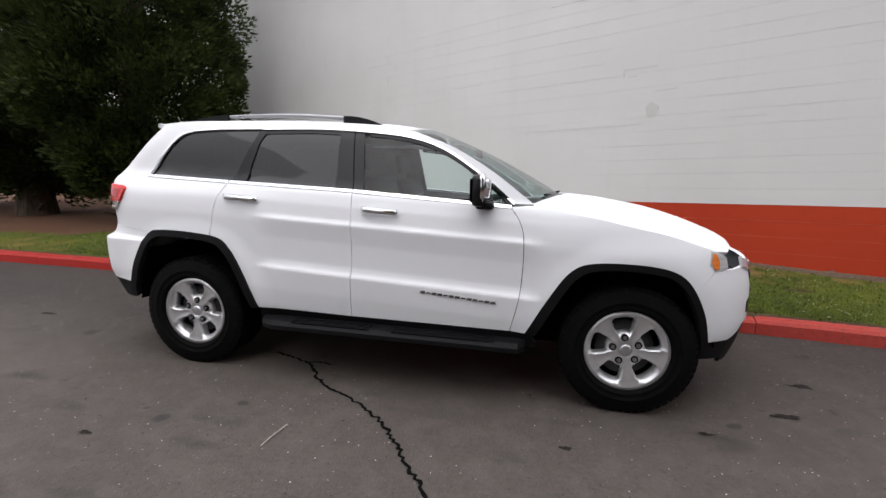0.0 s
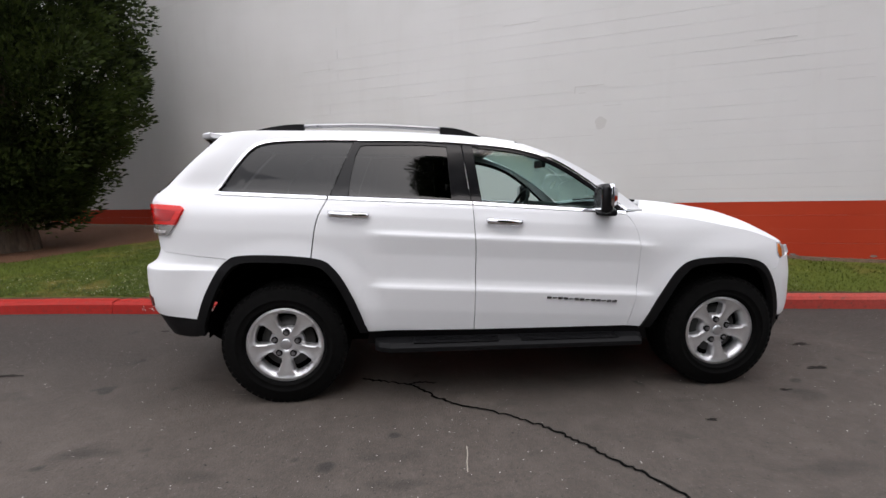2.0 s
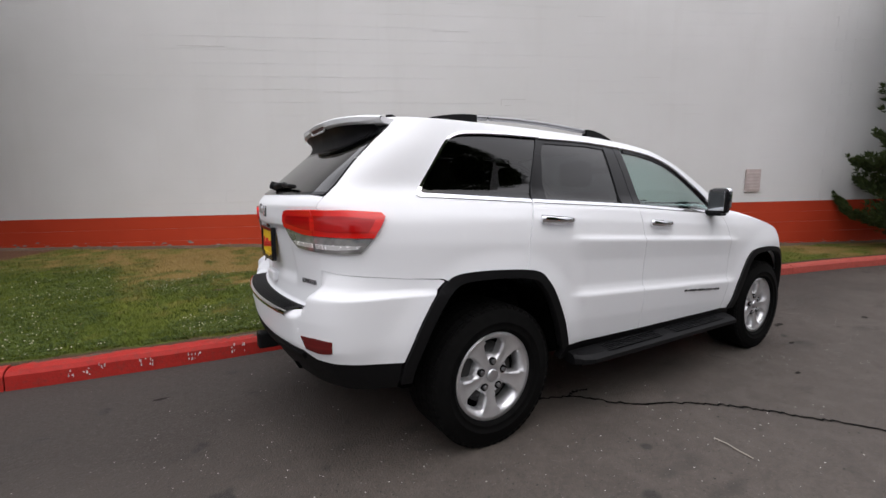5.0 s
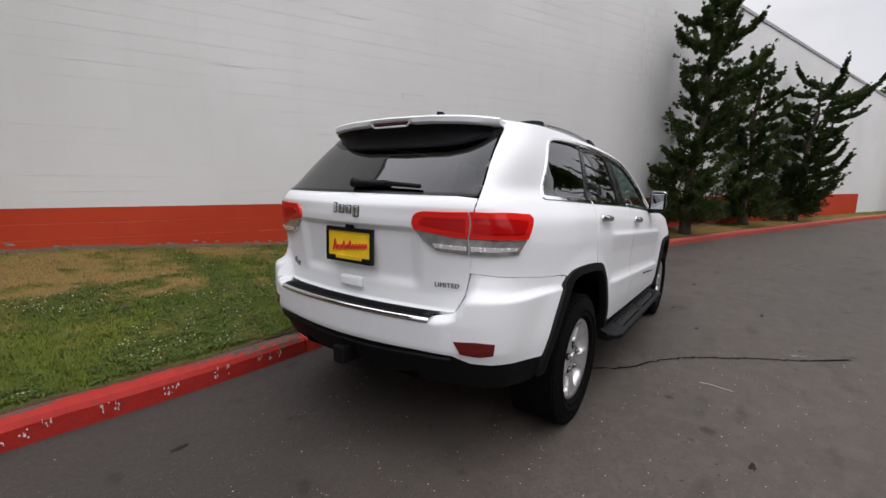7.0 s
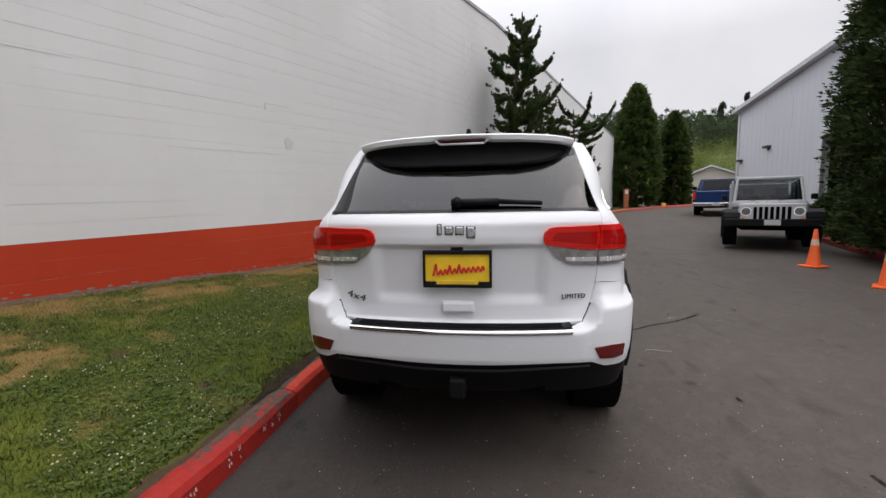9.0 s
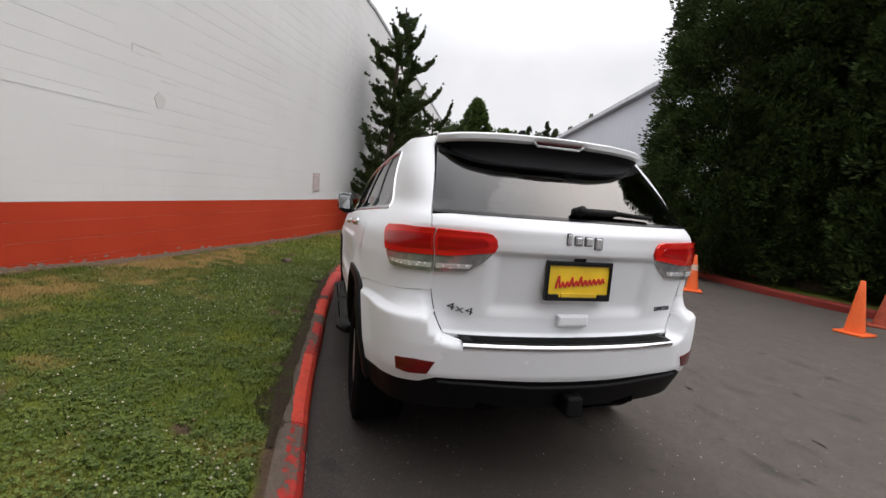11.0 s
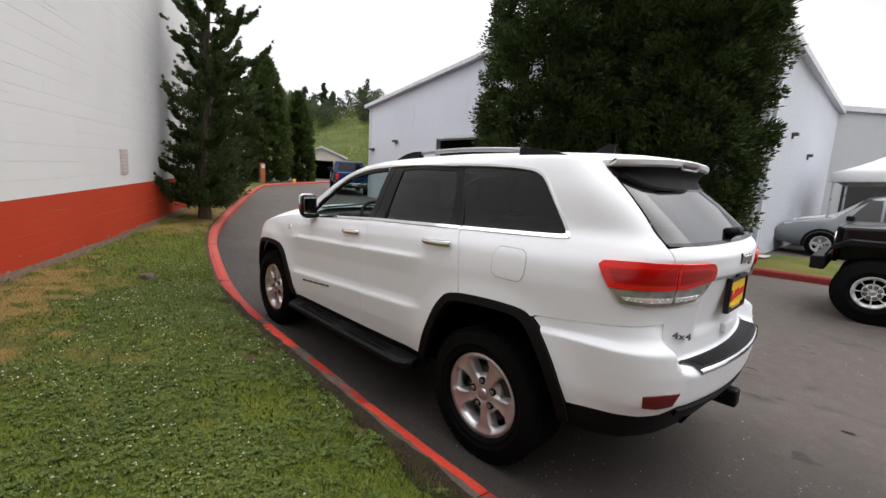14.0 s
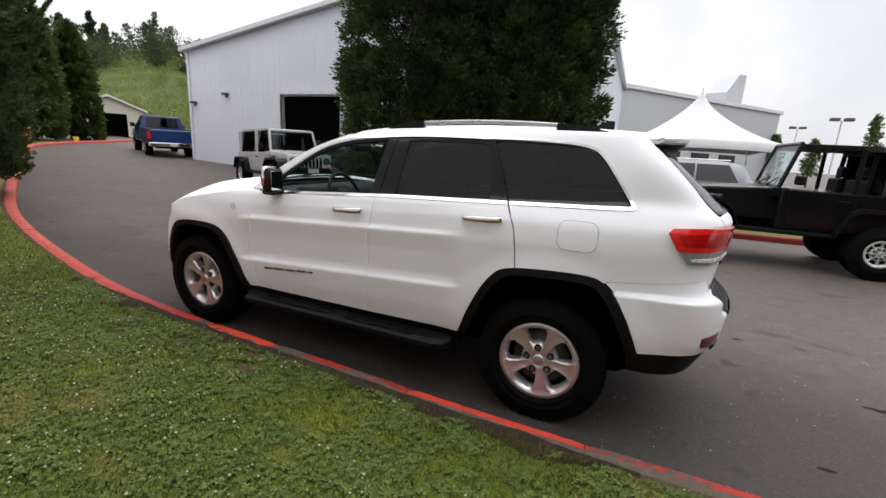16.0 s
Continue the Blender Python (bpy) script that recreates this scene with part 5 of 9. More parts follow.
    # door handles
    for x0, x1, z, door in ((-1.168, -0.918, 1.192, door_r), (-0.198, 0.036, 1.142, door_f)):
        ym = side_y((x0 + x1) / 2, z)
        bm = bmesh.new()
        rings = []
        n = 12
        for k in range(n + 1):
            f = k / n
            bow = 0.040 * math.sin(math.pi * (0.06 + 0.88 * f)) ** 0.55
            x = x0 + (x1 - x0) * f
            h = 0.023 - 0.004 * f
            zz = z - 0.012 * f
            rings.append([bm.verts.new((x, side * (ym - 0.006 + bow + o), zz + dz)) for o, dz in ((0.010, 0.6 * h), (0.012, 0), (0.010, -0.6 * h), (0, -h), (-0.008, 0), (0, h))])
        for a, b in zip(rings, rings[1:]):
            for i in range(6):
                bm.faces.new((a[i], a[(i + 1) % 6], b[(i + 1) % 6], b[i]))
        bm.faces.new(rings[0])
        bm.faces.new(rings[-1])
        bmesh.ops.recalc_face_normals(bm, faces=bm.faces)
        part("door_handle", bm, CHROME, door, "chrome door handle", smooth=True)
        cup = [(x0 + (x1 - x0) * (0.5 + 0.36 * math.cos(a)), z - 0.006 + 0.030 * math.sin(a)) for a in np.linspace(0, 2 * math.pi, 20)[:-1]]
        panel("handle_recess", cup, S, PAINT, door, step=0.1, out=0.002, depth=0.0)
    # name bars on the front doors, too small to read
    bx = 0.195
    for k in range(13):
        y, low = side_y(bx + 0.012, 0.655), 0.003 * (k % 3 == 1)
        bm = box((bx, side * y - 0.004, 0.646 + low - 0.0028 * k), (bx + 0.030, side * y + 0.004, 0.661 - low - 0.0028 * k), None, 0.002)
        part("badge_bar", bm, BADGE_GREY, door_f)
        bx += 0.036
    # mirror
    bm = bmesh.new()
    add_box(bm, (0.475, side * 0.885, 1.175), (0.572, side * 1.022, 1.36), None, 0.032)
    for v in bm.verts:
        if v.co.x > 0.548:
            v.co.z = 1.27 + (v.co.z - 1.27) * 0.72
            v.co.y = side * (0.955 + (abs(v.co.y) - 0.955) * 0.82)
    mir = part("door_mirror", bm, GLOSS_BLACK, suv, "door mirror with a chrome cap", smooth=True)
    bm = bmesh.new()
    add_box(bm, (0.515, side * 0.880, 1.20), (0.584, side * 1.028, 1.366), None, 0.030)
    for v in bm.verts:
        if v.co.x > 0.548:
            v.co.z = 1.275 + (v.co.z - 1.275) * 0.72
            v.co.y = side * (0.955 + (abs(v.co.y) - 0.955) * 0.82)
    part("mirror_cap", bm, CHROME, mir, "chrome mirror cap", smooth=True)
    part("mirror_glass", box((0.469, side * 0.905, 1.20), (0.476, side * 1.015, 1.335), None, 0.003), plain("mirror_silver", (0.42, 0.44, 0.45), 0.03, 1.0, 0.01), mir)
    part("mirror_foot", box((0.50, side * 0.83, 1.160), (0.60, side * 0.98, 1.20), None, 0.015), TRIM, mir)
    for piece in [mir] + list(mir.children):
        for v in piece.data.vertices:
            v.co += Vector((0.02, 0, 0.022 if side > 0 else 0.012))
    # roof rail bar
    rail_y = 0.565
    pts = spline([(-1.40, rail_y - 0.012, 1.752), (-1.1, rail_y, 1.760), (-0.8, rail_y, 1.758), (-0.42, rail_y - 0.008, 1.740)], 6)
    bm = bmesh.new()
    sweep(bm, [Vector((p.x, side * p.y, p.z)) for p in pts], 0.015, 0.014)
    rail = part("roof_rail", bm, RAIL, suv, "silver roof rail with black end caps", smooth=True)
    for x0, x1, z1 in ((-1.70, -1.36, 1.749), (-0.17, -0.46, 1.739)):
        bm = bmesh.new()
        rings = []
        for k in range(9):
            f = k / 8
            x = x0 + (x1 - x0) * f
            base = roof_pt(x, 0.88).z - 0.010
            topz = base + 0.008 + (z1 + 0.015 - base - 0.008) * math.sin(f * math.pi / 2)
            w = 0.012 + 0.012 * math.sin(f * math.pi / 2)
            rings.append([bm.verts.new((x, side * (rail_y + o), z)) for o, z in ((-w, base), (w, base), (w * 0.8, topz), (-w * 0.8, topz))])
        for a, b in zip(rings, rings[1:]):
            for i in range(4):
                bm.faces.new((a[i], a[(i + 1) % 4], b[(i + 1) % 4], b[i]))
        bm.faces.new(rings[0])
        bm.faces.new(rings[-1])
        bmesh.ops.recalc_face_normals(bm, faces=bm.faces)
        part("rail_end", bm, TRIM, rail)
    # headlamp edge seen from the flank
    hl = [(1.815, 0.905), (1.822, 0.978), (1.88, 0.964), (1.915, 0.945), (1.930, 0.885), (1.85, 0.868)]
    lamp = panel("headlight", hl, S, CLEAR_LENS, suv, "clear headlight with an amber side marker", step=0.03, out=0.004, depth=0.03)
    panel("side_marker", [(1.822, 0.915), (1.828, 0.966), (1.850, 0.961), (1.868, 0.920), (1.866, 0.882), (1.846, 0.878)], S, AMBER_LENS, lamp, "amber side marker", step=0.03, out=0.008, depth=0.004)
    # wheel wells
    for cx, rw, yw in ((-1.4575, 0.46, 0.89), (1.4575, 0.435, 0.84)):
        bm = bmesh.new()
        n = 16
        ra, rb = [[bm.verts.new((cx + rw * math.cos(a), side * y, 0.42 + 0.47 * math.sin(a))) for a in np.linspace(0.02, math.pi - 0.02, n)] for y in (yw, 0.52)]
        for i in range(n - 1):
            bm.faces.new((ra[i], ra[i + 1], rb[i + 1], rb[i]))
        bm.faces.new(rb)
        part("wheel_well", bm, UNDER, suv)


for sd in (-1, 1):
    build_side(sd)

# trail badge on the left wing, fuel door on the left quarter
disc = [(0.985 + 0.027 * math.cos(a), 1.055 + 0.027 * math.sin(a)) for a in np.linspace(0, 2 * math.pi, 22)[:-1]]
panel("round_badge", disc, flank(1), SATIN, suv, "small round grey badge", step=0.1, out=0.006, depth=0.006)


def rounded(x0, x1, z0, z1, r, n=5):
    out = []
    for cx, cz, a0 in ((x1 - r, z1 - r, 0), (x0 + r, z1 - r, 90), (x0 + r, z0 + r, 180), (x1 - r, z0 + r, 270)):
        out += [(cx + r * math.cos(radians(a0 + 90 * k / n)), cz + r * math.sin(radians(a0 + 90 * k / n))) for k in range(n + 1)]
    return out


panel("fuel_door_gap", rounded(-1.6975, -1.4855, 1.0725, 1.2345, 0.05), flank(1), BADGE_GREY, suv, step=0.05, out=0.0015, depth=0.0)
panel("fuel_door", rounded(-1.695, -1.488, 1.075, 1.232, 0.048), flank(1), PAINT, suv, step=0.03, out=0.003, depth=0.002)

# roof, bonnet, windscreen
panel("roof", [(-1.88, -1), (-1.885, -0.8), (-1.90, -0.4), (-1.905, 0), (-1.90, 0.4), (-1.885, 0.8), (-1.88, 1)] + [(x, 1) for x in np.linspace(-1.8, 0.03, 8)] + [(0.06, 0.8), (0.095, 0.4), (0.105, 0), (0.095, -0.4), (0.06, -0.8)] +
      [(x, -1) for x in np.linspace(0.03, -1.8, 8)], roof_pt, PAINT, suv, step=(0.1, 0.1), depth=0.03)
hood_out = [(x, 1) for x in np.linspace(1.86, 0.80, 8)] + [(0.86, 0.9), (1.0, 0.6), (1.06, 0.3), (1.08, 0), (1.06, -0.3), (1.0, -0.6), (0.86, -0.9)] + \
    [(x, -1) for x in np.linspace(0.80, 1.86, 8)] + [(1.94, -0.975), (2.0, -0.86), (2.05, -0.6), (2.08, -0.3), (2.09, 0), (2.08, 0.3), (2.05, 0.6), (2.0, 0.86), (1.94, 0.975)]
panel("hood", hood_out, hood_pt, PAINT, suv, step=(0.06, 0.08), depth=0.03)
panel("windscreen", [(-1, 0), (-0.5, 0), (0, 0), (0.5, 0), (1, 0), (1, 0.5), (1, 1), (0.5, 1), (0, 1), (-0.5, 1), (-1, 1), (-1, 0.5)], screen_pt, CLEAR, suv, "clear windscreen", step=(0.12, 0.12), depth=0.0)
bm = bmesh.new()
prev = None
for y in np.linspace(-0.80, 0.80, 21):
    k = abs(y / 0.80) ** 2.4
    x = 1.10 + (0.86 - 1.10) * k
    row = [bm.verts.new((x - 0.05, y, 1.195)), bm.verts.new((x + 0.02, y, 1.222 - 0.02 * k)), bm.verts.new((x + 0.10, y, 1.185 - 0.02 * k))]
    if prev:
        for i in range(2):
            bm.faces.new((prev[i], prev[i + 1], row[i + 1], row[i]))
    prev = row
part("cowl", bm, TRIM, suv, "black scuttle panel below the windscreen")
for y0, y1 in ((0.62, -0.05), (0.05, -0.62)):
    bm = bmesh.new()
    a, b = screen_pt(y0 / 0.8, 0.97), screen_pt(y1 / 0.8, 0.93)
    pts = [a.lerp(b, k / 6) for k in range(7)]
    for p, q in zip(pts, pts[1:]):
        add_tube(bm, p + Vector((0, 0, 0.015)), q + Vector((0, 0, 0.015)), 0.008, n=6)
    part("windscreen_wiper", bm, TRIM, suv)

# tailgate
gate_out = [(-GATE_Y(z) + 0.002, z) for z in np.linspace(0.789, 1.31, 14)] + [(y, 1.315 + 0.01 * (1 - (y / 0.68) ** 2)) for y in np.linspace(-0.6, 0.6, 9)] + \
    [(GATE_Y(z) - 0.002, z) for z in np.linspace(1.31, 0.789, 14)] + [(y, 0.787) for y in np.linspace(0.5, -0.5, 7)]


def tail(y, z):
    return Vector((rear_x(y, z), y, z))


gate = panel("tailgate", gate_out, tail, PAINT, suv, step=(0.03, 0.012))
glass_out = [(-GATE_Y(z) + 0.006, z) for z in np.linspace(1.33, 1.668, 8)] + [(GATE_Y(z) - 0.006, z) for z in np.linspace(1.668, 1.33, 8)]
panel("rear_window", glass_out, tail, PRIVACY, gate, "dark tinted rear window", step=(0.06, 0.05), out=0.002, depth=0.0)
for band in ([(-GATE_Y(1.33) + 0.006, 1.33), (GATE_Y(1.33) - 0.006, 1.33), (GATE_Y(1.322) - 0.006, 1.318), (-GATE_Y(1.322) + 0.006, 1.318)],
             [(-GATE_Y(1.615) + 0.006, 1.615), (-GATE_Y(1.655) + 0.006, 1.655), (GATE_Y(1.655) - 0.006, 1.655), (GATE_Y(1.615) - 0.006, 1.615)] +
             [(y, 1.560 + 0.055 * (abs(y) / 0.56) ** 6) for y in np.linspace(0.53, -0.53, 15)]):
    panel("glass_border", band, tail, GLOSS_BLACK, gate, step=0.08, out=0.004, depth=0.002)
# wiper
bm = bmesh.new()
for a, b, r in (((-0.40, 1.352), (-0.2, 1.362), 0.010), ((-0.2, 1.362), (0.03, 1.358), 0.016)):
    pa, pb = tail(*a) + Vector((-0.025, 0, 0.006)), tail(*b) + Vector((-0.03, 0, 0.006))
    add_tube(bm, pa, pb, r, r * 1.2, 8)
c = tail(0.0, 1.355)
add_tube(bm, c + Vector((0.01, 0, 0)), c + Vector((-0.05, 0, 0.02)), 0.028, 0.020, 14)
part("rear_wiper", bm, TRIM, gate, "black rear wiper", smooth=True)
# spoiler
LIP = table([(0.0, -2.108), (0.3, -2.095), (0.45, -2.062), (0.53, -2.020), (0.575, -1.975), (0.60, -1.935)], 0.02, 0.0, 0.6)
bm = bmesh.new()
rings = []
for y in np.linspace(-0.598, 0.598, 45):
    f = abs(y) / 0.598
    xr = LIP(abs(y))
    zt = 1.724 - 0.020 * f ** 2
    root = roof_pt(-1.885, max(-1, min(1, y / side_y(-1.885, ROOF_EDGE(-1.885)))))
    end = smooth(0.86, 1.0, f)
    notch = 0.012 * (1 - smooth(0.125, 0.165, abs(y)))
    thick = 0.030 * (1 - end) + 0.022 * end
    rings.append([bm.verts.new(q) for q in ((-1.872, y, root.z + 0.001), (-1.95, y, root.z + (zt - root.z) * 0.42 + 0.004), (xr + 0.03, y, zt + 0.004), (xr + 0.008, y, zt), (xr, y, zt - 0.007),
                                            (xr + 0.004, y, zt - thick + notch), (xr + 0.022, y, zt - thick - 0.012 + notch), (xr + 0.05, y, zt - thick - 0.014), (-1.90, y * 0.995, 1.662), (-1.872, y * 0.995, 1.665))])
for a, b in zip(rings, rings[1:]):
    for i in range(10):
        bm.faces.new((a[i], a[(i + 1) % 10], b[(i + 1) % 10], b[i]))
bm.faces.new(rings[0])
bm.faces.new(rings[-1])
bmesh.ops.recalc_face_normals(bm, faces=bm.faces)
spoiler = part("spoiler", bm, PAINT, gate, "white roof spoiler above the rear window", smooth=True)
spoiler.data.set_sharp_from_angle(angle=radians(40))
bm = bmesh.new()
rings = []
for y in np.linspace(-0.565, 0.565, 33):
    f = abs(y) / 0.565
    xr = LIP(abs(y))
    zt = 1.724 - 0.020 * f ** 2
    zg = 1.568 + 0.075 * f ** 5
    g = tail(y, zg)
    rings.append([bm.verts.new(q) for q in ((xr + 0.020, y, zt - 0.040), (xr + 0.045, y, zt - 0.062), ((xr + g.x) / 2 + 0.035, y, (zt - 0.062 + zg) / 2 + 0.004), (g.x - 0.003, y, zg))])
for a, b in zip(rings, rings[1:]):
    for i in range(3):
        bm.faces.new((a[i], a[i + 1], b[i + 1], b[i]))
bmesh.ops.recalc_face_normals(bm, faces=bm.faces)
part("spoiler_underside", bm, plain("spoiler_black", (0.006, 0.006, 0.007), 0.55, 0, 0.2, 12, Specular_IOR_Level=0.15), spoiler, "black underside", smooth=True)
bm = bmesh.new()
add_box(bm, (-2.098, -0.128, 1.676), (-2.05, 0.128, 1.702), None, 0.008)
for v in bm.verts:
    if v.co.z < 1.687:
        v.co.y *= 0.80
        v.co.x += 0.014
brake = part("brake_light", bm, plain("deep_red_lens", (0.07, 0.006, 0.006), 0.3, 0, 0.3, 30, Specular_IOR_Level=0.25), spoiler, "dark red high brake light")
bm = bmesh.new()
rim = [(-0.150, 1.702), (-0.116, 1.676), (0.116, 1.676), (0.150, 1.702)]
for (ya, za), (yb, zb) in zip(rim, rim[1:]):
    add_tube(bm, (-2.088, ya, za), (-2.088, yb, zb), 0.006, n=8)
part("brake_light_bezel", bm, PAINT, brake, smooth=True)
# fin aerial
bm = bmesh.new()
rings = []
for f, h, w in ((0, 0.0, 0.02), (0.35, 0.044, 0.028), (0.75, 0.072, 0.026), (1, 0.070, 0.014)):
    x = -1.50 - 0.15 * f
    z = ROOF_MID(x) - 0.004
    rings.append([bm.verts.new(p) for p in ((x, -w, z), (x, -w * 0.45, z + h), (x, w * 0.45, z + h), (x, w, z))])
for a, b in zip(rings, rings[1:]):
    for i in range(3):
        bm.faces.new((a[i], a[i + 1], b[i + 1], b[i]))
bm.faces.new(rings[0])
bm.faces.new(rings[-1])
bmesh.ops.recalc_face_normals(bm, faces=bm.faces)
part("fin_aerial", bm, TRIM, suv, "dark fin aerial on the roof")


# tail lights
def lamp_line(side, pts):
    """Outline points, each given as ('y', y, z) on the rear or ('x', x, z) on the flank, in the tail's own coordinates."""
    return [(side * (t_of_y(v, z) if kind == "y" else t_of_x(v, z)), z) for kind, v, z in pts]


def spread(pts, n=5):
    out = []
    for a, b in zip(pts, pts[1:] + pts[:1]):
        out += [(a[0] + (b[0] - a[0]) * k / n, a[1] + (b[1] - a[1]) * k / n) for k in range(n)]
    return out


for sd in (-1, 1):
    away = Vector((-1.2, 0, 1.0))
    red = lamp_line(sd, [("y", 0.452, 1.247), ("y", 0.425, 1.240), ("y", 0.407, 1.220), ("y", 0.401, 1.190), ("y", 0.412, 1.164), ("y", 0.47, 1.157), ("y", 0.60, 1.138), ("y", 0.653, 1.137), ("y", 0.653, 1.252)])
    inner = panel("tail_light", spread(red), rear_pt, RED_LENS, gate, "red tail light with a clear reversing lens", step=(0.014, 0.02), out=0.016, depth=0.02, away=away)
    core = lamp_line(sd, [("y", 0.462, 1.220), ("y", 0.444, 1.206), ("y", 0.440, 1.187), ("y", 0.55, 1.170), ("y", 0.645, 1.160), ("y", 0.645, 1.222)])
    panel("lamp_core", spread(core), rear_pt, CORE_LENS, inner, "deeper red lamp core", step=(0.014, 0.02), out=0.0175, depth=0.002, away=away)
    clear = lamp_line(sd, [("y", 0.415, 1.162), ("y", 0.47, 1.155), ("y", 0.60, 1.135), ("y", 0.653, 1.134), ("y", 0.653, 1.062), ("y", 0.52, 1.072), ("y", 0.455, 1.115)])
    low = panel("reversing_lens", spread(clear), rear_pt, TAIL_CLEAR, inner, "smoked clear lens", step=(0.014, 0.02), out=0.012, depth=0.02, away=away)
    bar = lamp_line(sd, [("y", 0.50, 1.105), ("y", 0.58, 1.102), ("y", 0.648, 1.100), ("y", 0.648, 1.082), ("y", 0.58, 1.084), ("y", 0.51, 1.088)])
    panel("chrome_bar", spread(bar), rear_pt, BAR_SILVER, inner, "bright reflector bar", step=(0.014, 0.02), out=0.016, depth=0.003, away=away)
    red = lamp_line(sd, [("y", 0.660, 1.253), ("y", 0.660, 1.137), ("x", -2.25, 1.134), ("x", -2.15, 1.130), ("x", -2.085, 1.128), ("x", -2.028, 1.218), ("x", -2.045, 1.236), ("x", -2.20, 1.248)])
    outer = panel("tail_light", spread(red), rear_pt, RED_LENS, suv, "red tail light wrapping round the corner", step=(0.014, 0.02), out=0.016, depth=0.02, away=away)
    core = lamp_line(sd, [("y", 0.672, 1.228), ("y", 0.672, 1.162), ("x", -2.25, 1.156), ("x", -2.15, 1.152), ("x", -2.11, 1.152), ("x", -2.075, 1.206), ("x", -2.20, 1.222)])
    panel("lamp_core", spread(core), rear_pt, CORE_LENS, outer, "deeper red lamp core", step=(0.014, 0.02), out=0.0175, depth=0.002, away=away)
    clear = lamp_line(sd, [("y", 0.660, 1.134), ("y", 0.660, 1.062), ("x", -2.23, 1.060), ("x", -2.14, 1.064), ("x", -2.088, 1.126), ("x", -2.15, 1.127), ("x", -2.25, 1.131)])
    panel("reversing_lens", spread(clear), rear_pt, TAIL_CLEAR, outer, "smoked clear lens", step=(0.014, 0.02), out=0.012, depth=0.02, away=away)
    bar = lamp_line(sd, [("y", 0.665, 1.100), ("y", 0.665, 1.080), ("x", -2.23, 1.078), ("x", -2.15, 1.082), ("x", -2.14, 1.096), ("x", -2.23, 1.098)])
    panel("chrome_bar", spread(bar), rear_pt, BAR_SILVER, outer, "bright reflector bar", step=(0.014, 0.02), out=0.016, depth=0.003, away=away)

# bumper
away = Vector((-1.2, 0, 0.7))
seam = [(REAR_JOIN[0] - 0.02, REAR_JOIN[1] + 0.007), (-1.93, 0.935), (-2.12, 0.953), (-2.22, 0.963)]
half = [(t_of_x(x, z), z) for x, z in REAR_ARCH if x <= REAR_JOIN[0]] + [(t_of_x(x, z), z) for x, z in seam]
right = [(-t, z) for t, z in half] + [(-t_of_y(GATE_Y(z) + 0.0025, z), z) for z in np.linspace(0.974, 0.786, 14)] + [(-t_of_y(0.50, 0.771), 0.771), (-t_of_y(0.25, 0.771), 0.771)]
low_line = [(t_of_x(-2.08, 0.560), 0.560), (t_of_x(-2.22, 0.566), 0.566), (t_of_y(0.84, 0.567), 0.567), (t_of_y(0.78, 0.566), 0.566), (t_of_y(0.70, 0.574), 0.574), (t_of_y(0.63, 0.606), 0.606), (t_of_y(0.45, 0.610), 0.610), (t_of_y(0.2, 0.602), 0.602)]
cover = right + [(0, 0.771)] + [(-t, z) for t, z in reversed(right)] + low_line + [(0, 0.600)] + [(-t, z) for t, z in reversed(low_line)]
bumper = panel("bumper", cover, rear_pt, PAINT, suv, "white rear bumper cover", step=(0.014, 0.014), away=away)
val = [(t, z - 0.004) for t, z in low_line]
base_line = [(t_of_x(-1.99, 0.43), 0.43), (t_of_x(-2.05, 0.425), 0.425), (t_of_x(-2.2, 0.425), 0.425), (t_of_y(0.74, 0.43), 0.43), (t_of_y(0.5, 0.43), 0.43), (t_of_y(0.2, 0.43), 0.43)]
val = [(t_of_x(-1.975, 0.553), 0.553)] + val
skirt = base_line + [(0, 0.43)] + [(-t, z) for t, z in reversed(base_line)] + [(-t, z) for t, z in val] + [(0, 0.596)] + [(t, z) for t, z in reversed(val)]
panel("lower_valance", skirt, rear_pt, TRIM, bumper, "black plastic lower bumper", step=(0.016, 0.04), out=-0.004, away=away)
lip = [(t_of_y(y, 0.578), 0.578 + dz) for y, dz in ((0.62, 0.012), (0.45, 0.010), (0.2, -0.006))]
panel("bumper_lip", [(t, z) for t, z in lip] + [(0, 0.572)] + [(-t, z) for t, z in reversed(lip)] + [(-t, z - 0.03) for t, z in lip] + [(0, 0.542)] + [(t, z - 0.03) for t, z in reversed(lip)],
      rear_pt, TRIM, bumper, step=(0.04, 0.03), out=0.012, depth=0.03, away=away)
for sd in (-1, 1):
    refl = lamp_line(sd, [("y", 0.640, 0.678), ("y", 0.668, 0.622), ("y", 0.74, 0.614), ("y", 0.79, 0.620), ("y", 0.797, 0.674), ("y", 0.73, 0.682)])
    panel("reflector", spread(refl, 3), rear_pt, DARK_RED_LENS, bumper, "dark red bumper reflector", step=(0.04, 0.04), out=0.006, depth=0.01, away=away)
    for y in (0.25, 0.62):
        c = rear_pt(sd * t_of_y(y, 0.70), 0.70)
        n = Vector((-1, sd * (0.05 if y < 0.4 else 0.45), 0)).normalized()
        part("parking_sensor", tube(c - n * 0.01, c + n * 0.0012, 0.010, n=14), PAINT, bumper)
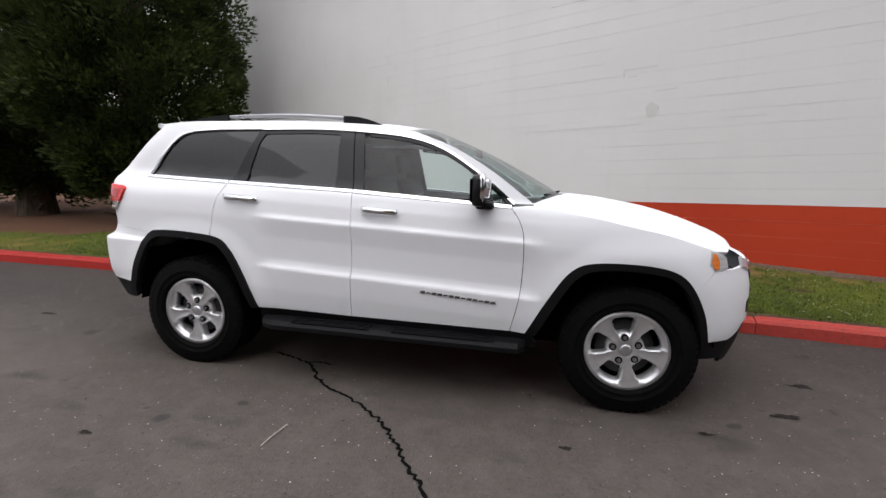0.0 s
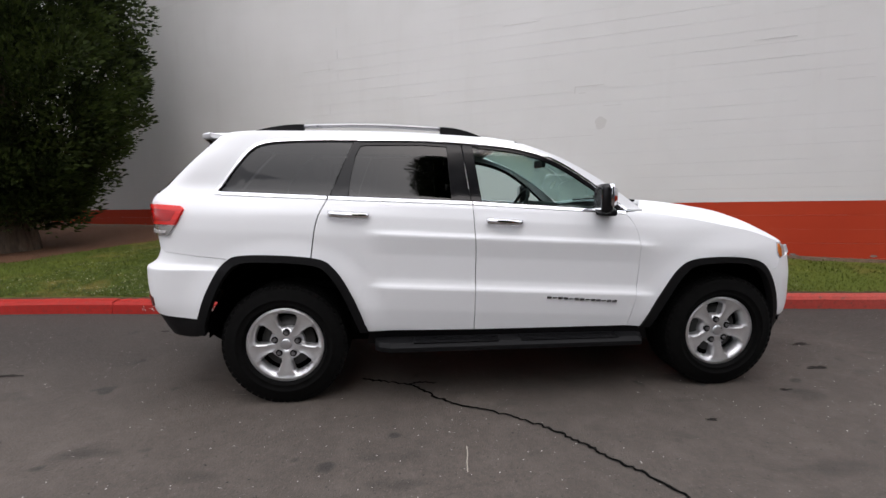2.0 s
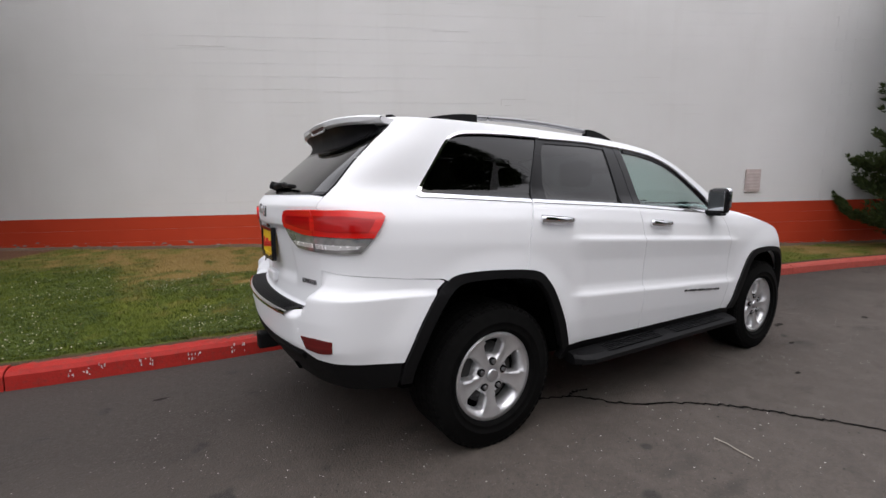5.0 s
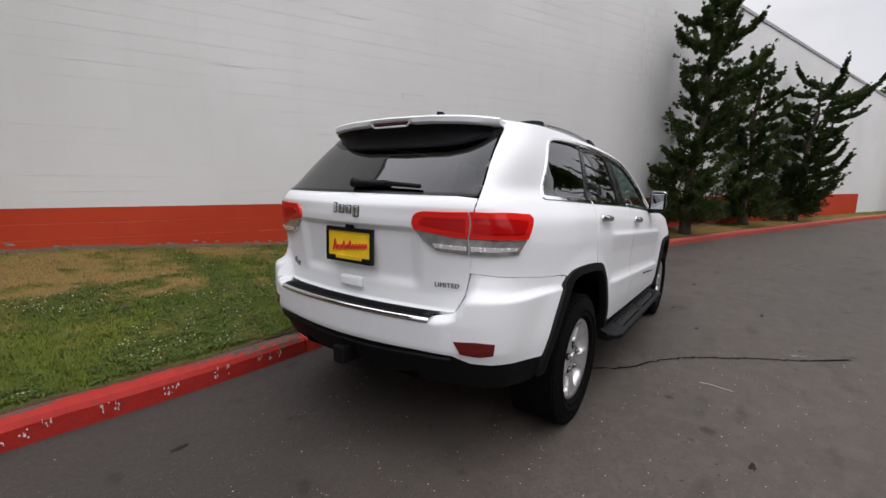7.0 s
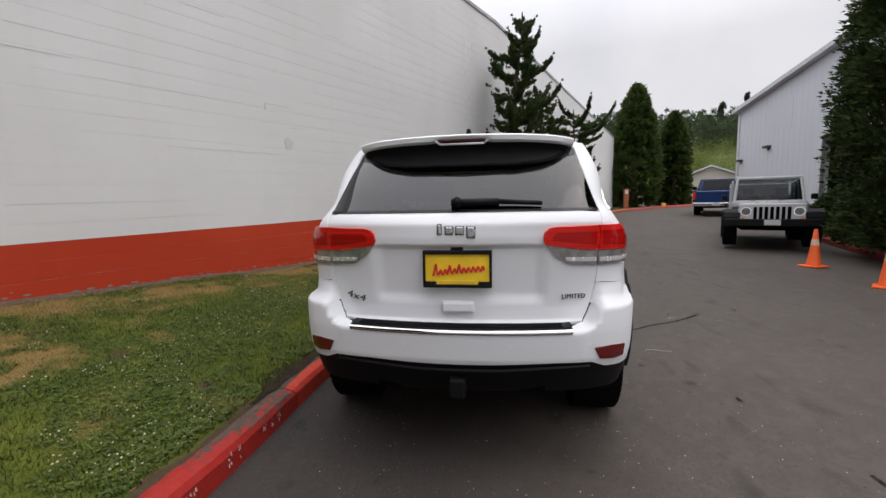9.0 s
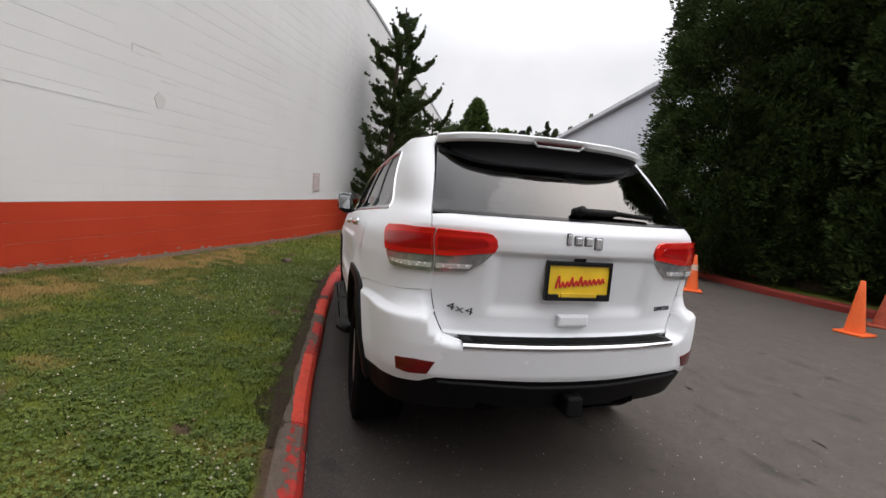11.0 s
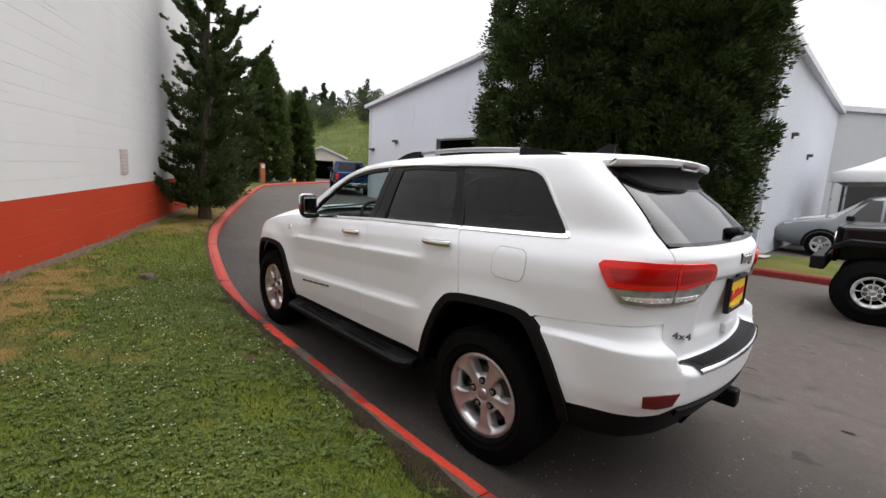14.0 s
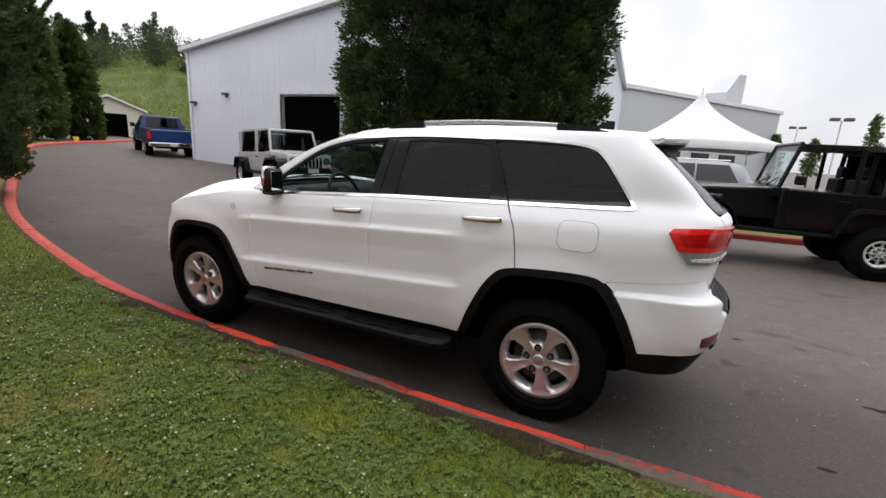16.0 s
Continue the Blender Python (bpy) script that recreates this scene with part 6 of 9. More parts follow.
# step pad with its chrome edge
bm, ch = bmesh.new(), bmesh.new()
prev = pc = None
for y in np.linspace(-0.535, 0.535, 25):
    xo, xi = rear_x(y, 0.749), rear_x(y, 0.804)
    k = smooth(0.46, 0.535, abs(y))
    row = [bm.verts.new((xi + 0.01, y, 0.788)), bm.verts.new((xi - 0.008, y, 0.786)), bm.verts.new((xo + 0.014 + 0.02 * k, y, 0.782)), bm.verts.new((xo + 0.002, y, 0.774))]
    crow = [ch.verts.new((xo + 0.004, y, 0.776)), ch.verts.new((xo - 0.006, y, 0.772)), ch.verts.new((xo - 0.009, y, 0.762)), ch.verts.new((xo - 0.006, y, 0.753)), ch.verts.new((xo + 0.004, y, 0.750))]
    if prev:
        for i in range(3):
            bm.faces.new((prev[i], prev[i + 1], row[i + 1], row[i]))
        for i in range(4):
            ch.faces.new((pc[i], pc[i + 1], crow[i + 1], crow[i]))
    prev, pc = row, crow
part("step_pad", bm, TRIM, bumper, "ribbed black loading pad")
part("chrome_edge", ch, CHROME, bumper, "chrome bumper strip", smooth=True)
for k in range(5):
    bm = bmesh.new()
    sweep(bm, [Vector((rear_x(y, 0.749) + 0.020 + 0.013 * k, y, 0.785)) for y in np.linspace(-0.49, 0.49, 13)], 0.003, 0.003, 5)
    part("pad_rib", bm, TRIM, bumper)
# tow hitch, exhaust, underside
hitch = part("tow_hitch", box((-2.475, -0.040, 0.44), (-2.20, 0.040, 0.535), None, 0.012), TRIM, suv, "square black tow hitch cover")
part("hitch_bar", box((-2.34, -0.42, 0.43), (-2.26, 0.42, 0.48), None, 0.01), UNDER, hitch)
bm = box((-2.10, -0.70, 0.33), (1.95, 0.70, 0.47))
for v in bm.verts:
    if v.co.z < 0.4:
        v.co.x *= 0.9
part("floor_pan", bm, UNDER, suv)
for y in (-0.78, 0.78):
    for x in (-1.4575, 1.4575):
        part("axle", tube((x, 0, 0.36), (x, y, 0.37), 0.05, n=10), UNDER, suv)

# number plate with its dealer frame: lettering reduced to strokes
plate = part("licence_plate", box((-2.393, -0.158, 0.972), (-2.384, 0.158, 1.132), None, 0.003), plain("yellow_plate", (0.85, 0.56, 0.02), 0.4), gate, "yellow dealer plate in a black frame")
bm = bmesh.new()
for lo, hi in (((-2.403, -0.165, 1.122), (-2.378, 0.165, 1.142)), ((-2.403, -0.165, 0.962), (-2.378, 0.165, 0.978)), ((-2.403, -0.165, 0.976), (-2.378, -0.153, 1.124)), ((-2.403, 0.153, 0.976), (-2.378, 0.165, 1.124)),
               ((-2.404, 0.10, 0.976), (-2.378, 0.155, 0.992)), ((-2.404, -0.155, 0.976), (-2.378, -0.10, 0.992))):
    add_box(bm, lo, hi, None, 0.003)
part("plate_frame", bm, GLOSS_BLACK, plate)
bm = bmesh.new()
add_box(bm, (-2.398, -0.085, 0.977), (-2.392, 0.085, 0.996), None, 0.002)

part("frame_band", bm, plain("frame_yellow", (0.70, 0.45, 0.02), 0.4), plate)
bm = bmesh.new()
for k in range(11):
    y = 0.115 - 0.0225 * k
    h = 0.058 if k == 0 else (0.046 if k in (3, 5) else 0.028)
    z0 = 1.018 + 0.0022 * k
    a, b = Vector((-2.395, y, z0)), Vector((-2.395, y - 0.014, z0 + h))
    add_tube(bm, a, b, 0.0055, n=6)
    add_tube(bm, b, Vector((-2.395, y - 0.020, z0 + 0.006)), 0.0045, n=6)
part("red_strokes", bm, plain("red_script", (0.60, 0.03, 0.02), 0.5), plate, "red script reduced to strokes")
part("plate_lamp", box((-2.393, -0.03, 1.142), (-2.368, 0.03, 1.162), None, 0.004), GLOSS_BLACK, plate)
# maker's badge as plain shapes, and the gate grip
for y, w, h in ((0.080, 0.022, 0.052), (0.034, 0.040, 0.042), (-0.016, 0.040, 0.042), (-0.068, 0.042, 0.056)):
    z0, x0 = 1.215 if h < 0.055 else 1.200, rear_x(y, 1.23)
    edge = part("badge_shape", box((x0 - 0.006, y - w / 2 - 0.001, z0 - 0.001), (x0 + 0.006, y + w / 2 + 0.001, z0 + h + 0.001), None, 0.005), BADGE_GREY, gate, "dark-edged chrome badge shape")
    part("badge_face", box((x0 - 0.012, y - w / 2 + 0.003, z0 + 0.003), (x0 + 0.002, y + w / 2 - 0.003, z0 + h - 0.003), None, 0.006), SATIN, edge, "chrome badge face")
part("gate_grip", box((-2.388, -0.080, 0.835), (-2.355, 0.080, 0.892), None, 0.012), PAINT, gate, "white gate handle")
for txt, y, z, size in (("LIMITED", -0.492, 0.899, 0.031), ("4x4", 0.588, 0.896, 0.044)):
    cu = bpy.data.curves.new("lettering", "FONT")
    cu.body, cu.size, cu.extrude, cu.space_character = txt, size, 0.003, 1.1
    cu.materials.append(BADGE_GREY)
    ob = new("trim_lettering", cu)
    ob.parent = gate
    a, b = tail(y, z), tail(y - 0.15, z)
    d = (b - a).normalized()
    n = d.cross(Vector((0, 0, 1))).normalized()
    if n.x > 0:
        n = -n
    m = Matrix((d, Vector((0, 0, 1)), n)).transposed().to_4x4()
    m.translation = a + n * 0.006
    if txt == "4x4":
        m = m @ Matrix(((1.75, 0.35, 0, 0), (0, 1, 0, 0), (0, 0, 1, 0), (0, 0, 0, 1)))
    ob.matrix_local = m
    tagged(ob, "chrome trim lettering")

# front end
away = Vector((1.0, 0, 0.7))
fr_half = [(tf_of_x(x, z), z) for x, z in reversed(FRONT_ARCH) if x >= FRONT_JOIN[0]] + [(tf_of_x(1.80, 0.804), 0.804), (tf_of_x(1.848, 0.868), 0.868), (tf_of_x(1.985, 0.878), 0.878), (0.45, 0.885), (0.25, 0.92)]
lowf = [(0.2, 0.56), (0.42, 0.54), (tf_of_x(2.06, 0.50), 0.50), (tf_of_x(1.99, 0.465), 0.465)]
fascia = fr_half + [(0, 0.935)] + [(-t, z) for t, z in reversed(fr_half)] + [(-t, z) for t, z in reversed(lowf)] + [(0, 0.56)] + lowf
fb = panel("front_bumper", fascia, front_pt, PAINT, suv, "white front bumper", step=(0.05, 0.05), away=away)
lowg = [(tf_of_x(1.86, 0.455), 0.455), (tf_of_x(1.99, 0.460), 0.460), (tf_of_x(2.06, 0.495), 0.495), (0.42, 0.535), (0.2, 0.555)]
lowb = [(0.25, 0.30), (0.5, 0.30), (tf_of_x(1.99, 0.33), 0.33), (tf_of_x(1.87, 0.34), 0.34)]
panel("lower_valance", lowg + [(0, 0.555)] + [(-t, z) for t, z in reversed(lowg)] + [(-t, z) for t, z in reversed(lowb)] + [(0, 0.30)] + lowb, front_pt, TRIM, fb, step=(0.05, 0.05), out=-0.006, away=away)
grille = panel("grille", [(0.28, 0.79), (0.28, 0.905), (0, 0.915), (-0.28, 0.905), (-0.28, 0.79), (0, 0.785)], front_pt, GLOSS_BLACK, fb, "black seven-slot grille with chrome rings", step=(0.05, 0.05), out=0.006, away=away)
for k in range(7):
    t = 0.08 * (k - 3)
    panel("grille_slot", rounded(t - 0.028, t + 0.028, 0.80, 0.895, 0.012), front_pt, CHROME, grille, step=0.1, out=0.012, depth=0.006, away=away)
for sd in (-1, 1):
    panel("fog_slot", [(sd * t, z) for t, z in ((0.27, 0.60), (0.27, 0.66), (0.34, 0.68), (0.39, 0.665), (0.38, 0.60))], front_pt, GLOSS_BLACK, fb, step=0.1, out=0.004, depth=0.004, away=away)
    panel("headlight_front", [(sd * 0.30, 0.84), (sd * 0.30, 0.905), (sd * 0.42, 0.93), (sd * tf_of_x(2.04, 0.94), 0.94), (sd * tf_of_x(2.04, 0.885), 0.885)], front_pt, CLEAR_LENS, fb, step=0.05, out=0.008, away=away)


# ---- wheels ----
def lathe(bm, prof, n, mat_index=0, smooth_=True):
    """Turns a profile of (radius, along) about the y axis."""
    rings = [[bm.verts.new((r * math.cos(2 * math.pi * k / n), y, r * math.sin(2 * math.pi * k / n))) for k in range(n)] for r, y in prof]
    for a, b in zip(rings, rings[1:]):
        for k in range(n):
            f = bm.faces.new((a[k], a[(k + 1) % n], b[(k + 1) % n], b[k]))
            f.material_index, f.smooth = mat_index, smooth_
    return rings


def wheel_meshes(rt, rr, width, spokes):
    """Tyre, tread, rim, nuts and disc of a wheel, facing -y, its face at y = 0."""
    out = {}
    bm = bmesh.new()
    w = width
    lathe(bm, [(rr + 0.004, 0.012), (rr + 0.012, -0.006), (rr + 0.026, -0.018), (rr + 0.029, -0.023), (rr + 0.033, -0.019), (rr + 0.060, -0.027), (rr + 0.064, -0.031), (rr + 0.068, -0.027), (rt - 0.045, -0.022), (rt - 0.018, -0.008), (rt - 0.010, 0.012), (rt - 0.008, w / 2),
               (rt - 0.010, w - 0.012), (rt - 0.03, w + 0.01), (rr + 0.03, w + 0.015), (rr, w)], 72)
    bmesh.ops.recalc_face_normals(bm, faces=bm.faces)
    out["tyre"] = bm
    bm = bmesh.new()
    n = 54
    for k in range(n):
        a = 2 * math.pi * k / n
        rot = Matrix.Rotation(-a, 4, "Y")
        for j in range(5):
            y0 = -0.006 + j * (w + 0.006) / 5
            off = 0.5 * (j % 2) * 2 * math.pi / n
            m = Matrix.Rotation(-(a + off), 4, "Y")
            add_box(bm, (rt - 0.014, y0 + 0.003, -0.0190), (rt - 0.0045, y0 + (w + 0.006) / 5 - 0.003, 0.0190), m)
        add_box(bm, (rt - 0.026, -0.0125, -0.013), (rt - 0.012, -0.006, 0.013), rot)
    out["tread"] = bm
    # rim face: five broad spokes with rounded openings between
    bm = bmesh.new()
    r_hub, r_in, r_out, sect = 0.030, 0.108, rr - 0.034, 2 * math.pi / spokes
    radii = [r_hub, 0.070, r_in] + list(np.linspace(r_in, r_out, 9)[1:]) + [rr - 0.012, rr]
    # opening half-angle grows outwards
    grid = {}

    def depth(r, edge):
        base = float(np.interp(r, [0.0, r_hub, 0.080, 0.15, rr - 0.03, rr - 0.012, rr], [0.016, 0.016, 0.020, 0.012, 0.006, 0.0, -0.004]))
        return base + 0.016 * edge
    for s in range(spokes):
        mid = s * sect + math.pi / 2
        for i, r in enumerate(radii):
            half_open = 0.385 - 0.030 * smooth(r_in, r_out * 0.95, r)
            if abs(r - r_in) < 1e-6:
                half_open *= 0.84
            if abs(r - r_out) < 1e-6:
                half_open *= 0.78
            cuts = [0, half_open * 0.5, half_open, half_open + 0.055, half_open + 0.085, sect / 2]
            angs = [-c for c in reversed(cuts[1:])] + cuts
            edges = [0.35, 0.05, -0.15, 1.3, 1.4, 1.4, 1.4, 1.3, -0.15, 0.05, 0.35]
            for j, (da, ed) in enumerate(zip(angs, edges)):
                ed = ed if r_in <= r <= r_out else 0
                ridge = 0.003 if (j in (0, 10) and r_in < r < r_out) else 0
                grid[s, i, j] = bm.verts.new((r * math.cos(mid + da), depth(r, ed * 0.9) - ridge, r * math.sin(mid + da)))
        for i in range(len(radii) - 1):
            for j in range(10):
                if r_in - 1e-6 <= radii[i] and radii[i + 1] <= r_out + 1e-6 and 3 <= j <= 6:
                    continue
                bm.faces.new((grid[s, i, j], grid[s, i, j + 1], grid[s, i + 1, j + 1], grid[s, i + 1, j]))
    bmesh.ops.remove_doubles(bm, verts=bm.verts[:], dist=1e-5)
    edges = [e for e in bm.edges if len(e.link_faces) == 1]
    ex = bmesh.ops.extrude_edge_only(bm, edges=edges)
    vs = [v for v in ex["geom"] if isinstance(v, bmesh.types.BMVert)]
    for v in vs:
        v.co.y += 0.045
    for f in bm.faces:
        f.smooth = True
    lathe(bm, [(rr, -0.004), (rr + 0.007, -0.004), (rr + 0.008, 0.006), (rr - 0.006, 0.03), (rr - 0.02, 0.10), (rr - 0.02, w)], 72)
    bmesh.ops.recalc_face_normals(bm, faces=bm.faces)
    out["rim"] = bm
    for s in range(spokes):
        bm = bmesh.new()
        a = s * sect + math.pi / 2
        c = Vector((0.074 * math.cos(a), 0, 0.074 * math.sin(a)))
        add_tube(bm, c + Vector((0, 0.03, 0)), c + Vector((0, 0.004, 0)), 0.0145, 0.0115, 6)
        out["lug_nut.%d" % s] = bm
        # black disc stands in for the shade in the pocket round each nut
        bm = bmesh.new()
        add_tube(bm, c + Vector((0, 0.03, 0)), c + Vector((0, 0.0165, 0)), 0.0215, 0.0215, 14)
        out["lug_seat.%d" % s] = bm
    bm = bmesh.new()
    lathe(bm, [(0.0, 0.006), (0.026, 0.007), (0.034, 0.011), (0.036, 0.03)], 28)
    out["centre_cap"] = bm
    bm = bmesh.new()
    lathe(bm, [(0.05, 0.075), (0.165, 0.075), (0.165, 0.095)], 48)
    out["brake_disc"] = bm
    return out


wheel_mats = {"tyre": TYRE, "tread": TYRE, "rim": ALLOY, "lug_nut": plain("nut_steel", (0.30, 0.30, 0.31), 0.35, 0.9), "lug_seat": GLOSS_BLACK, "centre_cap": SATIN, "brake_disc": plain("brake_steel", (0.045, 0.044, 0.043), 0.5, 0.6)}
wheel_labels = {"tyre": "black all-terrain tyre", "rim": "five-spoke silver alloy rim"}
made = wheel_meshes(0.387, 0.230, 0.255, 5)
first = holder("wheel")
first.parent = suv
for nm, bmw in made.items():
    nm = nm.split(".")[0]
    part(nm, bmw, wheel_mats[nm], first, wheel_labels.get(nm, ""))
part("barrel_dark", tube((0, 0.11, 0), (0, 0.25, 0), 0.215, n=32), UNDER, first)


def place_wheel(src, x, y, z, turn, spin, parent):
    ob = copy_thing(src, Matrix.Translation((x, y, z)) @ Matrix.Rotation(turn, 4, "Z") @ Matrix.Rotation(spin, 4, "Y"))
    ob.parent = parent
    return ob


for x, z, out in ((-1.4575, 0.378, 0.905), (1.420, 0.380, 0.892)):
    for sd, spin in ((-1, 0.05), (1, 1.08)):
        place_wheel(first, x, sd * out, z, 0 if sd < 0 else math.pi, spin + (-0.2 if x > 0 else 0), suv)
for o in (*first.children_recursive, first):
    bpy.data.objects.remove(o)


# ---- cabin ----
def seat(x, y, width, parent):
    s = part("seat", box((x - 0.27, y - width / 2, 0.62), (x + 0.27, y + width / 2, 0.78), None, 0.05), LEATHER, parent, "black leather seat", smooth=True)
    part("backrest", box((-0.07, -width / 2, 0), (0.07, width / 2, 0.62), pose(x - 0.24, y, 0.74, 0, -16, 0), 0.05), LEATHER, s, smooth=True)
    for dy in ([0] if width < 0.7 else [-0.40, 0.40]):
        part("headrest", box((-0.045, -0.13, 0), (0.045, 0.13, 0.18), pose(x - 0.425, y + dy, 1.385, 0, -8, 0), 0.04), LEATHER, s, smooth=True)
    return s


for y in (-0.37, 0.37):
    seat(0.12, y, 0.52, suv)
seat(-0.85, 0.0, 1.26, suv)
dash = bmesh.new()
add_box(dash, (0.52, -0.72, 0.75), (0.98, 0.72, 1.165), None, 0.06)
add_box(dash, (0.44, 0.14, 1.10), (0.66, 0.62, 1.225), None, 0.05)
add_box(dash, (0.50, -0.74, 1.05), (0.98, 0.76, 1.19), None, 0.05)
part("dashboard", dash, LEATHER, suv, "black dashboard", smooth=True)
bm = bmesh.new()
hub = pose(0.33, 0.37, 1.165, 0, -64, 0)
for k in range(24):
    a, b = 2 * math.pi * k / 24, 2 * math.pi * (k + 1) / 24
    add_tube(bm, hub @ Vector((0.185 * math.cos(a), 0.185 * math.sin(a), 0)), hub @ Vector((0.185 * math.cos(b), 0.185 * math.sin(b), 0)), 0.015, n=8, caps=False)
for a in (0.5 * math.pi, 1.5 * math.pi, math.pi):
    add_tube(bm, hub @ Vector((0, 0, -0.01)), hub @ Vector((0.18 * math.cos(a), 0.18 * math.sin(a), 0)), 0.02, 0.012, 6)
add_tube(bm, hub @ Vector((0, 0, -0.03)), hub @ Vector((0, 0, 0.02)), 0.07, 0.055, 16)
part("steering_wheel", bm, LEATHER, suv, "black steering wheel", smooth=True)
part("rear_view_mirror", box((0.40, -0.12, 1.515), (0.43, 0.12, 1.575), None, 0.012), TRIM, suv)
bm = bmesh.new()
add_box(bm, (-1.75, -0.56, 1.655), (0.02, 0.56, 1.668))
part("headliner", bm, LINER, suv, "grey headliner")
part("parcel_floor", box((-2.2, -0.72, 0.70), (-1.15, 0.72, 0.74)), UNDER, suv)
for sd in (-1, 1):
    bm = box((-2.05, sd * 0.80, 0.99), (0.72, sd * 0.82, 1.16))
    part("inner_trim", bm, LEATHER, suv)


# ---- planting ----
def leaf_material(name, dark, light, scale=1.2, rough=0.65, mottle=0.4, thin=0.0):
    """Leaf green, darker and lighter by clump and by leaf; thin: how much light a leaf lets through."""
    m = Nodes(name)
    isl = m.n.new("ShaderNodeNewGeometry").outputs["Random Per Island"]
    f = m.math("ADD", m.math("MULTIPLY", m.noise(scale, 3), 1.0 - mottle), m.math("MULTIPLY", isl, mottle))
    green = m.ramp(f, [(0.25, dark), (0.75, light)])
    m.set(Base_Color=green, Roughness=rough, Specular_IOR_Level=0.25)
    if thin:
        through_leaf, both = m.n.new("ShaderNodeBsdfTranslucent"), m.n.new("ShaderNodeMixShader")
        m.link(green, through_leaf.inputs["Color"])
        both.inputs[0].default_value = thin
        m.link(m.bsdf.outputs[0], both.inputs[1])
        m.link(through_leaf.outputs[0], both.inputs[2])
        m.link(both.outputs[0], m.out.inputs["Surface"])
    return m.mat


BARK = Nodes("bark")
BARK.set(Base_Color=BARK.ramp(BARK.noise(14, 5, 0.6, BARK.mapped((1, 1, 0.25))), [(0.3, (0.035, 0.025, 0.018)), (0.7, (0.11, 0.08, 0.055))]), Roughness=0.95)
BARK.bump(BARK.noise(22, 5, 0.6, BARK.mapped((1, 1, 0.2))), 0.9, 0.03)
BARK = BARK.mat
LEAF_DARK = leaf_material("dark_conifer", (0.009, 0.017, 0.004), (0.062, 0.094, 0.022), 1.8, 0.65, 0.35, 0.15)
LEAF_JUNIPER = leaf_material("juniper_green", (0.022, 0.037, 0.012), (0.085, 0.118, 0.038), 2.0, 0.65, 0.4, 0.25)
LEAF_YARD = leaf_material("deep_shade_conifer", (0.007, 0.013, 0.003), (0.060, 0.086, 0.018), 2.2, 0.65, 0.35, 0.15)
LEAF_COLUMN = leaf_material("column_green", (0.026, 0.046, 0.011), (0.084, 0.120, 0.028), 1.2, 0.65, 0.25, 0.3)
LEAF_SHRUB = leaf_material("shrub_green", (0.020, 0.040, 0.010), (0.075, 0.120, 0.030), 3.0)
LEAF_BRIGHT = leaf_material("bright_bushes", (0.065, 0.100, 0.025), (0.200, 0.232, 0.058), 0.16, 0.65, 0.08, 0.5)
LEAF_FAR = leaf_material("far_woods", (0.034, 0.050, 0.026), (0.082, 0.110, 0.050), 0.16, 0.65, 0.08, 0.4)
LEAF_YOUNG = leaf_material("young_leaves", (0.030, 0.060, 0.014), (0.09, 0.14, 0.035), 2.0)


def foliage_mesh(name, centres, radii, leaves, size, seed, lift=0.4, axis=None, stretch=1.6):
    """Many small leaf shapes scattered in soft balls; they point outwards from axis and upwards."""
    r = np.random.RandomState(seed)
    c = np.repeat(np.asarray(centres, float), leaves, 0)
    rad = np.repeat(np.asarray(radii, float), leaves)[:, None]
    n = len(c)
    g = r.normal(size=(n, 3))
    g /= np.linalg.norm(g, axis=1)[:, None]
    p = c + g * rad * (r.rand(n, 1) ** 0.45)
    out = g.copy()
    if axis is not None:
        away = p - np.asarray(axis, float)[None, :]
        away[:, 2] = 0
        out = out * 0.8 + away / (np.linalg.norm(away, axis=1)[:, None] + 1e-6)
    out[:, 2] += lift
    out /= np.linalg.norm(out, axis=1)[:, None]
    side = np.cross(out, r.normal(size=(n, 3)))
    side /= np.linalg.norm(side, axis=1)[:, None]
    s = size * (0.6 + 0.8 * r.rand(n, 1))
    tip, a, b = p + out * s * stretch, p + side * s * 0.5, p - side * s * 0.5
    low = p - out * s * 0.4
    verts = np.stack([low, a, tip, b], 1).reshape(-1, 3)
    k = np.arange(n)[:, None] * 4
    faces = np.concatenate([k, k + 1, k + 2, k + 3], 1)
    me = bpy.data.meshes.new(name)
    me.vertices.add(len(verts))
    me.vertices.foreach_set("co", verts.ravel())
    me.loops.add(n * 4)
    me.loops.foreach_set("vertex_index", faces.ravel())
    me.polygons.add(n)
    me.polygons.foreach_set("loop_start", np.arange(n) * 4)
    me.update(calc_edges=True)
    return me


def leafy(name, me, material, parent, label=""):
    me.materials.append(material)
    ob = new(name, me)
    ob.parent = parent
    tagged(ob, label, kind="stuff") if not label else tagged(ob, label)
    return ob


def trunk_mesh(points, r0, r1, n=10):
    bm = bmesh.new()
    rings = []
    for i, p in enumerate(points):
        f = i / (len(points) - 1)
        d = (points[min(i + 1, len(points) - 1)] - points[max(i - 1, 0)]).normalized()
        sx = d.orthogonal().normalized()
        sy = d.cross(sx)
        r = r0 + (r1 - r0) * f + (0.35 * r0 if i == 0 else 0)
        rings.append([bm.verts.new(p + (sx * math.cos(2 * math.pi * k / n) + sy * math.sin(2 * math.pi * k / n)) * r * (1 + 0.15 * noise.noise((k, i * 0.7, r0 * 50)))) for k in range(n)])
    for a, b in zip(rings, rings[1:]):
        for k in range(n):
            bm.faces.new((a[k], a[(k + 1) % n], b[(k + 1) % n], b[k]))
    bm.faces.new(rings[-1])
    bmesh.ops.recalc_face_normals(bm, faces=bm.faces)
    return bm


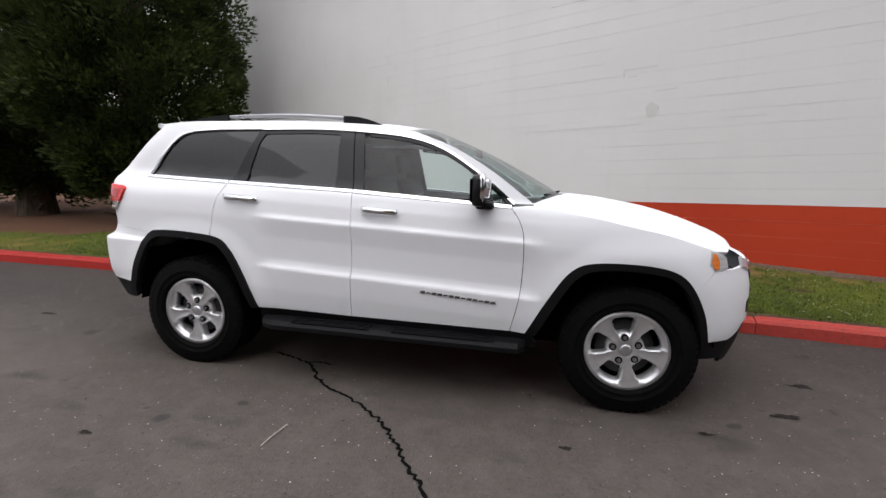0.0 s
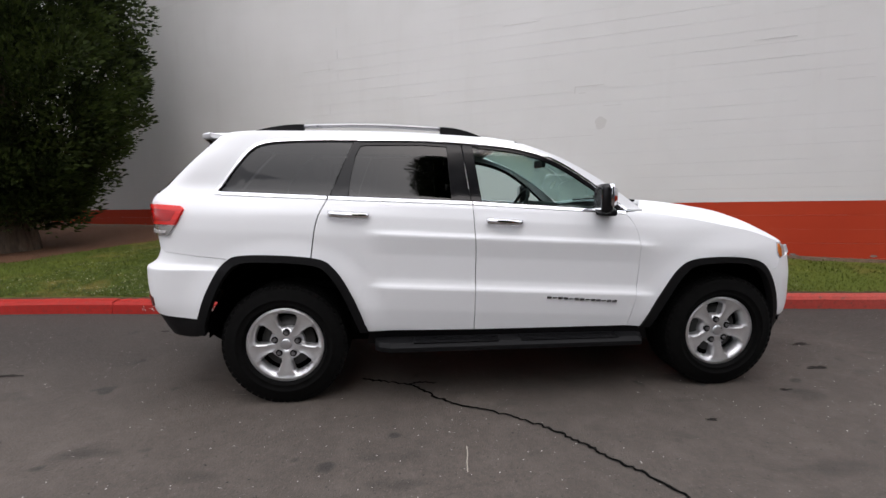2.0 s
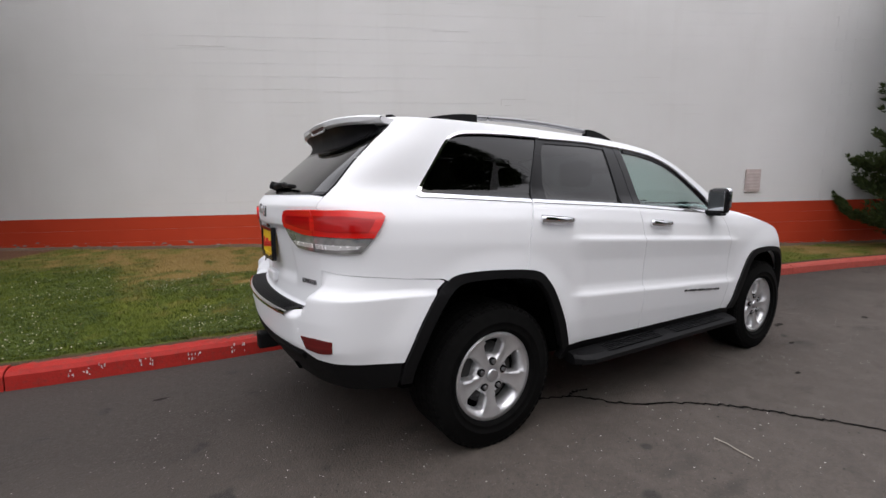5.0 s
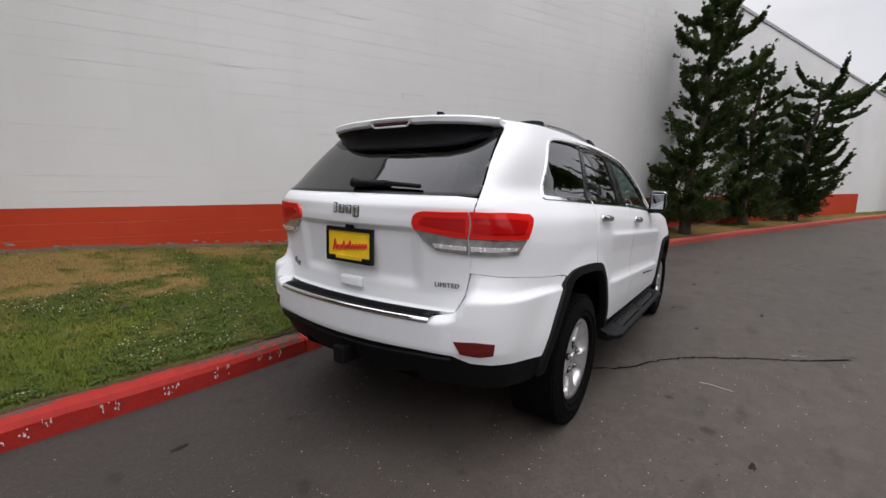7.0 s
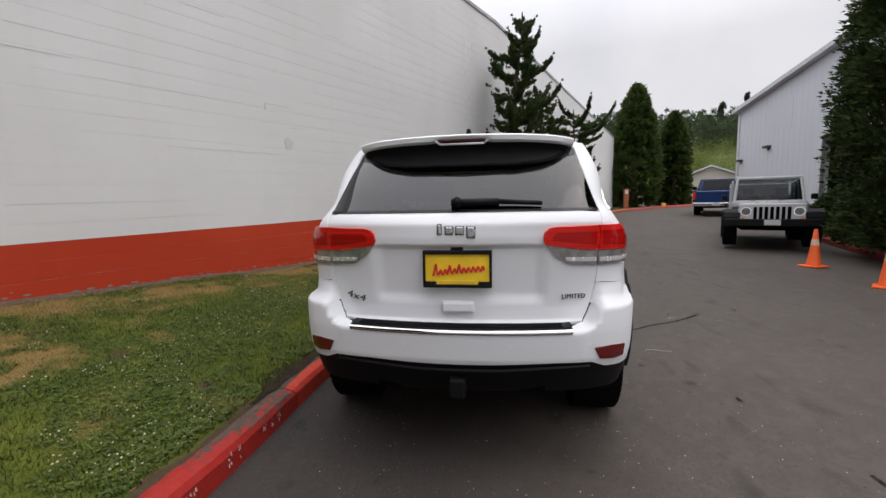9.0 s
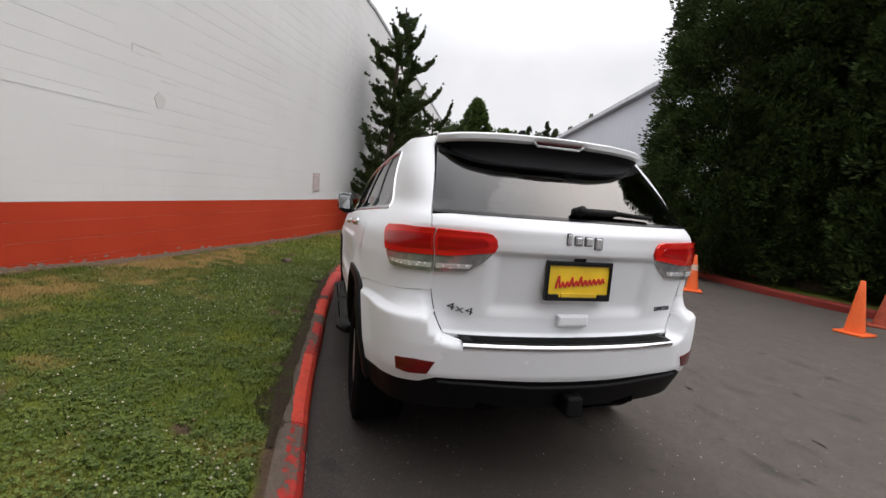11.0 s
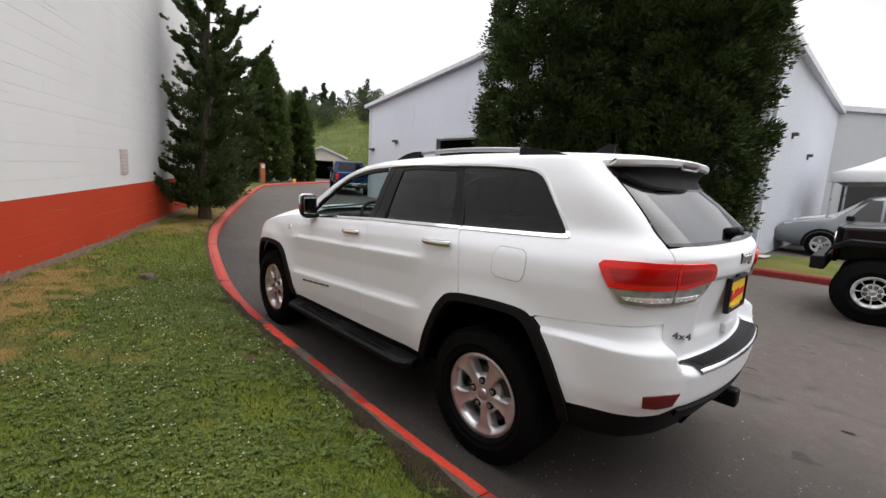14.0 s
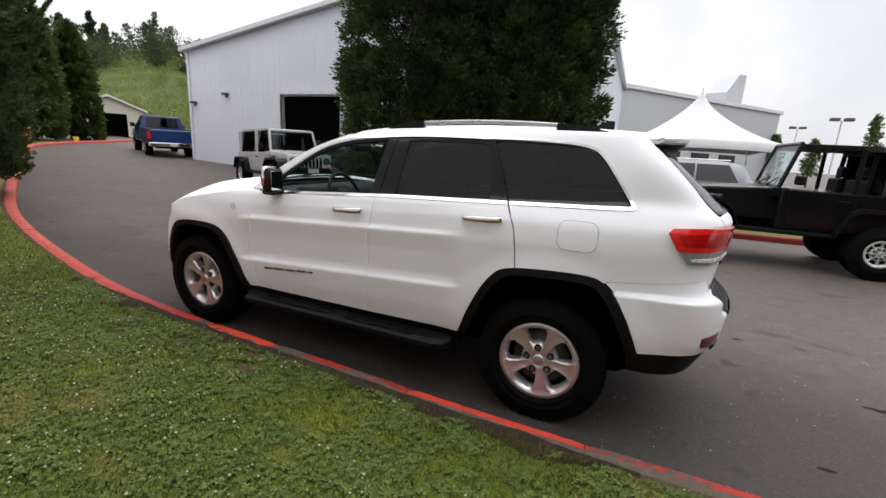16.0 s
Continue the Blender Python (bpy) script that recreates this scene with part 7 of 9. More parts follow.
def dense_conifer(x, y, z, height, rx, ry, low, seed, material, label, clumps=900, leaves=46, size=0.085, profile=None, lumps=0.35, cat="tree", tuft=1.0, core=0.2):
    """A thick evergreen whose crown is a skin of leafy clumps over darker inner ones."""
    r = random.Random(seed)
    tree = tagged(holder("conifer_tree"), label, cat)
    pts = [Vector((x + 0.1 * noise.noise((k, seed, 0)), y + 0.1 * noise.noise((k, seed, 5)), z + (height * 0.92) * k / 8 - 0.1)) for k in range(9)]
    part("trunk", trunk_mesh(pts, 0.055 * height ** 0.75, 0.02), BARK, tree)
    profile = profile or (lambda f: (1 - f) ** 0.55 * (0.75 + 0.25 * min(1, f * 6)))
    cs_, rs_ = [], []
    for i in range(clumps):
        f = r.random() ** 1.15
        a = r.uniform(0, 2 * math.pi)
        k = profile(f) * (1 + lumps * noise.noise((math.cos(a) * 1.6, math.sin(a) * 1.6, f * height * 0.55 + seed)))
        q = k * (r.uniform(0.78, 1.02) if r.random() < 1 - core else r.uniform(0.3, 0.8))
        cs_.append((x + rx * q * math.cos(a), y + ry * q * math.sin(a), z + low + (height - low) * f))
        rs_.append(r.uniform(0.16, 0.34) * (rx / 2.2) ** 0.5 * tuft)
    leafy("crown", foliage_mesh("crown", cs_, rs_, leaves, size, seed, 0.5, (x, y, z)), material, tree, "dense dark green foliage")
    for k in range(9):
        f = 0.08 + 0.09 * k
        a = k * 2.4 + seed
        p = pts[min(8, int(f * 8))]
        q = Vector((x + rx * profile(f) * 0.75 * math.cos(a), y + ry * profile(f) * 0.75 * math.sin(a), p.z + 0.35))
        part("limb", trunk_mesh([p, p.lerp(q, 0.5) + Vector((0, 0, 0.08)), q], 0.05, 0.015, 6), BARK, tree)
    return tree


SHAPE_AT = (0.0, 0.15, 0.40, 0.60, 0.72, 0.82, 0.90, 1.0)


def juniper(x, y, z, height, spread, seed, label, shape, branches=34, lean=(0, 0)):
    """A ragged juniper: spreading limbs that turn up at the ends, clothed in short feathery shoots, with gaps between."""
    r = random.Random(seed)
    tree = tagged(holder("juniper_tree"), label, "tree", "junipers along the wall")
    lean = Vector((lean[0], lean[1], 0))
    pts = [Vector((x, y, z - 0.1)) + lean * (k / 8) + Vector((0.06 * math.sin(k * 1.3 + seed), 0.06 * math.cos(k * 1.7 + seed), height * 0.97 * k / 8)) for k in range(9)]
    part("trunk", trunk_mesh(pts, 0.12, 0.02), BARK, tree)
    cs_, rs_ = [], []

    def shoot(p, d, length, thick):
        for k in range(3):
            t = k / 2
            cs_.append(tuple(p + d * length * t + Vector((r.gauss(0, 0.012), r.gauss(0, 0.012), r.gauss(0, 0.012)))))
            rs_.append(thick * (1 - 0.62 * t))

    for b in range(branches):
        f = 0.05 + 0.92 * (b + r.random() * 1.4) / (branches + 1)
        base = pts[min(7, int(f * 8))].lerp(pts[min(8, int(f * 8) + 1)], f * 8 - int(f * 8))
        a = b * 2.399 + r.uniform(-0.5, 0.5)
        wide = spread * float(np.interp(f, SHAPE_AT, shape))
        reach = wide * r.choice((0.50, 0.65, 0.8, 1.0, 1.18)) + 0.10
        up = reach * r.uniform(0.10, 0.55)
        d = Vector((math.cos(a), math.sin(a) * 0.85, 0))
        side = Vector((-d.y, d.x, 0))
        curve = spline([base, base + d * reach * 0.42 + Vector((0, 0, up * 0.10)), base + d * reach * 0.78 + Vector((0, 0, up * 0.45)), base + d * reach + Vector((0, 0, up * 1.15))], 6)
        part("limb", trunk_mesh(curve[::3], 0.030 * (1.2 - f), 0.006, 5), BARK, tree)
        steps = max(6, int(reach / 0.055))
        for k in range(steps):
            t = 0.14 + 0.86 * k / (steps - 1)
            q = t * (len(curve) - 1)
            p = curve[int(q)].lerp(curve[min(int(q) + 1, len(curve) - 1)], q - int(q))
            full = (1 - 0.55 * t) * (0.75 + 0.45 * (1 - f))
            for sg in (-1, 1):
                dr = (d * r.uniform(0.3, 0.9) + side * sg * r.uniform(0.1, 0.9) + Vector((0, 0, r.uniform(0.25, 1.0)))).normalized()
                shoot(p + Vector((0, 0, r.gauss(0, 0.015))), dr, 0.20 * full * r.uniform(0.5, 1.45), 0.092 * full)
        tip = (curve[-1] - curve[-3]).normalized()
        shoot(curve[-1], (tip + Vector((0, 0, 0.3))).normalized(), 0.20, 0.045)
    # the crown's body: uneven pads of foliage close about the stem, down to the ground
    for k in range(460):
        f = 0.07 + 0.89 * r.random() ** 1.7
        p = pts[min(7, int(f * 8))].lerp(pts[min(8, int(f * 8) + 1)], f * 8 - int(f * 8))
        an = r.uniform(0, 2 * math.pi)
        lump = 0.75 + 0.9 * noise.noise((math.cos(an) * 1.3, math.sin(an) * 1.3, f * height * 0.9 + seed))
        q = spread * min(float(np.interp(f, SHAPE_AT, shape)), 0.75) * (0.86 - 0.28 * f) * max(0.10, lump) * r.uniform(0.35, 1.0) + 0.05
        d = Vector((math.cos(an), math.sin(an), 0.55)).normalized()
        shoot(p + Vector((math.cos(an) * q, math.sin(an) * q, 0)), d, 0.24 * (1.15 - f), 0.115 * (1.2 - f))
    leafy("foliage", foliage_mesh("foliage", cs_, rs_, 18, 0.030, seed, 0.9, (x, y, z), 2.0), LEAF_JUNIPER, tree, "dark green plumes of foliage")
    return tree


BIG = "tall dense dark evergreen on the lawn by the wall"


def bellied(f):
    return float(np.interp(f, [0.0, 0.08, 0.16, 0.24, 0.45, 0.65, 0.85, 1.0], [0.38, 0.55, 0.82, 0.96, 0.95, 0.72, 0.40, 0.05]))


dense_conifer(-7.45, 4.4, 0.30, 9.5, 2.12, 2.0, 0.70, 11, LEAF_YARD, BIG, 760, 260, 0.045, bellied, 0.30, "tree", 1.45, 0.35)
dense_conifer(-11.0, 4.9, 0.35, 10.0, 2.5, 2.2, 0.6, 12, LEAF_YARD, BIG, 620, 190, 0.06, bellied, 0.30, "tree", 1.5, 0.35)
dense_conifer(-15.2, 5.6, 0.4, 9.0, 2.6, 2.4, 0.4, 13, LEAF_YARD, BIG, 600, 36, 0.12)
BIG = "broad tall dark evergreen on the grass island before the workshop"


def slab(f):
    return (1 - f ** 5) ** 0.5 * (0.90 + 0.10 * min(1, f * 6))


dense_conifer(4.40, -8.35, 0.15, 11.5, 2.05, 1.55, 0.40, 21, LEAF_DARK, BIG, 1150, 200, 0.048, slab, 0.20, "tree", 1.35, 0.42)
dense_conifer(2.55, -9.0, 0.12, 12.5, 1.70, 1.40, 0.40, 22, LEAF_DARK, BIG, 1000, 180, 0.048, slab, 0.20, "tree", 1.4, 0.42)
dense_conifer(1.0, -9.1, 0.12, 11.0, 1.66, 1.35, 0.35, 23, LEAF_DARK, BIG, 1000, 190, 0.048, slab, 0.20, "tree", 1.4, 0.42)
COL = "clipped columnar evergreen at the bend of the drive"


def column(f):
    return (1 - f ** 2.6) ** 0.75 * (0.86 + 0.14 * min(1, f * 5))


dense_conifer(27.5, -9.2, 0.95, 8.1, 1.60, 1.60, 0.1, 31, LEAF_COLUMN, COL, 620, 46, 0.12, column, 0.10)
dense_conifer(29.2, -12.3, 1.0, 6.4, 1.15, 1.15, 0.1, 32, LEAF_COLUMN, COL, 520, 46, 0.12, column, 0.10)
juniper(8.7, -0.32, lawn_z(8.7, -0.32), 6.7, 1.45, 41, "tall ragged juniper beside the white wall", (0.62, 0.72, 0.70, 0.85, 0.90, 0.40, 0.22, 0.06), 50, (0.0, -0.40))
juniper(12.2, -1.55, lawn_z(12.2, -1.55), 5.2, 1.40, 42, "ragged juniper with open twisted limbs by the wall", (0.50, 0.62, 0.70, 0.85, 0.75, 0.50, 0.30, 0.08), 36)
juniper(15.2, -2.95, lawn_z(15.2, -2.95), 5.0, 1.70, 43, "spreading juniper with upswept plumes by the wall", (0.35, 0.50, 0.75, 0.95, 1.00, 0.85, 0.60, 0.25), 44, (0.2, -0.3))


def shrub(x, y, z, r, h, seed):
    bush = tagged(holder("shrub"), "rounded leafy green shrub beside the kerb", "shrub", "shrubs on the island")
    rr_ = random.Random(seed)
    cs_ = []
    for _ in range(150):
        a, f = rr_.uniform(0, 2 * math.pi), rr_.random()
        q = r * math.sqrt(1 - (f * 0.9) ** 2) * rr_.uniform(0.55, 1)
        cs_.append((x + q * math.cos(a), y + q * math.sin(a) * 0.8, z + h * f * 0.9))
    leafy("leaves", foliage_mesh("leaves", cs_, [0.16] * len(cs_), 44, 0.05, seed, 0.3, (x, y, z), 1.2), LEAF_SHRUB, bush)
    part("stem", trunk_mesh([Vector((x, y, z - 0.05)), Vector((x + 0.05, y, z + h * 0.4)), Vector((x, y, z + h * 0.7))], 0.04, 0.01, 6), BARK, bush)


for i, (x, y, r, h) in enumerate(((8.6, -9.35, 1.05, 1.35), (7.0, -8.95, 0.85, 1.15), (6.0, -8.75, 0.7, 0.95), (18.4, -13.3, 0.9, 0.8))):
    shrub(x, y, rise(x) + 0.12, r, h, 60 + i)

# low weathered stump left in the lawn
bm = bmesh.new()
sx, sy = 3.10, 1.73
rings = []
for r, h in ((0.115, -0.03), (0.100, 0.030), (0.085, 0.048), (0.040, 0.040)):
    rings.append([bm.verts.new((sx + r * 1.25 * math.cos(a) * (1 + 0.25 * noise.noise((math.cos(a), math.sin(a), 3))), sy + r * 0.8 * math.sin(a), lawn_z(sx, sy) + h + 0.012 * noise.noise((math.cos(a) * 2, math.sin(a) * 2, h * 30)))) for a in np.linspace(0, 2 * math.pi, 15)[:-1]])
for a, b in zip(rings, rings[1:]):
    for k in range(14):
        bm.faces.new((a[k], a[(k + 1) % 14], b[(k + 1) % 14], b[k]))
bm.faces.new(rings[-1])
bmesh.ops.recalc_face_normals(bm, faces=bm.faces)
tagged(mesh_object("tree_stump", bm, BARK), "low weathered brown stump in the lawn", "stump")

# young trees and lamps in the far car park
for i, (x, y, h) in enumerate(((-10.6, -35.6, 3.9), (-12.7, -34.9, 3.6), (-15.4, -34.2, 5.2))):
    t = tagged(holder("young_tree"), "slim young tree in the far car park", "tree", "young trees in the car park")
    part("trunk", trunk_mesh([Vector((x, y, 0)), Vector((x + 0.05, y, h * 0.5)), Vector((x, y, h * 0.95))], 0.06, 0.015, 6), BARK, t)
    rr_ = random.Random(i)
    cs_ = [(x + rr_.gauss(0, 0.36) * (1 - k / 70), y + rr_.gauss(0, 0.36) * (1 - k / 70), h * (0.35 + 0.65 * k / 60)) for k in range(60)]
    leafy("crown", foliage_mesh("crown", cs_, [0.22] * 60, 26, 0.09, i, 0.4), LEAF_YOUNG, t)

# wooded hill beyond the drive
hill = bmesh.new()
prev = None
for i in range(25):
    az = radians(4 - 62 * i / 24)
    row = []
    for j in range(9):
        dist = 48 + 14 * j
        h = 1.0 + 26.0 * smooth(0.0, 1.0, j / 7) * (0.75 + 0.35 * noise.noise((i * 0.23, j * 0.2, 9))) * (0.55 + 0.45 * smooth(0, 10, i)) * (1 - 0.35 * smooth(12.5, 18, i))
        row.append(hill.verts.new((dist * math.cos(az), dist * math.sin(az), h)))
    if prev:
        for j in range(8):
            hill.faces.new((prev[j], prev[j + 1], row[j + 1], row[j]))
    prev = row
hill_rows = [[tuple(v.co) for v in hill.verts][k * 9:(k + 1) * 9] for k in range(25)]
bmesh.ops.recalc_face_normals(hill, faces=hill.faces)
tagged(mesh_object("hill", hill, LEAF_BRIGHT, smooth=True), "green hillside beyond the drive", "hill", kind="structure")
rh = random.Random(77)
bright, br, woods, wr = [], [], [], []
for _ in range(1150):
    i, j = rh.uniform(0, 23.9), rh.uniform(0, 5.2)
    p = Vector(hill_rows[int(i)][int(j)]).lerp(Vector(hill_rows[int(i) + 1][int(j) + 1]), rh.random())
    bright.append((p.x, p.y, p.z + rh.uniform(0.2, 2.2)))
    br.append(rh.uniform(0.9, 2.0))
for _ in range(430):
    i, j = rh.uniform(0, 23.9), rh.uniform(4.2, 7.9)
    if noise.noise((i * 0.55, j * 0.4, 2)) < -0.22:
        continue
    p = Vector(hill_rows[int(i)][int(j)]).lerp(Vector(hill_rows[int(i) + 1][int(j) + 1]), rh.random())
    slim = rh.random() < 0.08
    th = rh.uniform(6, 10) if slim else rh.uniform(3.5, 8)
    for k in range(10):
        f = k / 9
        w = (1.3 * (1 - f) + 0.2) if slim else 2.7 * math.sin(math.pi * (0.15 + 0.75 * f)) * rh.uniform(0.7, 1.1)
        woods.append((p.x + rh.gauss(0, w * 0.5), p.y + rh.gauss(0, w * 0.5), p.z + th * (0.12 + 0.88 * f)))
        wr.append(max(0.5, w * 0.75))
me = foliage_mesh("bushes", bright, br, 90, 0.15, 5, 0.4, None, 1.2)
me.materials.append(LEAF_BRIGHT)
tagged(new("hillside_bushes", me), "bright green bushes on the lower hillside", "bushes", kind="stuff")
# a few tall conifers stand out of the wood
for az, th in ((-23.9, 7.0), (-25.2, 9.5), (-26.3, 8.0), (-27.5, 10.0), (-28.6, 8.5), (-20.5, 6.0), (-17.2, 6.5)):
    i, j = (4 - az) * 24 / 62, 5.2
    p = Vector(hill_rows[int(i)][int(j)]).lerp(Vector(hill_rows[int(i) + 1][int(j) + 1]), i - int(i))
    for k in range(60):
        f = (k + rh.random()) / 60
        w = 2.0 * (1 - f) ** 0.7 + 0.15
        woods.append((p.x + rh.gauss(0, w * 0.45), p.y + rh.gauss(0, w * 0.45), p.z + th * (0.10 + 0.90 * f)))
        wr.append(max(0.35, w * 0.38))
me = foliage_mesh("woods", woods, wr, 64, 0.25, 6, 0.5, None, 1.3)
me.materials.append(LEAF_FAR)
tagged(new("hillside_woods", me), "dark mixed woods along the hilltop", "woods", kind="stuff")

# ---- lawn detail: blades, clover leaves and clover heads ----
DRY_SPOTS = [(-2.5, 4.7, 0.9), (-2.1, 3.4, 0.6), (-2.9, 3.6, 0.6), (-2.0, 2.95, 0.35), (0.34, 3.75, 0.6), (3.6, 2.55, 0.7), (1.9, 2.95, 0.55), (2.6, 2.7, 0.6), (4.6, 2.15, 0.5), (-6.5, 5.2, 1.0), (7.0, 0.75, 0.8), (8.8, -0.2, 1.5), (11, -0.9, 1.7), (13.5, -2.1, 1.9), (16.5, -3.5, 2.0), (19.5, -5.0, 2.0), (2.2, 3.15, 0.5), (-1.18, 2.74, 0.15), (-1.32, 2.50, 0.12), (-1.58, 2.66, 0.12), (0.85, 2.88, 0.16), (1.15, 2.60, 0.14), (-0.61, 2.10, 0.10), (-0.6, 4.3, 0.7), (-4.2, 5.6, 1.0)]
SOIL_SPOTS = [(-1.68, 2.66, 0.13), (-1.79, 2.42, 0.07), (3.68, 1.70, 0.13), (0.86, 1.48, 0.12), (-1.39, 1.67, 0.07), (0.24, 1.59, 0.13), (-1.02, 1.41, 0.09), (1.3, 2.45, 0.10), (2.2, 2.2, 0.10), (-0.6, 1.42, 0.12), (0.3, 1.38, 0.10), (1.9, 1.25, 0.13), (-1.9, 1.75, 0.08), (-2.45, 2.75, 0.13), (-2.75, 3.0, 0.11), (1.35, 1.62, 0.10), (2.7, 1.55, 0.12)]


def dryness(x, y):
    v = 0.6 * noise.noise((x * 0.8, y * 0.8, 3)) + 0.5 * noise.noise((x * 2.6, y * 2.6, 8)) + 0.25 * noise.noise((x * 7, y * 7, 1)) - 0.02
    v += (0.30 * (1 - smooth_step(0.5, 2.5, x)) - 0.08 * smooth_step(2.0, 3.5, x)) * smooth_step(0.45, 0.95, (y - kerb_y(x)) / max(0.5, wall_y(x) - kerb_y(x)))
    for a, b, r in DRY_SPOTS:
        v += (0.62 + 0.75 * noise.noise((x * 5.0, y * 5.0, 12)) + 0.3 * noise.noise((x * 14, y * 14, 3))) * math.exp(-((x - a) ** 2 + (y - b) ** 2) / (2 * (r * 0.62) ** 2))
    return max(0.0, min(0.9, v))


def bareness(x, y):
    v = 0.0
    for a, b, r in SOIL_SPOTS:
        v = max(v, (0.72 + 1.5 * noise.noise((x * 9, y * 9, 6)) + 0.9 * noise.noise((x * 23, y * 23, 3))) * math.exp(-((x - a) ** 2 + ((y - b) * 1.4) ** 2) / (r * r)))
    edge = y - kerb_y(x) - 0.19
    v = max(v, (0.8 - edge / 0.05) + 0.5 * noise.noise((x * 6, y * 6, 5)))
    return max(0.0, min(1.0, v))


def mulched(x, y):
    """Needle litter and bare mulch under the evergreens at the wall."""
    if x > -3.5:
        return 0.0
    edge = float(np.interp(x, [-30, -9, -7.2, -6.5, -6.0, -5.4, -4.4], [2.9, 2.75, 2.85, 3.35, 4.4, 5.2, 6.4]))
    return max(0.0, min(1.0, 0.5 + (y - edge) * 1.6 + 0.5 * noise.noise((x * 1.7, y * 1.7, 4)) + 0.35 * noise.noise((x * 6, y * 6, 2))))


def paint_lawn(me):
    """Stores how dry, bare and mulched the turf is, for its material."""
    for name, fn in (("dry", dryness), ("bare", bareness), ("mulch", mulched)):
        at = me.attributes.new(name, "FLOAT", "POINT")
        at.data.foreach_set("value", np.array([fn(v.co.x, v.co.y) for v in me.vertices], dtype=np.float32))


paint_lawn(bpy.data.objects["lawn"].data)
for nm in ("dry", "bare"):
    at = bpy.data.objects["island_lawn"].data.attributes.new(nm, "FLOAT", "POINT")
    at.data.foreach_set("value", np.array([0.25 + 0.4 * noise.noise((v.co.x, v.co.y, 1)) if nm == "dry" else 0.0 for v in bpy.data.objects["island_lawn"].data.vertices], dtype=np.float32))

gr = np.random.RandomState(15)


def scatter(count, x0, x1, reach):
    """Random places on the lawn, at most reach from the kerb."""
    out = []
    while len(out) < count:
        x = gr.uniform(x0, x1)
        if gr.rand() < max(0.0, (x0 + 3.0 - x) / 3.0, (x - x1 + 1.5) / 1.5):
            continue
        y = kerb_y(x) + 0.175 + (gr.rand() ** 1.3) * reach
        if y < wall_y(x) - 0.1 and mulched(x, y) < 0.45:
            out.append((x, y))
    return out


def blades(name, places, height, width, label):
    V, F, D = [], [], []
    for x, y in places:
        if bareness(x, y) > 0.35 + 0.5 * gr.rand():
            continue
        dr = dryness(x, y)
        z, a, h = lawn_z(x, y) - 0.004, gr.uniform(0, 2 * math.pi), height * gr.uniform(0.5, 1.25) * (1 - 0.45 * dr)
        bend = gr.uniform(0.2, 0.9) * h
        c, s = math.cos(a), math.sin(a)
        b = a + gr.uniform(-1, 1)
        w = width * gr.uniform(0.7, 1.3)
        k = len(V)
        V += [(x - s * w, y + c * w, z), (x + s * w, y - c * w, z), (x + math.cos(b) * bend, y + math.sin(b) * bend, z + h)]
        F.append((k, k + 1, k + 2))
        D += [dr] * 3
    me = bpy.data.meshes.new(name)
    me.from_pydata(V, [], F)
    at = me.attributes.new("dry", "FLOAT", "POINT")
    at.data.foreach_set("value", np.array(D, dtype=np.float32))
    me.materials.append(BLADE)
    tagged(new(name, me), label, "grass", kind="stuff")


blades("grass", scatter(112000, -6.4, 4.2, 3.6), 0.032, 0.0022, "short green and straw-coloured grass blades")
blades("grass", scatter(30000, -9.5, 8.5, 4.6), 0.040, 0.0045, "short mown grass further along the lawn")
CLOVER = leaf_material("clover_leaf", (0.025, 0.045, 0.007), (0.106, 0.142, 0.023), 5.0)
V, F = [], []
for x, y in scatter(58000, -6.8, 4.2, 3.2):
    clump = noise.noise((x * 1.1, y * 1.1, 6)) + 0.7 * noise.noise((x * 5.5, y * 5.5, 2))
    if bareness(x, y) > 0.3 or dryness(x, y) > 0.14 + 0.55 * gr.rand() or clump < -0.26:
        continue
    z = lawn_z(x, y) + gr.uniform(0.006, 0.020) + 0.030 * min(0.7, max(0.0, clump)) * gr.rand()
    a0_, r_ = gr.uniform(0, 6.28), gr.uniform(0.0055, 0.0125)
    tilt = gr.uniform(-0.9, 0.9)
    for j in range(3):
        a = a0_ + j * 2.094
        k = len(V)
        c, s = math.cos(a), math.sin(a)
        V += [(x, y, z), (x + r_ * (c - 0.65 * s), y + r_ * (s + 0.65 * c), z + r_ * 0.3 * tilt), (x + r_ * 1.5 * c, y + r_ * 1.5 * s, z + r_ * tilt), (x + r_ * (c + 0.65 * s), y + r_ * (s - 0.65 * c), z + r_ * 0.5 * tilt)]
        F.append((k, k + 1, k + 2, k + 3))
me = bpy.data.meshes.new("clover")
me.from_pydata(V, [], F)
me.materials.append(CLOVER)
tagged(new("clover", me), "low green clover leaves among the grass", "clover", kind="stuff")
V, F = [], []
for x, y in scatter(4200, -7.0, 5.0, 3.2):
    if bareness(x, y) > 0.3 or dryness(x, y) > 0.5 or noise.noise((x * 1.1, y * 1.1, 6)) + 0.6 * noise.noise((x * 3.1, y * 3.1, 4)) < 0.06:
        continue
    z, r_ = lawn_z(x, y) + gr.uniform(0.016, 0.034), gr.uniform(0.0032, 0.0088)
    k = len(V)
    V += [(x, y, z + r_), (x + r_, y, z), (x, y + r_, z), (x - r_, y, z), (x, y - r_, z), (x, y, z - r_ * 0.7)]
    F += [(k, k + 1, k + 2), (k, k + 2, k + 3), (k, k + 3, k + 4), (k, k + 4, k + 1), (k + 5, k + 2, k + 1), (k + 5, k + 3, k + 2), (k + 5, k + 4, k + 3), (k + 5, k + 1, k + 4)]
me = bpy.data.meshes.new("clover_heads")
me.from_pydata(V, [], F)
me.materials.append(plain("clover_white", (0.34, 0.32, 0.23), 0.85, 0, 0.45, 60))
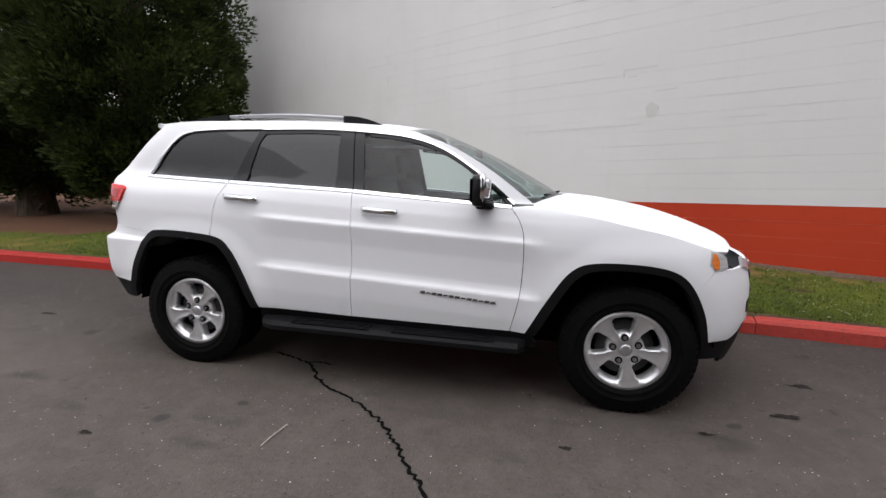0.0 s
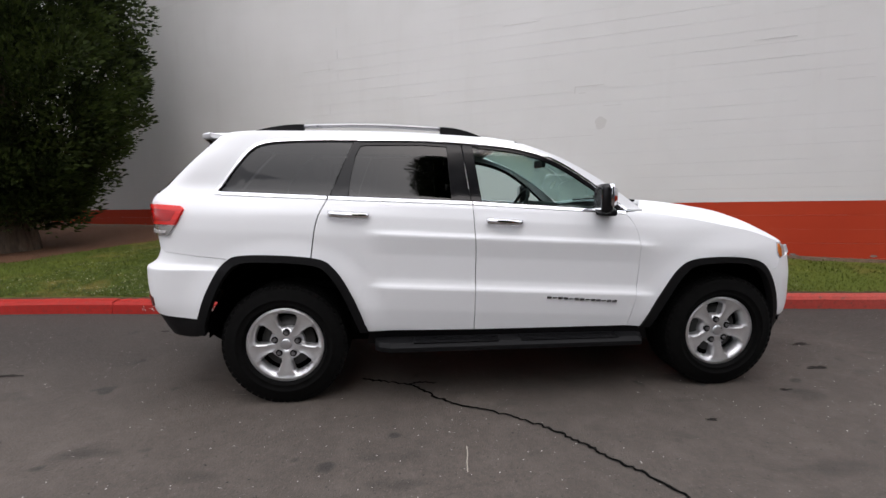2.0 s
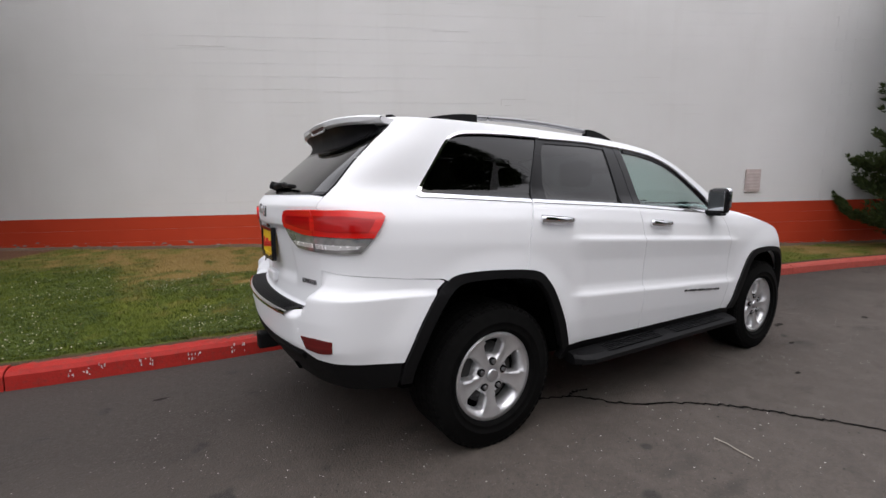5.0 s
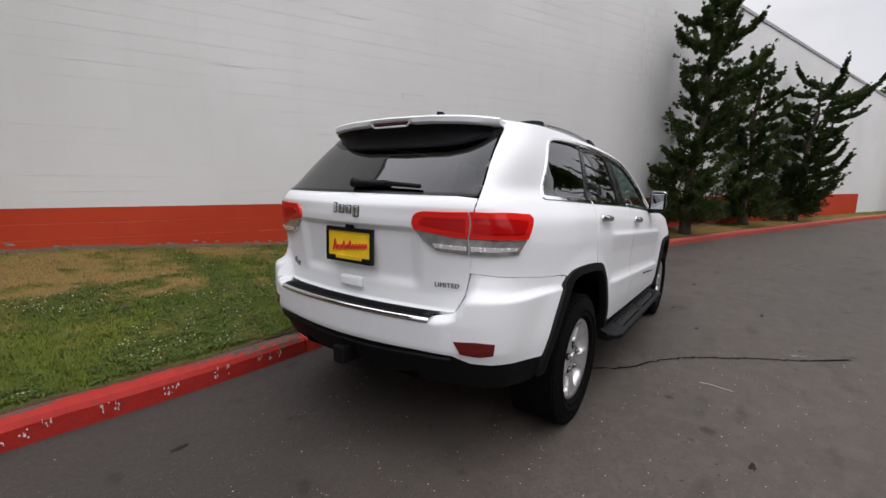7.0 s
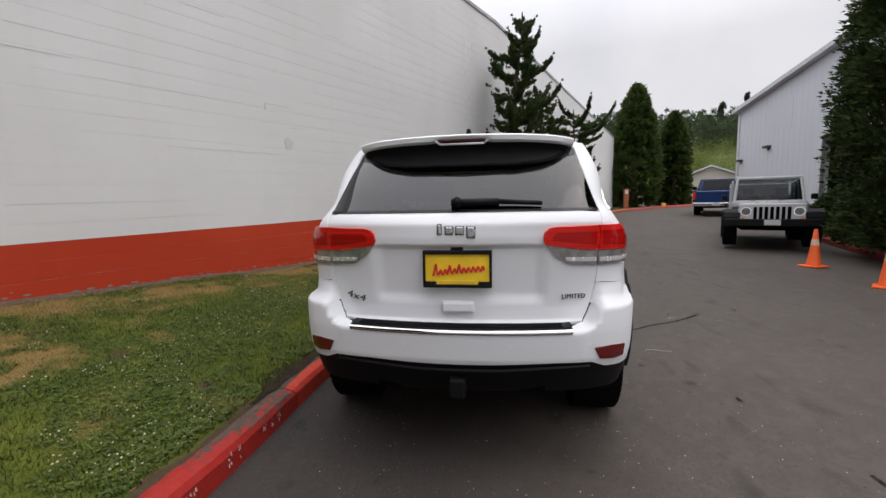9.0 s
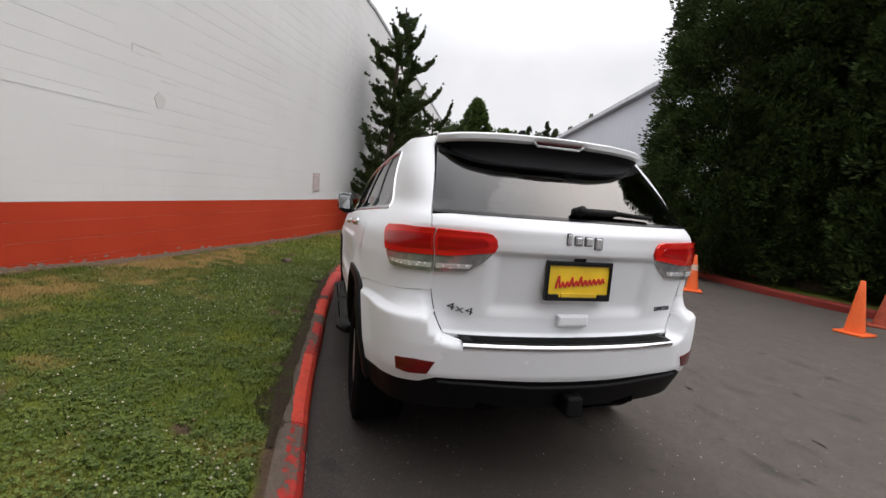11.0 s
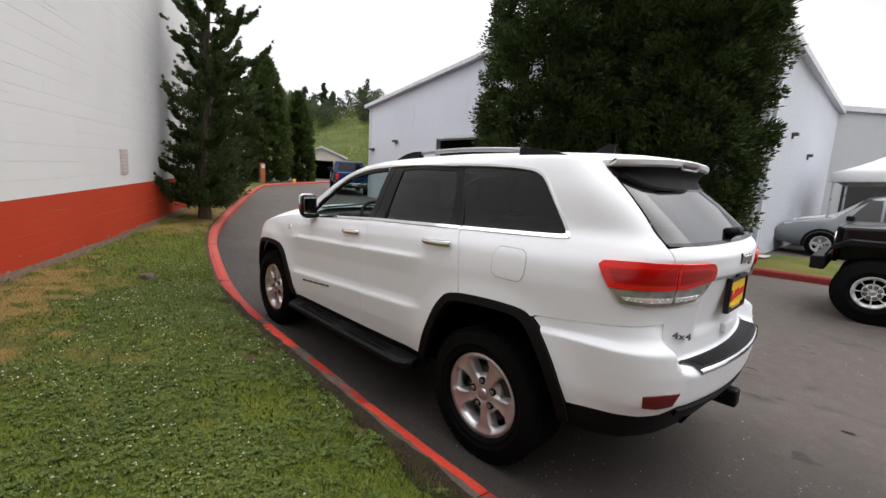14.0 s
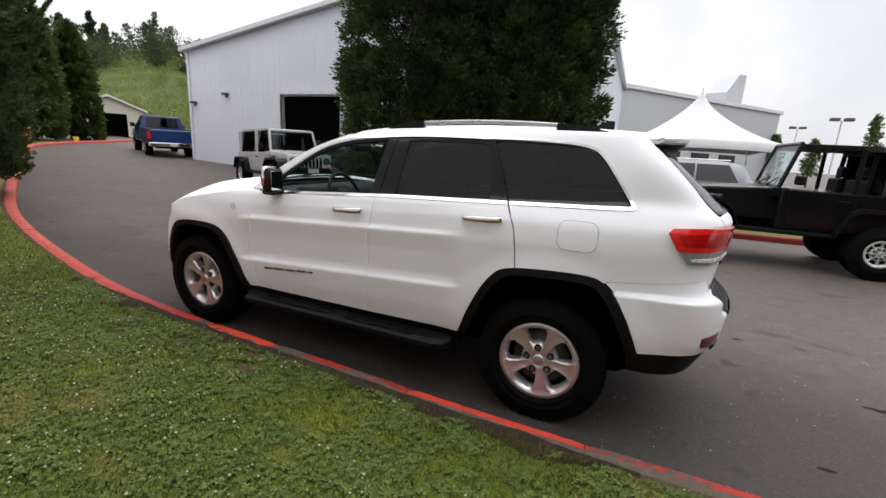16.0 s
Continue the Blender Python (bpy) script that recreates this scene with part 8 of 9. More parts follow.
tagged(new("clover_heads", me), "small white clover flower heads scattered over the lawn", "flowers", kind="stuff")
V, F = [], []
for x, y in scatter(900, -6.0, 4.5, 2.6):
    if bareness(x, y) < 0.12 and gr.rand() < 0.62:
        continue
    z, a, ln = lawn_z(x, y) + 0.016, gr.uniform(0, 6.28), gr.uniform(0.008, 0.028)
    k = len(V)
    c, s = math.cos(a), math.sin(a)
    V += [(x, y, z), (x + c * ln - s * 0.003, y + s * ln + c * 0.003, z + 0.012), (x + c * ln * 1.1, y + s * ln * 1.1, z + 0.01), (x + s * 0.003, y - c * 0.003, z)]
    F.append((k, k + 1, k + 2, k + 3))
me = bpy.data.meshes.new("dead_leaves")
me.from_pydata(V, [], F)
me.materials.append(plain("dead_leaf", (0.20, 0.13, 0.07), 0.9, 0, 0.5, 30))
tagged(new("dead_leaves", me), "dry brown leaf scraps lying in the grass", "leaves", kind="stuff")


# ---- the other vehicles ----
SILVER = paint_material("silver_car_paint", (0.46, 0.46, 0.47), 0.25)
STEEL_GREY = paint_material("grey_car_paint", (0.20, 0.215, 0.225), 0.25)
BLUE = paint_material("blue_car_paint", (0.012, 0.036, 0.125), 0.25)
BLACK_CAR = paint_material("black_car_paint", (0.005, 0.005, 0.006), 0.3, 0.3)
WHITE_CAR = paint_material("plain_white_car_paint", (0.75, 0.75, 0.75), 0.25)
DARK_GLASS = glass_material("dark_car_glass", (0.045, 0.047, 0.05), 0.01)


def new_wheel(rt, rr, width, spokes, rim_mat):
    w = holder("wheel")
    mats = dict(wheel_mats, rim=rim_mat)
    for nm, b in wheel_meshes(rt, rr, width, spokes).items():
        nm = nm.split(".")[0]
        if nm not in ("brake_disc",):
            part(nm, b, mats[nm], w)
    part("barrel_dark", tube((0, 0.09, 0), (0, width, 0), rr - 0.02, n=24), UNDER, w)
    return w


def drop_template(w):
    for o in (*w.children_recursive, w):
        bpy.data.objects.remove(o)


def add_wheels(car, template, wb, half, z, front=0.0):
    for x in (-wb / 2, wb / 2):
        for sd in (-1, 1):
            place_wheel(template, x, sd * half, z, (0 if sd < 0 else math.pi) + (front if x > 0 else 0), 0.3 * x, car)


def extruded(profile, half, bevel=0.03, taper=1.0, top=None):
    """A side outline in (x, z) given width, its upper points drawn in by taper above the height top."""
    bm = bmesh.new()
    sides = []
    for sgn in (-1, 1):
        sides.append([bm.verts.new((x, sgn * half * (taper if top is not None and z > top else 1), z)) for x, z in profile])
    bm.faces.new(sides[0])
    bm.faces.new(list(reversed(sides[1])))
    n = len(profile)
    for k in range(n):
        bm.faces.new((sides[0][k], sides[1][k], sides[1][(k + 1) % n], sides[0][(k + 1) % n]))
    bm.normal_update()
    bmesh.ops.recalc_face_normals(bm, faces=bm.faces)
    if bevel:
        bmesh.ops.bevel(bm, geom=bm.edges[:], offset=bevel, segments=2, affect="EDGES", profile=0.6, clamp_overlap=True)
    return bm


def pane(points, thick=0.006):
    """A flat pane through the given corner points."""
    bm = bmesh.new()
    vs = [bm.verts.new(p) for p in points]
    bm.faces.new(vs)
    return bm


def off_roader(name, label, paint, m, wb, length_rear, template, roof, hood_z=1.10, lift=0.0, back=0.0):
    """A square-built off-roader; x forward, origin on the ground between the axles."""
    car = tagged(holder(name), label, "car")
    f, r = wb / 2, -wb / 2
    c = f - back
    part("tub", extruded([(r - length_rear, 0.55), (c - 0.55, 0.50), (c - 0.55, hood_z), (r - length_rear, hood_z)], 0.78, 0.03), paint, car)
    part("hood", extruded([(c - 0.60, 0.62), (f + 0.42, 0.62), (f + 0.42, hood_z - 0.06), (c - 0.60, hood_z + 0.015)], 0.60, 0.04), paint, car)
    part("cowl", box((c - 0.66, -0.76, hood_z - 0.12), (c - 0.42, 0.76, hood_z + 0.02), None, 0.02), paint, car)
    grille = part("grille", box((f + 0.40, -0.64, 0.60), (f + 0.46, 0.64, hood_z - 0.05), None, 0.03), paint, car)
    for k in range(7):
        y = (k - 3) * 0.105
        part("grille_slot", box((f + 0.45, y - 0.034, 0.68), (f + 0.466, y + 0.034, hood_z - 0.13), None, 0.004), UNDER, grille)
    for sd in (-1, 1):
        part("headlight", tube((f + 0.44, sd * 0.49, hood_z - 0.24), (f + 0.475, sd * 0.49, hood_z - 0.24), 0.095, 0.085, 24), SMOKE_LENS, grille, "round clear headlight")
        part("headlight_ring", tube((f + 0.43, sd * 0.49, hood_z - 0.24), (f + 0.468, sd * 0.49, hood_z - 0.24), 0.108, 0.104, 24), CHROME, grille)
        part("indicator", tube((f + 0.44, sd * 0.55, hood_z - 0.42), (f + 0.47, sd * 0.55, hood_z - 0.42), 0.04, n=14), AMBER_LENS, grille)
        for cx, fr in ((f, True), (r, False)):
            bm = bmesh.new()
            prev = None
            arc = [(-0.62, 0.52), (-0.52, 0.80), (-0.36, 0.93), (0.30, 0.93), (0.46, 0.84), (0.52, 0.72)] if fr else [(-0.56, 0.62), (-0.46, 0.86), (-0.34, 0.93), (0.34, 0.93), (0.46, 0.86), (0.60, 0.52)]
            for ax, az in arc:
                row = [bm.verts.new((cx + ax, sd * 0.60, az)), bm.verts.new((cx + ax, sd * 0.93, az)), bm.verts.new((cx + ax, sd * 0.93, az - 0.06)), bm.verts.new((cx + ax, sd * 0.60, az - 0.05))]
                if prev:
                    for i in range(4):
                        bm.faces.new((prev[i], prev[(i + 1) % 4], row[(i + 1) % 4], row[i]))
                prev = row
            bmesh.ops.recalc_face_normals(bm, faces=bm.faces)
            part("fender_flare", bm, TRIM, car, "black fender flare")
        door = part("door", box((c - 1.50, sd * 0.775, 0.58), (c - 0.66, sd * 0.80, hood_z - 0.01), None, 0.008), paint, car)
        part("door_handle", box((c - 1.42, sd * 0.80, hood_z - 0.16), (c - 1.28, sd * 0.825, hood_z - 0.12), None, 0.006), TRIM, door)
        part("door_mirror", box((c - 0.78, sd * 0.84, hood_z + 0.08), (c - 0.66, sd * 0.97, hood_z + 0.22), None, 0.025), TRIM, door)
        part("rocker", box((r + 0.55, sd * 0.72, 0.44), (f - 0.60, sd * 0.84, 0.50), None, 0.01), TRIM, car)
    bumper_ = part("front_bumper", box((f + 0.50, -0.90, 0.50), (f + 0.66, 0.90, 0.68), None, 0.02), TRIM, car, "black steel front bumper")
    part("number_plate", box((f + 0.66, -0.15, 0.53), (f + 0.668, 0.15, 0.66), None, 0.002), plain("plate_white", (0.5, 0.5, 0.5), 0.5), bumper_, "plate with its number left blank")
    part("rear_bumper", box((r - length_rear - 0.10, -0.80, 0.52), (r - length_rear, 0.80, 0.66), None, 0.02), TRIM, car)
    # windscreen
    z0, z1, xa, xb = hood_z + 0.01, 1.74 if roof == "hard" else 1.85, c - 0.52, c - 0.72
    frame_ = bmesh.new()
    for a, b in (((xa, -0.70, z0), (xb, -0.64, z1)), ((xa, 0.70, z0), (xb, 0.64, z1)), ((xb, -0.64, z1), (xb, 0.64, z1)), ((xa, -0.70, z0 + 0.02), (xa, 0.70, z0 + 0.02))):
        add_tube(frame_, a, b, 0.034, n=8)
    ws = part("windscreen_frame", frame_, paint, car)
    part("windscreen", pane([(xa + 0.01, -0.68, z0), (xa + 0.01, 0.68, z0), (xb + 0.01, 0.62, z1), (xb + 0.01, -0.62, z1)]), CLEAR, ws)
    for y in (-0.35, 0.2):
        part("wiper", tube((xa + 0.04, y, z0 + 0.03), (xa - 0.02, y + 0.30, z0 + 0.16), 0.010, n=6), TRIM, ws)
    # top
    xr = r - length_rear
    if roof == "hard":
        part("roof", extruded([(xb + 0.02, 1.72), (xr + 0.15, 1.74), (xr + 0.12, 1.80), (xb - 0.1, 1.80), (xb + 0.04, 1.765)], 0.66, 0.02), paint, car)
        for sd in (-1, 1):
            for x in (c - 1.52, xr + 0.12):
                part("roof_pillar", box((x - 0.075, sd * 0.72 - 0.03, hood_z - 0.01), (x + 0.075, sd * 0.72 + 0.03, 1.75), None, 0.01), paint, car)
            part("side_glass", pane([(c - 0.74, sd * 0.73, hood_z), (xr + 0.05, sd * 0.73, hood_z), (xr + 0.13, sd * 0.68, 1.73), (c - 0.80, sd * 0.68, 1.73)]), DARK_GLASS, car)
        part("rear_glass", pane([(xr + 0.02, -0.70, hood_z), (xr + 0.02, 0.70, hood_z), (xr + 0.14, 0.66, 1.73), (xr + 0.14, -0.66, 1.73)]), DARK_GLASS, car)
    else:
        part("soft_top", extruded([(xb + 0.02, z1), (xr + 0.20, z1 - 0.01), (xr + 0.02, hood_z), (xr + 0.06, hood_z), (xr + 0.12, 1.30), (xr + 0.28, z1 - 0.09), (xb, z1 - 0.06)], 0.68, 0.0), plain("black_canvas", (0.010, 0.010, 0.010), 0.85), car, "black canvas soft top")
        for sd in (-1, 1):
            part("canvas_side", pane([(c - 1.80, sd * 0.72, hood_z), (xr + 0.02, sd * 0.74, hood_z), (xr + 0.20, sd * 0.68, z1 - 0.03), (c - 1.78, sd * 0.68, z1 - 0.03)]), plain("black_canvas_side", (0.010, 0.010, 0.010), 0.85), car)
            part("door_frame", box((c - 1.50, sd * 0.74 - 0.02, hood_z), (c - 1.44, sd * 0.74 + 0.02, z1 - 0.04), None, 0.01), TRIM, car)
            part("roll_bar", tube((c - 1.65, sd * 0.58, 0.9), (c - 1.70, sd * 0.56, z1 - 0.08), 0.035, n=8), TRIM, car)
            part("top_rail", box((c - 1.5, sd * 0.66 - 0.03, z1 - 0.08), (c - 0.72, sd * 0.66 + 0.03, z1), None, 0.01), TRIM, car)
        part("roll_bar", tube((c - 1.70, -0.56, z1 - 0.10), (c - 1.70, 0.56, z1 - 0.10), 0.035, n=8), TRIM, car)
    for y in (-0.36, 0.36):
        s = part("seat", box((c - 1.55, y - 0.24, 0.70), (c - 1.05, y + 0.24, 0.90), None, 0.04), LEATHER, car)
        part("backrest", box((c - 1.68, y - 0.24, 0.85), (c - 1.54, y + 0.24, 1.35), None, 0.04), LEATHER, s)
        part("headrest", box((c - 1.70, y - 0.13, 1.36), (c - 1.60, y + 0.13, 1.54), None, 0.03), LEATHER, s)
    part("dashboard", box((c - 0.86, -0.68, 0.85), (c - 0.62, 0.68, hood_z), None, 0.03), LEATHER, car)
    part("underbody", box((r - 0.4, -0.55, 0.40), (f + 0.3, 0.55, 0.60)), UNDER, car)
    for piece in car.children:
        piece.location.z += lift
    add_wheels(car, template, wb, 0.90, template["radius"])
    car.matrix_world = m
    return car


tall_wheel = new_wheel(0.40, 0.215, 0.25, 5, ALLOY)
tall_wheel["radius"] = 0.395
sj = pose(8.04, -7.00, rise(8.04) - 0.01, 0, -2.0, 156) @ Matrix.Diagonal((1, 1, 0.955, 1))
off_roader("off_roader", "silver square-built off-roader with black bumpers, parked near the workshop", SILVER, sj, 2.60, 0.50, tall_wheel, "hard")
drop_template(tall_wheel)
mod_wheel = new_wheel(0.42, 0.20, 0.28, 8, plain("white_steel_rim", (0.62, 0.62, 0.60), 0.35, 0.3))
mod_wheel["radius"] = 0.415
dark_off_roader = off_roader("off_roader", "black off-roader with canvas top and big tyres on the drive", BLACK_CAR, pose(-4.06, -5.95, 0.0, 0, 0, 1.0), 2.48, 0.55, mod_wheel, "soft", 1.14, 0.13, 0.58)
for k in range(3):
    part("winch_hook", tube((1.24 + 0.66, -0.45 + 0.12 * k, 0.62), (1.24 + 0.74, -0.42 + 0.12 * k, 0.66), 0.018, n=8), TRIM, dark_off_roader)
drop_template(mod_wheel)


def lofted_car(name, label, paint, m, length, height, wb, template, roof_x, glass_x, rails=False):
    """A smooth five-door car; x forward, origin on the ground between the axles."""
    car = tagged(holder(name), label, "car")
    f, r = length / 2 + 0.05, -length / 2 + 0.05
    belt_z = height * 0.60
    stations = [(r, 0.50, belt_z - 0.10, belt_z - 0.05, 0.62), (r + 0.12, 0.34, belt_z, belt_z + 0.03, 0.78), (roof_x[0], 0.28, belt_z + 0.03, height - 0.10, 0.66), (roof_x[0] + 0.5, 0.28, belt_z + 0.02, height, 0.64),
                (roof_x[1] - 0.4, 0.28, belt_z, height, 0.64), (roof_x[1], 0.28, belt_z - 0.02, height - 0.08, 0.66), (glass_x[1], 0.28, belt_z - 0.05, belt_z + 0.04, 0.74), (f - 0.55, 0.28, belt_z - 0.12, belt_z - 0.06, 0.78),
                (f - 0.12, 0.32, belt_z - 0.24, belt_z - 0.18, 0.70), (f, 0.42, belt_z - 0.36, belt_z - 0.32, 0.55)]
    bm = bmesh.new()
    prev = None
    for i, (x, zb, zl, zt, wt) in enumerate(stations):
        wf = 0.92 if 0 < i < len(stations) - 2 else (0.80 if i else 0.74)
        half_ = [(wf * 0.92, zb), (wf, zb + 0.25), (wf, (zb + zl) / 2 + 0.12), (wf * 0.96, zl), (wt, zt), (wt * 0.5, zt + 0.025)]
        row = [bm.verts.new((x, -y, z)) for y, z in half_] + [bm.verts.new((x, y, z)) for y, z in reversed(half_)]
        if prev:
            for k in range(len(row)):
                bm.faces.new((prev[k], prev[(k + 1) % len(row)], row[(k + 1) % len(row)], row[k]))
        else:
            bm.faces.new(row)
        prev = row
    bm.faces.new(list(reversed(prev)))
    bmesh.ops.recalc_face_normals(bm, faces=bm.faces)
    part("body", bm, paint, car, smooth=True)
    for sd in (-1, 1):
        xs_ = [roof_x[0] + 0.28, 0.2, roof_x[1] - 0.1]
        lowz, topz = belt_z + 0.05, height - 0.09
        for a, b in ((roof_x[0] + 0.12, -0.62), (-0.56, 0.30), (0.36, glass_x[1] - 0.28)):
            def at(x, z):
                k = (z - belt_z) / (height - belt_z)
                return (x, sd * (0.895 - (0.895 - 0.655) * k + 0.008), z)
            x_top_b = min(b, roof_x[1] + 0.05)
            x_top_a = max(a, roof_x[0] + 0.42) if a < -0.6 else a
            part("side_window", pane([at(a, lowz), at(b, lowz), at(x_top_b, topz), at(x_top_a, topz)]), DARK_GLASS, car, "dark side glass")
        part("headlight", box((f - 0.62, sd * 0.74, belt_z - 0.22), (f - 0.20, sd * 0.82, belt_z - 0.14), None, 0.02), CLEAR_LENS, car)
        part("indicator", box((f - 0.60, sd * 0.80, belt_z - 0.21), (f - 0.46, sd * 0.845, belt_z - 0.15), None, 0.01), AMBER_LENS, car)
        part("door_mirror", box((glass_x[1] - 0.42, sd * 0.92, belt_z + 0.02), (glass_x[1] - 0.25, sd * 1.08, belt_z + 0.16), None, 0.03), TRIM, car)
        part("sill", box((-wb / 2 + 0.4, sd * 0.86, 0.26), (wb / 2 - 0.4, sd * 0.93, 0.42), None, 0.015), TRIM, car)
        for cx in (-wb / 2, wb / 2):
            bm = bmesh.new()
            lathe_pts = [(cx + 0.43 * math.cos(a), 0.35 + 0.43 * math.sin(a)) for a in np.linspace(-0.2, math.pi + 0.2, 14)]
            ra = [bm.verts.new((x, sd * 0.935, z)) for x, z in lathe_pts]
            rb = [bm.verts.new((cx + (x - cx) * 0.84, sd * 0.935, 0.35 + (z - 0.35) * 0.84)) for x, z in lathe_pts]
            rc = [bm.verts.new((cx + (x - cx) * 0.84, sd * 0.70, 0.35 + (z - 0.35) * 0.84)) for x, z in lathe_pts]
            for i in range(13):
                bm.faces.new((ra[i], ra[i + 1], rb[i + 1], rb[i]))
                bm.faces.new((rb[i], rb[i + 1], rc[i + 1], rc[i]))
            part("wheel_arch", bm, TRIM, car)
        if rails:
            part("roof_rail", tube((roof_x[0] + 0.4, sd * 0.60, height + 0.05), (roof_x[1] - 0.4, sd * 0.60, height + 0.05), 0.02, n=8), SATIN, car)
    part("windscreen", pane([(glass_x[1] - 0.02, -0.70, belt_z + 0.05), (glass_x[1] - 0.02, 0.70, belt_z + 0.05), (roof_x[1] + 0.04, 0.60, height - 0.04), (roof_x[1] + 0.04, -0.60, height - 0.04)]), DARK_GLASS, car)
    add_wheels(car, template, wb, 0.92, template["radius"])
    car.matrix_world = m
    return car


car_wheel = new_wheel(0.35, 0.22, 0.22, 5, ALLOY)
car_wheel["radius"] = 0.345
lofted_car("crossover_car", "silver-grey crossover parked beyond the grass island", STEEL_GREY, pose(-2.95, -13.95, 0.0, 0, 0, 2), 4.9, 1.70, 2.85, car_wheel, (-1.95, 0.55), (-2.1, 1.25), True)
lofted_car("crossover_car", "white crossover standing behind the silver one", WHITE_CAR, pose(-2.7, -16.6, 0.05, 0, 0, 1), 4.5, 1.70, 2.65, car_wheel, (-1.9, 0.5), (-2.0, 1.2))
for i, (x, y, pm) in enumerate(((-13.5, -26, WHITE_CAR), (-17.5, -27, STEEL_GREY), (-20.5, -30, BLUE))):
    lofted_car("parked_car", "car parked in a row in the far car park", pm, pose(x, y, 0, 0, 0, 90), 4.4, 1.5, 2.6, car_wheel, (-1.8, 0.4), (-2.0, 1.1))
drop_template(car_wheel)

# blue pickup, its tail towards the drive
pick = tagged(holder("pickup_truck"), "dark blue pickup truck parked by the workshop corner, tail outwards", "truck")
part("bed", extruded([(0.06, 0.62), (2.35, 0.62), (2.35, 1.22), (0.06, 1.22)], 0.96, 0.03), BLUE, pick)
part("tailgate", box((-0.02, -0.82, 0.66), (0.06, 0.82, 1.20), None, 0.015), BLUE, pick)
part("cab", extruded([(2.35, 0.60), (4.15, 0.60), (4.15, 1.22), (3.75, 1.30), (3.30, 1.80), (2.50, 1.80), (2.36, 1.25)], 0.95, 0.04, 0.80, 1.5), BLUE, pick)
part("hood", extruded([(4.1, 0.60), (5.35, 0.62), (5.38, 1.05), (4.1, 1.20)], 0.93, 0.05), BLUE, pick)
part("rear_window", pane([(2.34, -0.70, 1.30), (2.34, 0.70, 1.30), (2.44, 0.62, 1.72), (2.44, -0.62, 1.72)]), DARK_GLASS, pick)
for sd in (-1, 1):
    part("side_window", pane([(2.5, sd * 0.925, 1.27), (3.68, sd * 0.925, 1.27), (3.28, sd * 0.80, 1.72), (2.56, sd * 0.80, 1.72)]), DARK_GLASS, pick)
    part("tail_light", box((-0.015, sd * 0.84, 0.82), (0.10, sd * 0.97, 1.14), None, 0.012), RED_LENS, pick, "red tail light")
    part("bed_rail", box((0.05, sd * 0.86, 1.22), (2.35, sd * 0.97, 1.25), None, 0.01), TRIM, pick)
    part("door_mirror", box((3.52, sd * 0.98, 1.22), (3.66, sd * 1.18, 1.42), None, 0.03), TRIM, pick)
    for cx in (1.15, 4.65):
        bm = bmesh.new()
        pts = [(cx + 0.47 * math.cos(a), 0.42 + 0.47 * math.sin(a)) for a in np.linspace(-0.1, math.pi + 0.1, 14)]
        ra = [bm.verts.new((x, sd * 0.985, z)) for x, z in pts]
        rb = [bm.verts.new((cx + (x - cx) * 0.86, sd * 0.985, 0.42 + (z - 0.42) * 0.86)) for x, z in pts]
        for i in range(13):
            bm.faces.new((ra[i], ra[i + 1], rb[i + 1], rb[i]))
        part("wheel_arch", bm, TRIM, pick)
rb_ = part("rear_bumper", box((-0.22, -0.95, 0.50), (-0.04, 0.95, 0.68), None, 0.03), CHROME, pick, "chrome rear bumper")
part("number_plate", box((-0.232, -0.15, 0.53), (-0.22, 0.15, 0.66)), plain("pickup_plate", (0.5, 0.5, 0.5), 0.5), rb_, "plate with its number left blank")
part("underbody", box((0.2, -0.6, 0.40), (5.2, 0.6, 0.62)), UNDER, pick)
tw = new_wheel(0.40, 0.21, 0.25, 6, ALLOY)
tw["radius"] = 0.395
for cx in (1.15, 4.65):
    for sd in (-1, 1):
        place_wheel(tw, cx, sd * 0.93, 0.395, 0 if sd < 0 else math.pi, 0.4, pick)
drop_template(tw)
pick.matrix_world = pose(17.6, -10.1, rise(18.0) - 0.02, 0, -1.8, -25)

# ---- traffic cones ----
ORANGE = Nodes("cone_orange")
ORANGE.set(Base_Color=ORANGE.mix(ORANGE.noise(18, 4), (0.78, 0.105, 0.018), (0.90, 0.16, 0.03)), Roughness=0.5)
ORANGE = ORANGE.mat
OLD_ORANGE = plain("dirty_cone_orange", (0.32, 0.050, 0.018), 0.7, 0, 0.3, 14)
BAND = plain("pale_reflective_band", (0.62, 0.45, 0.36), 0.4)


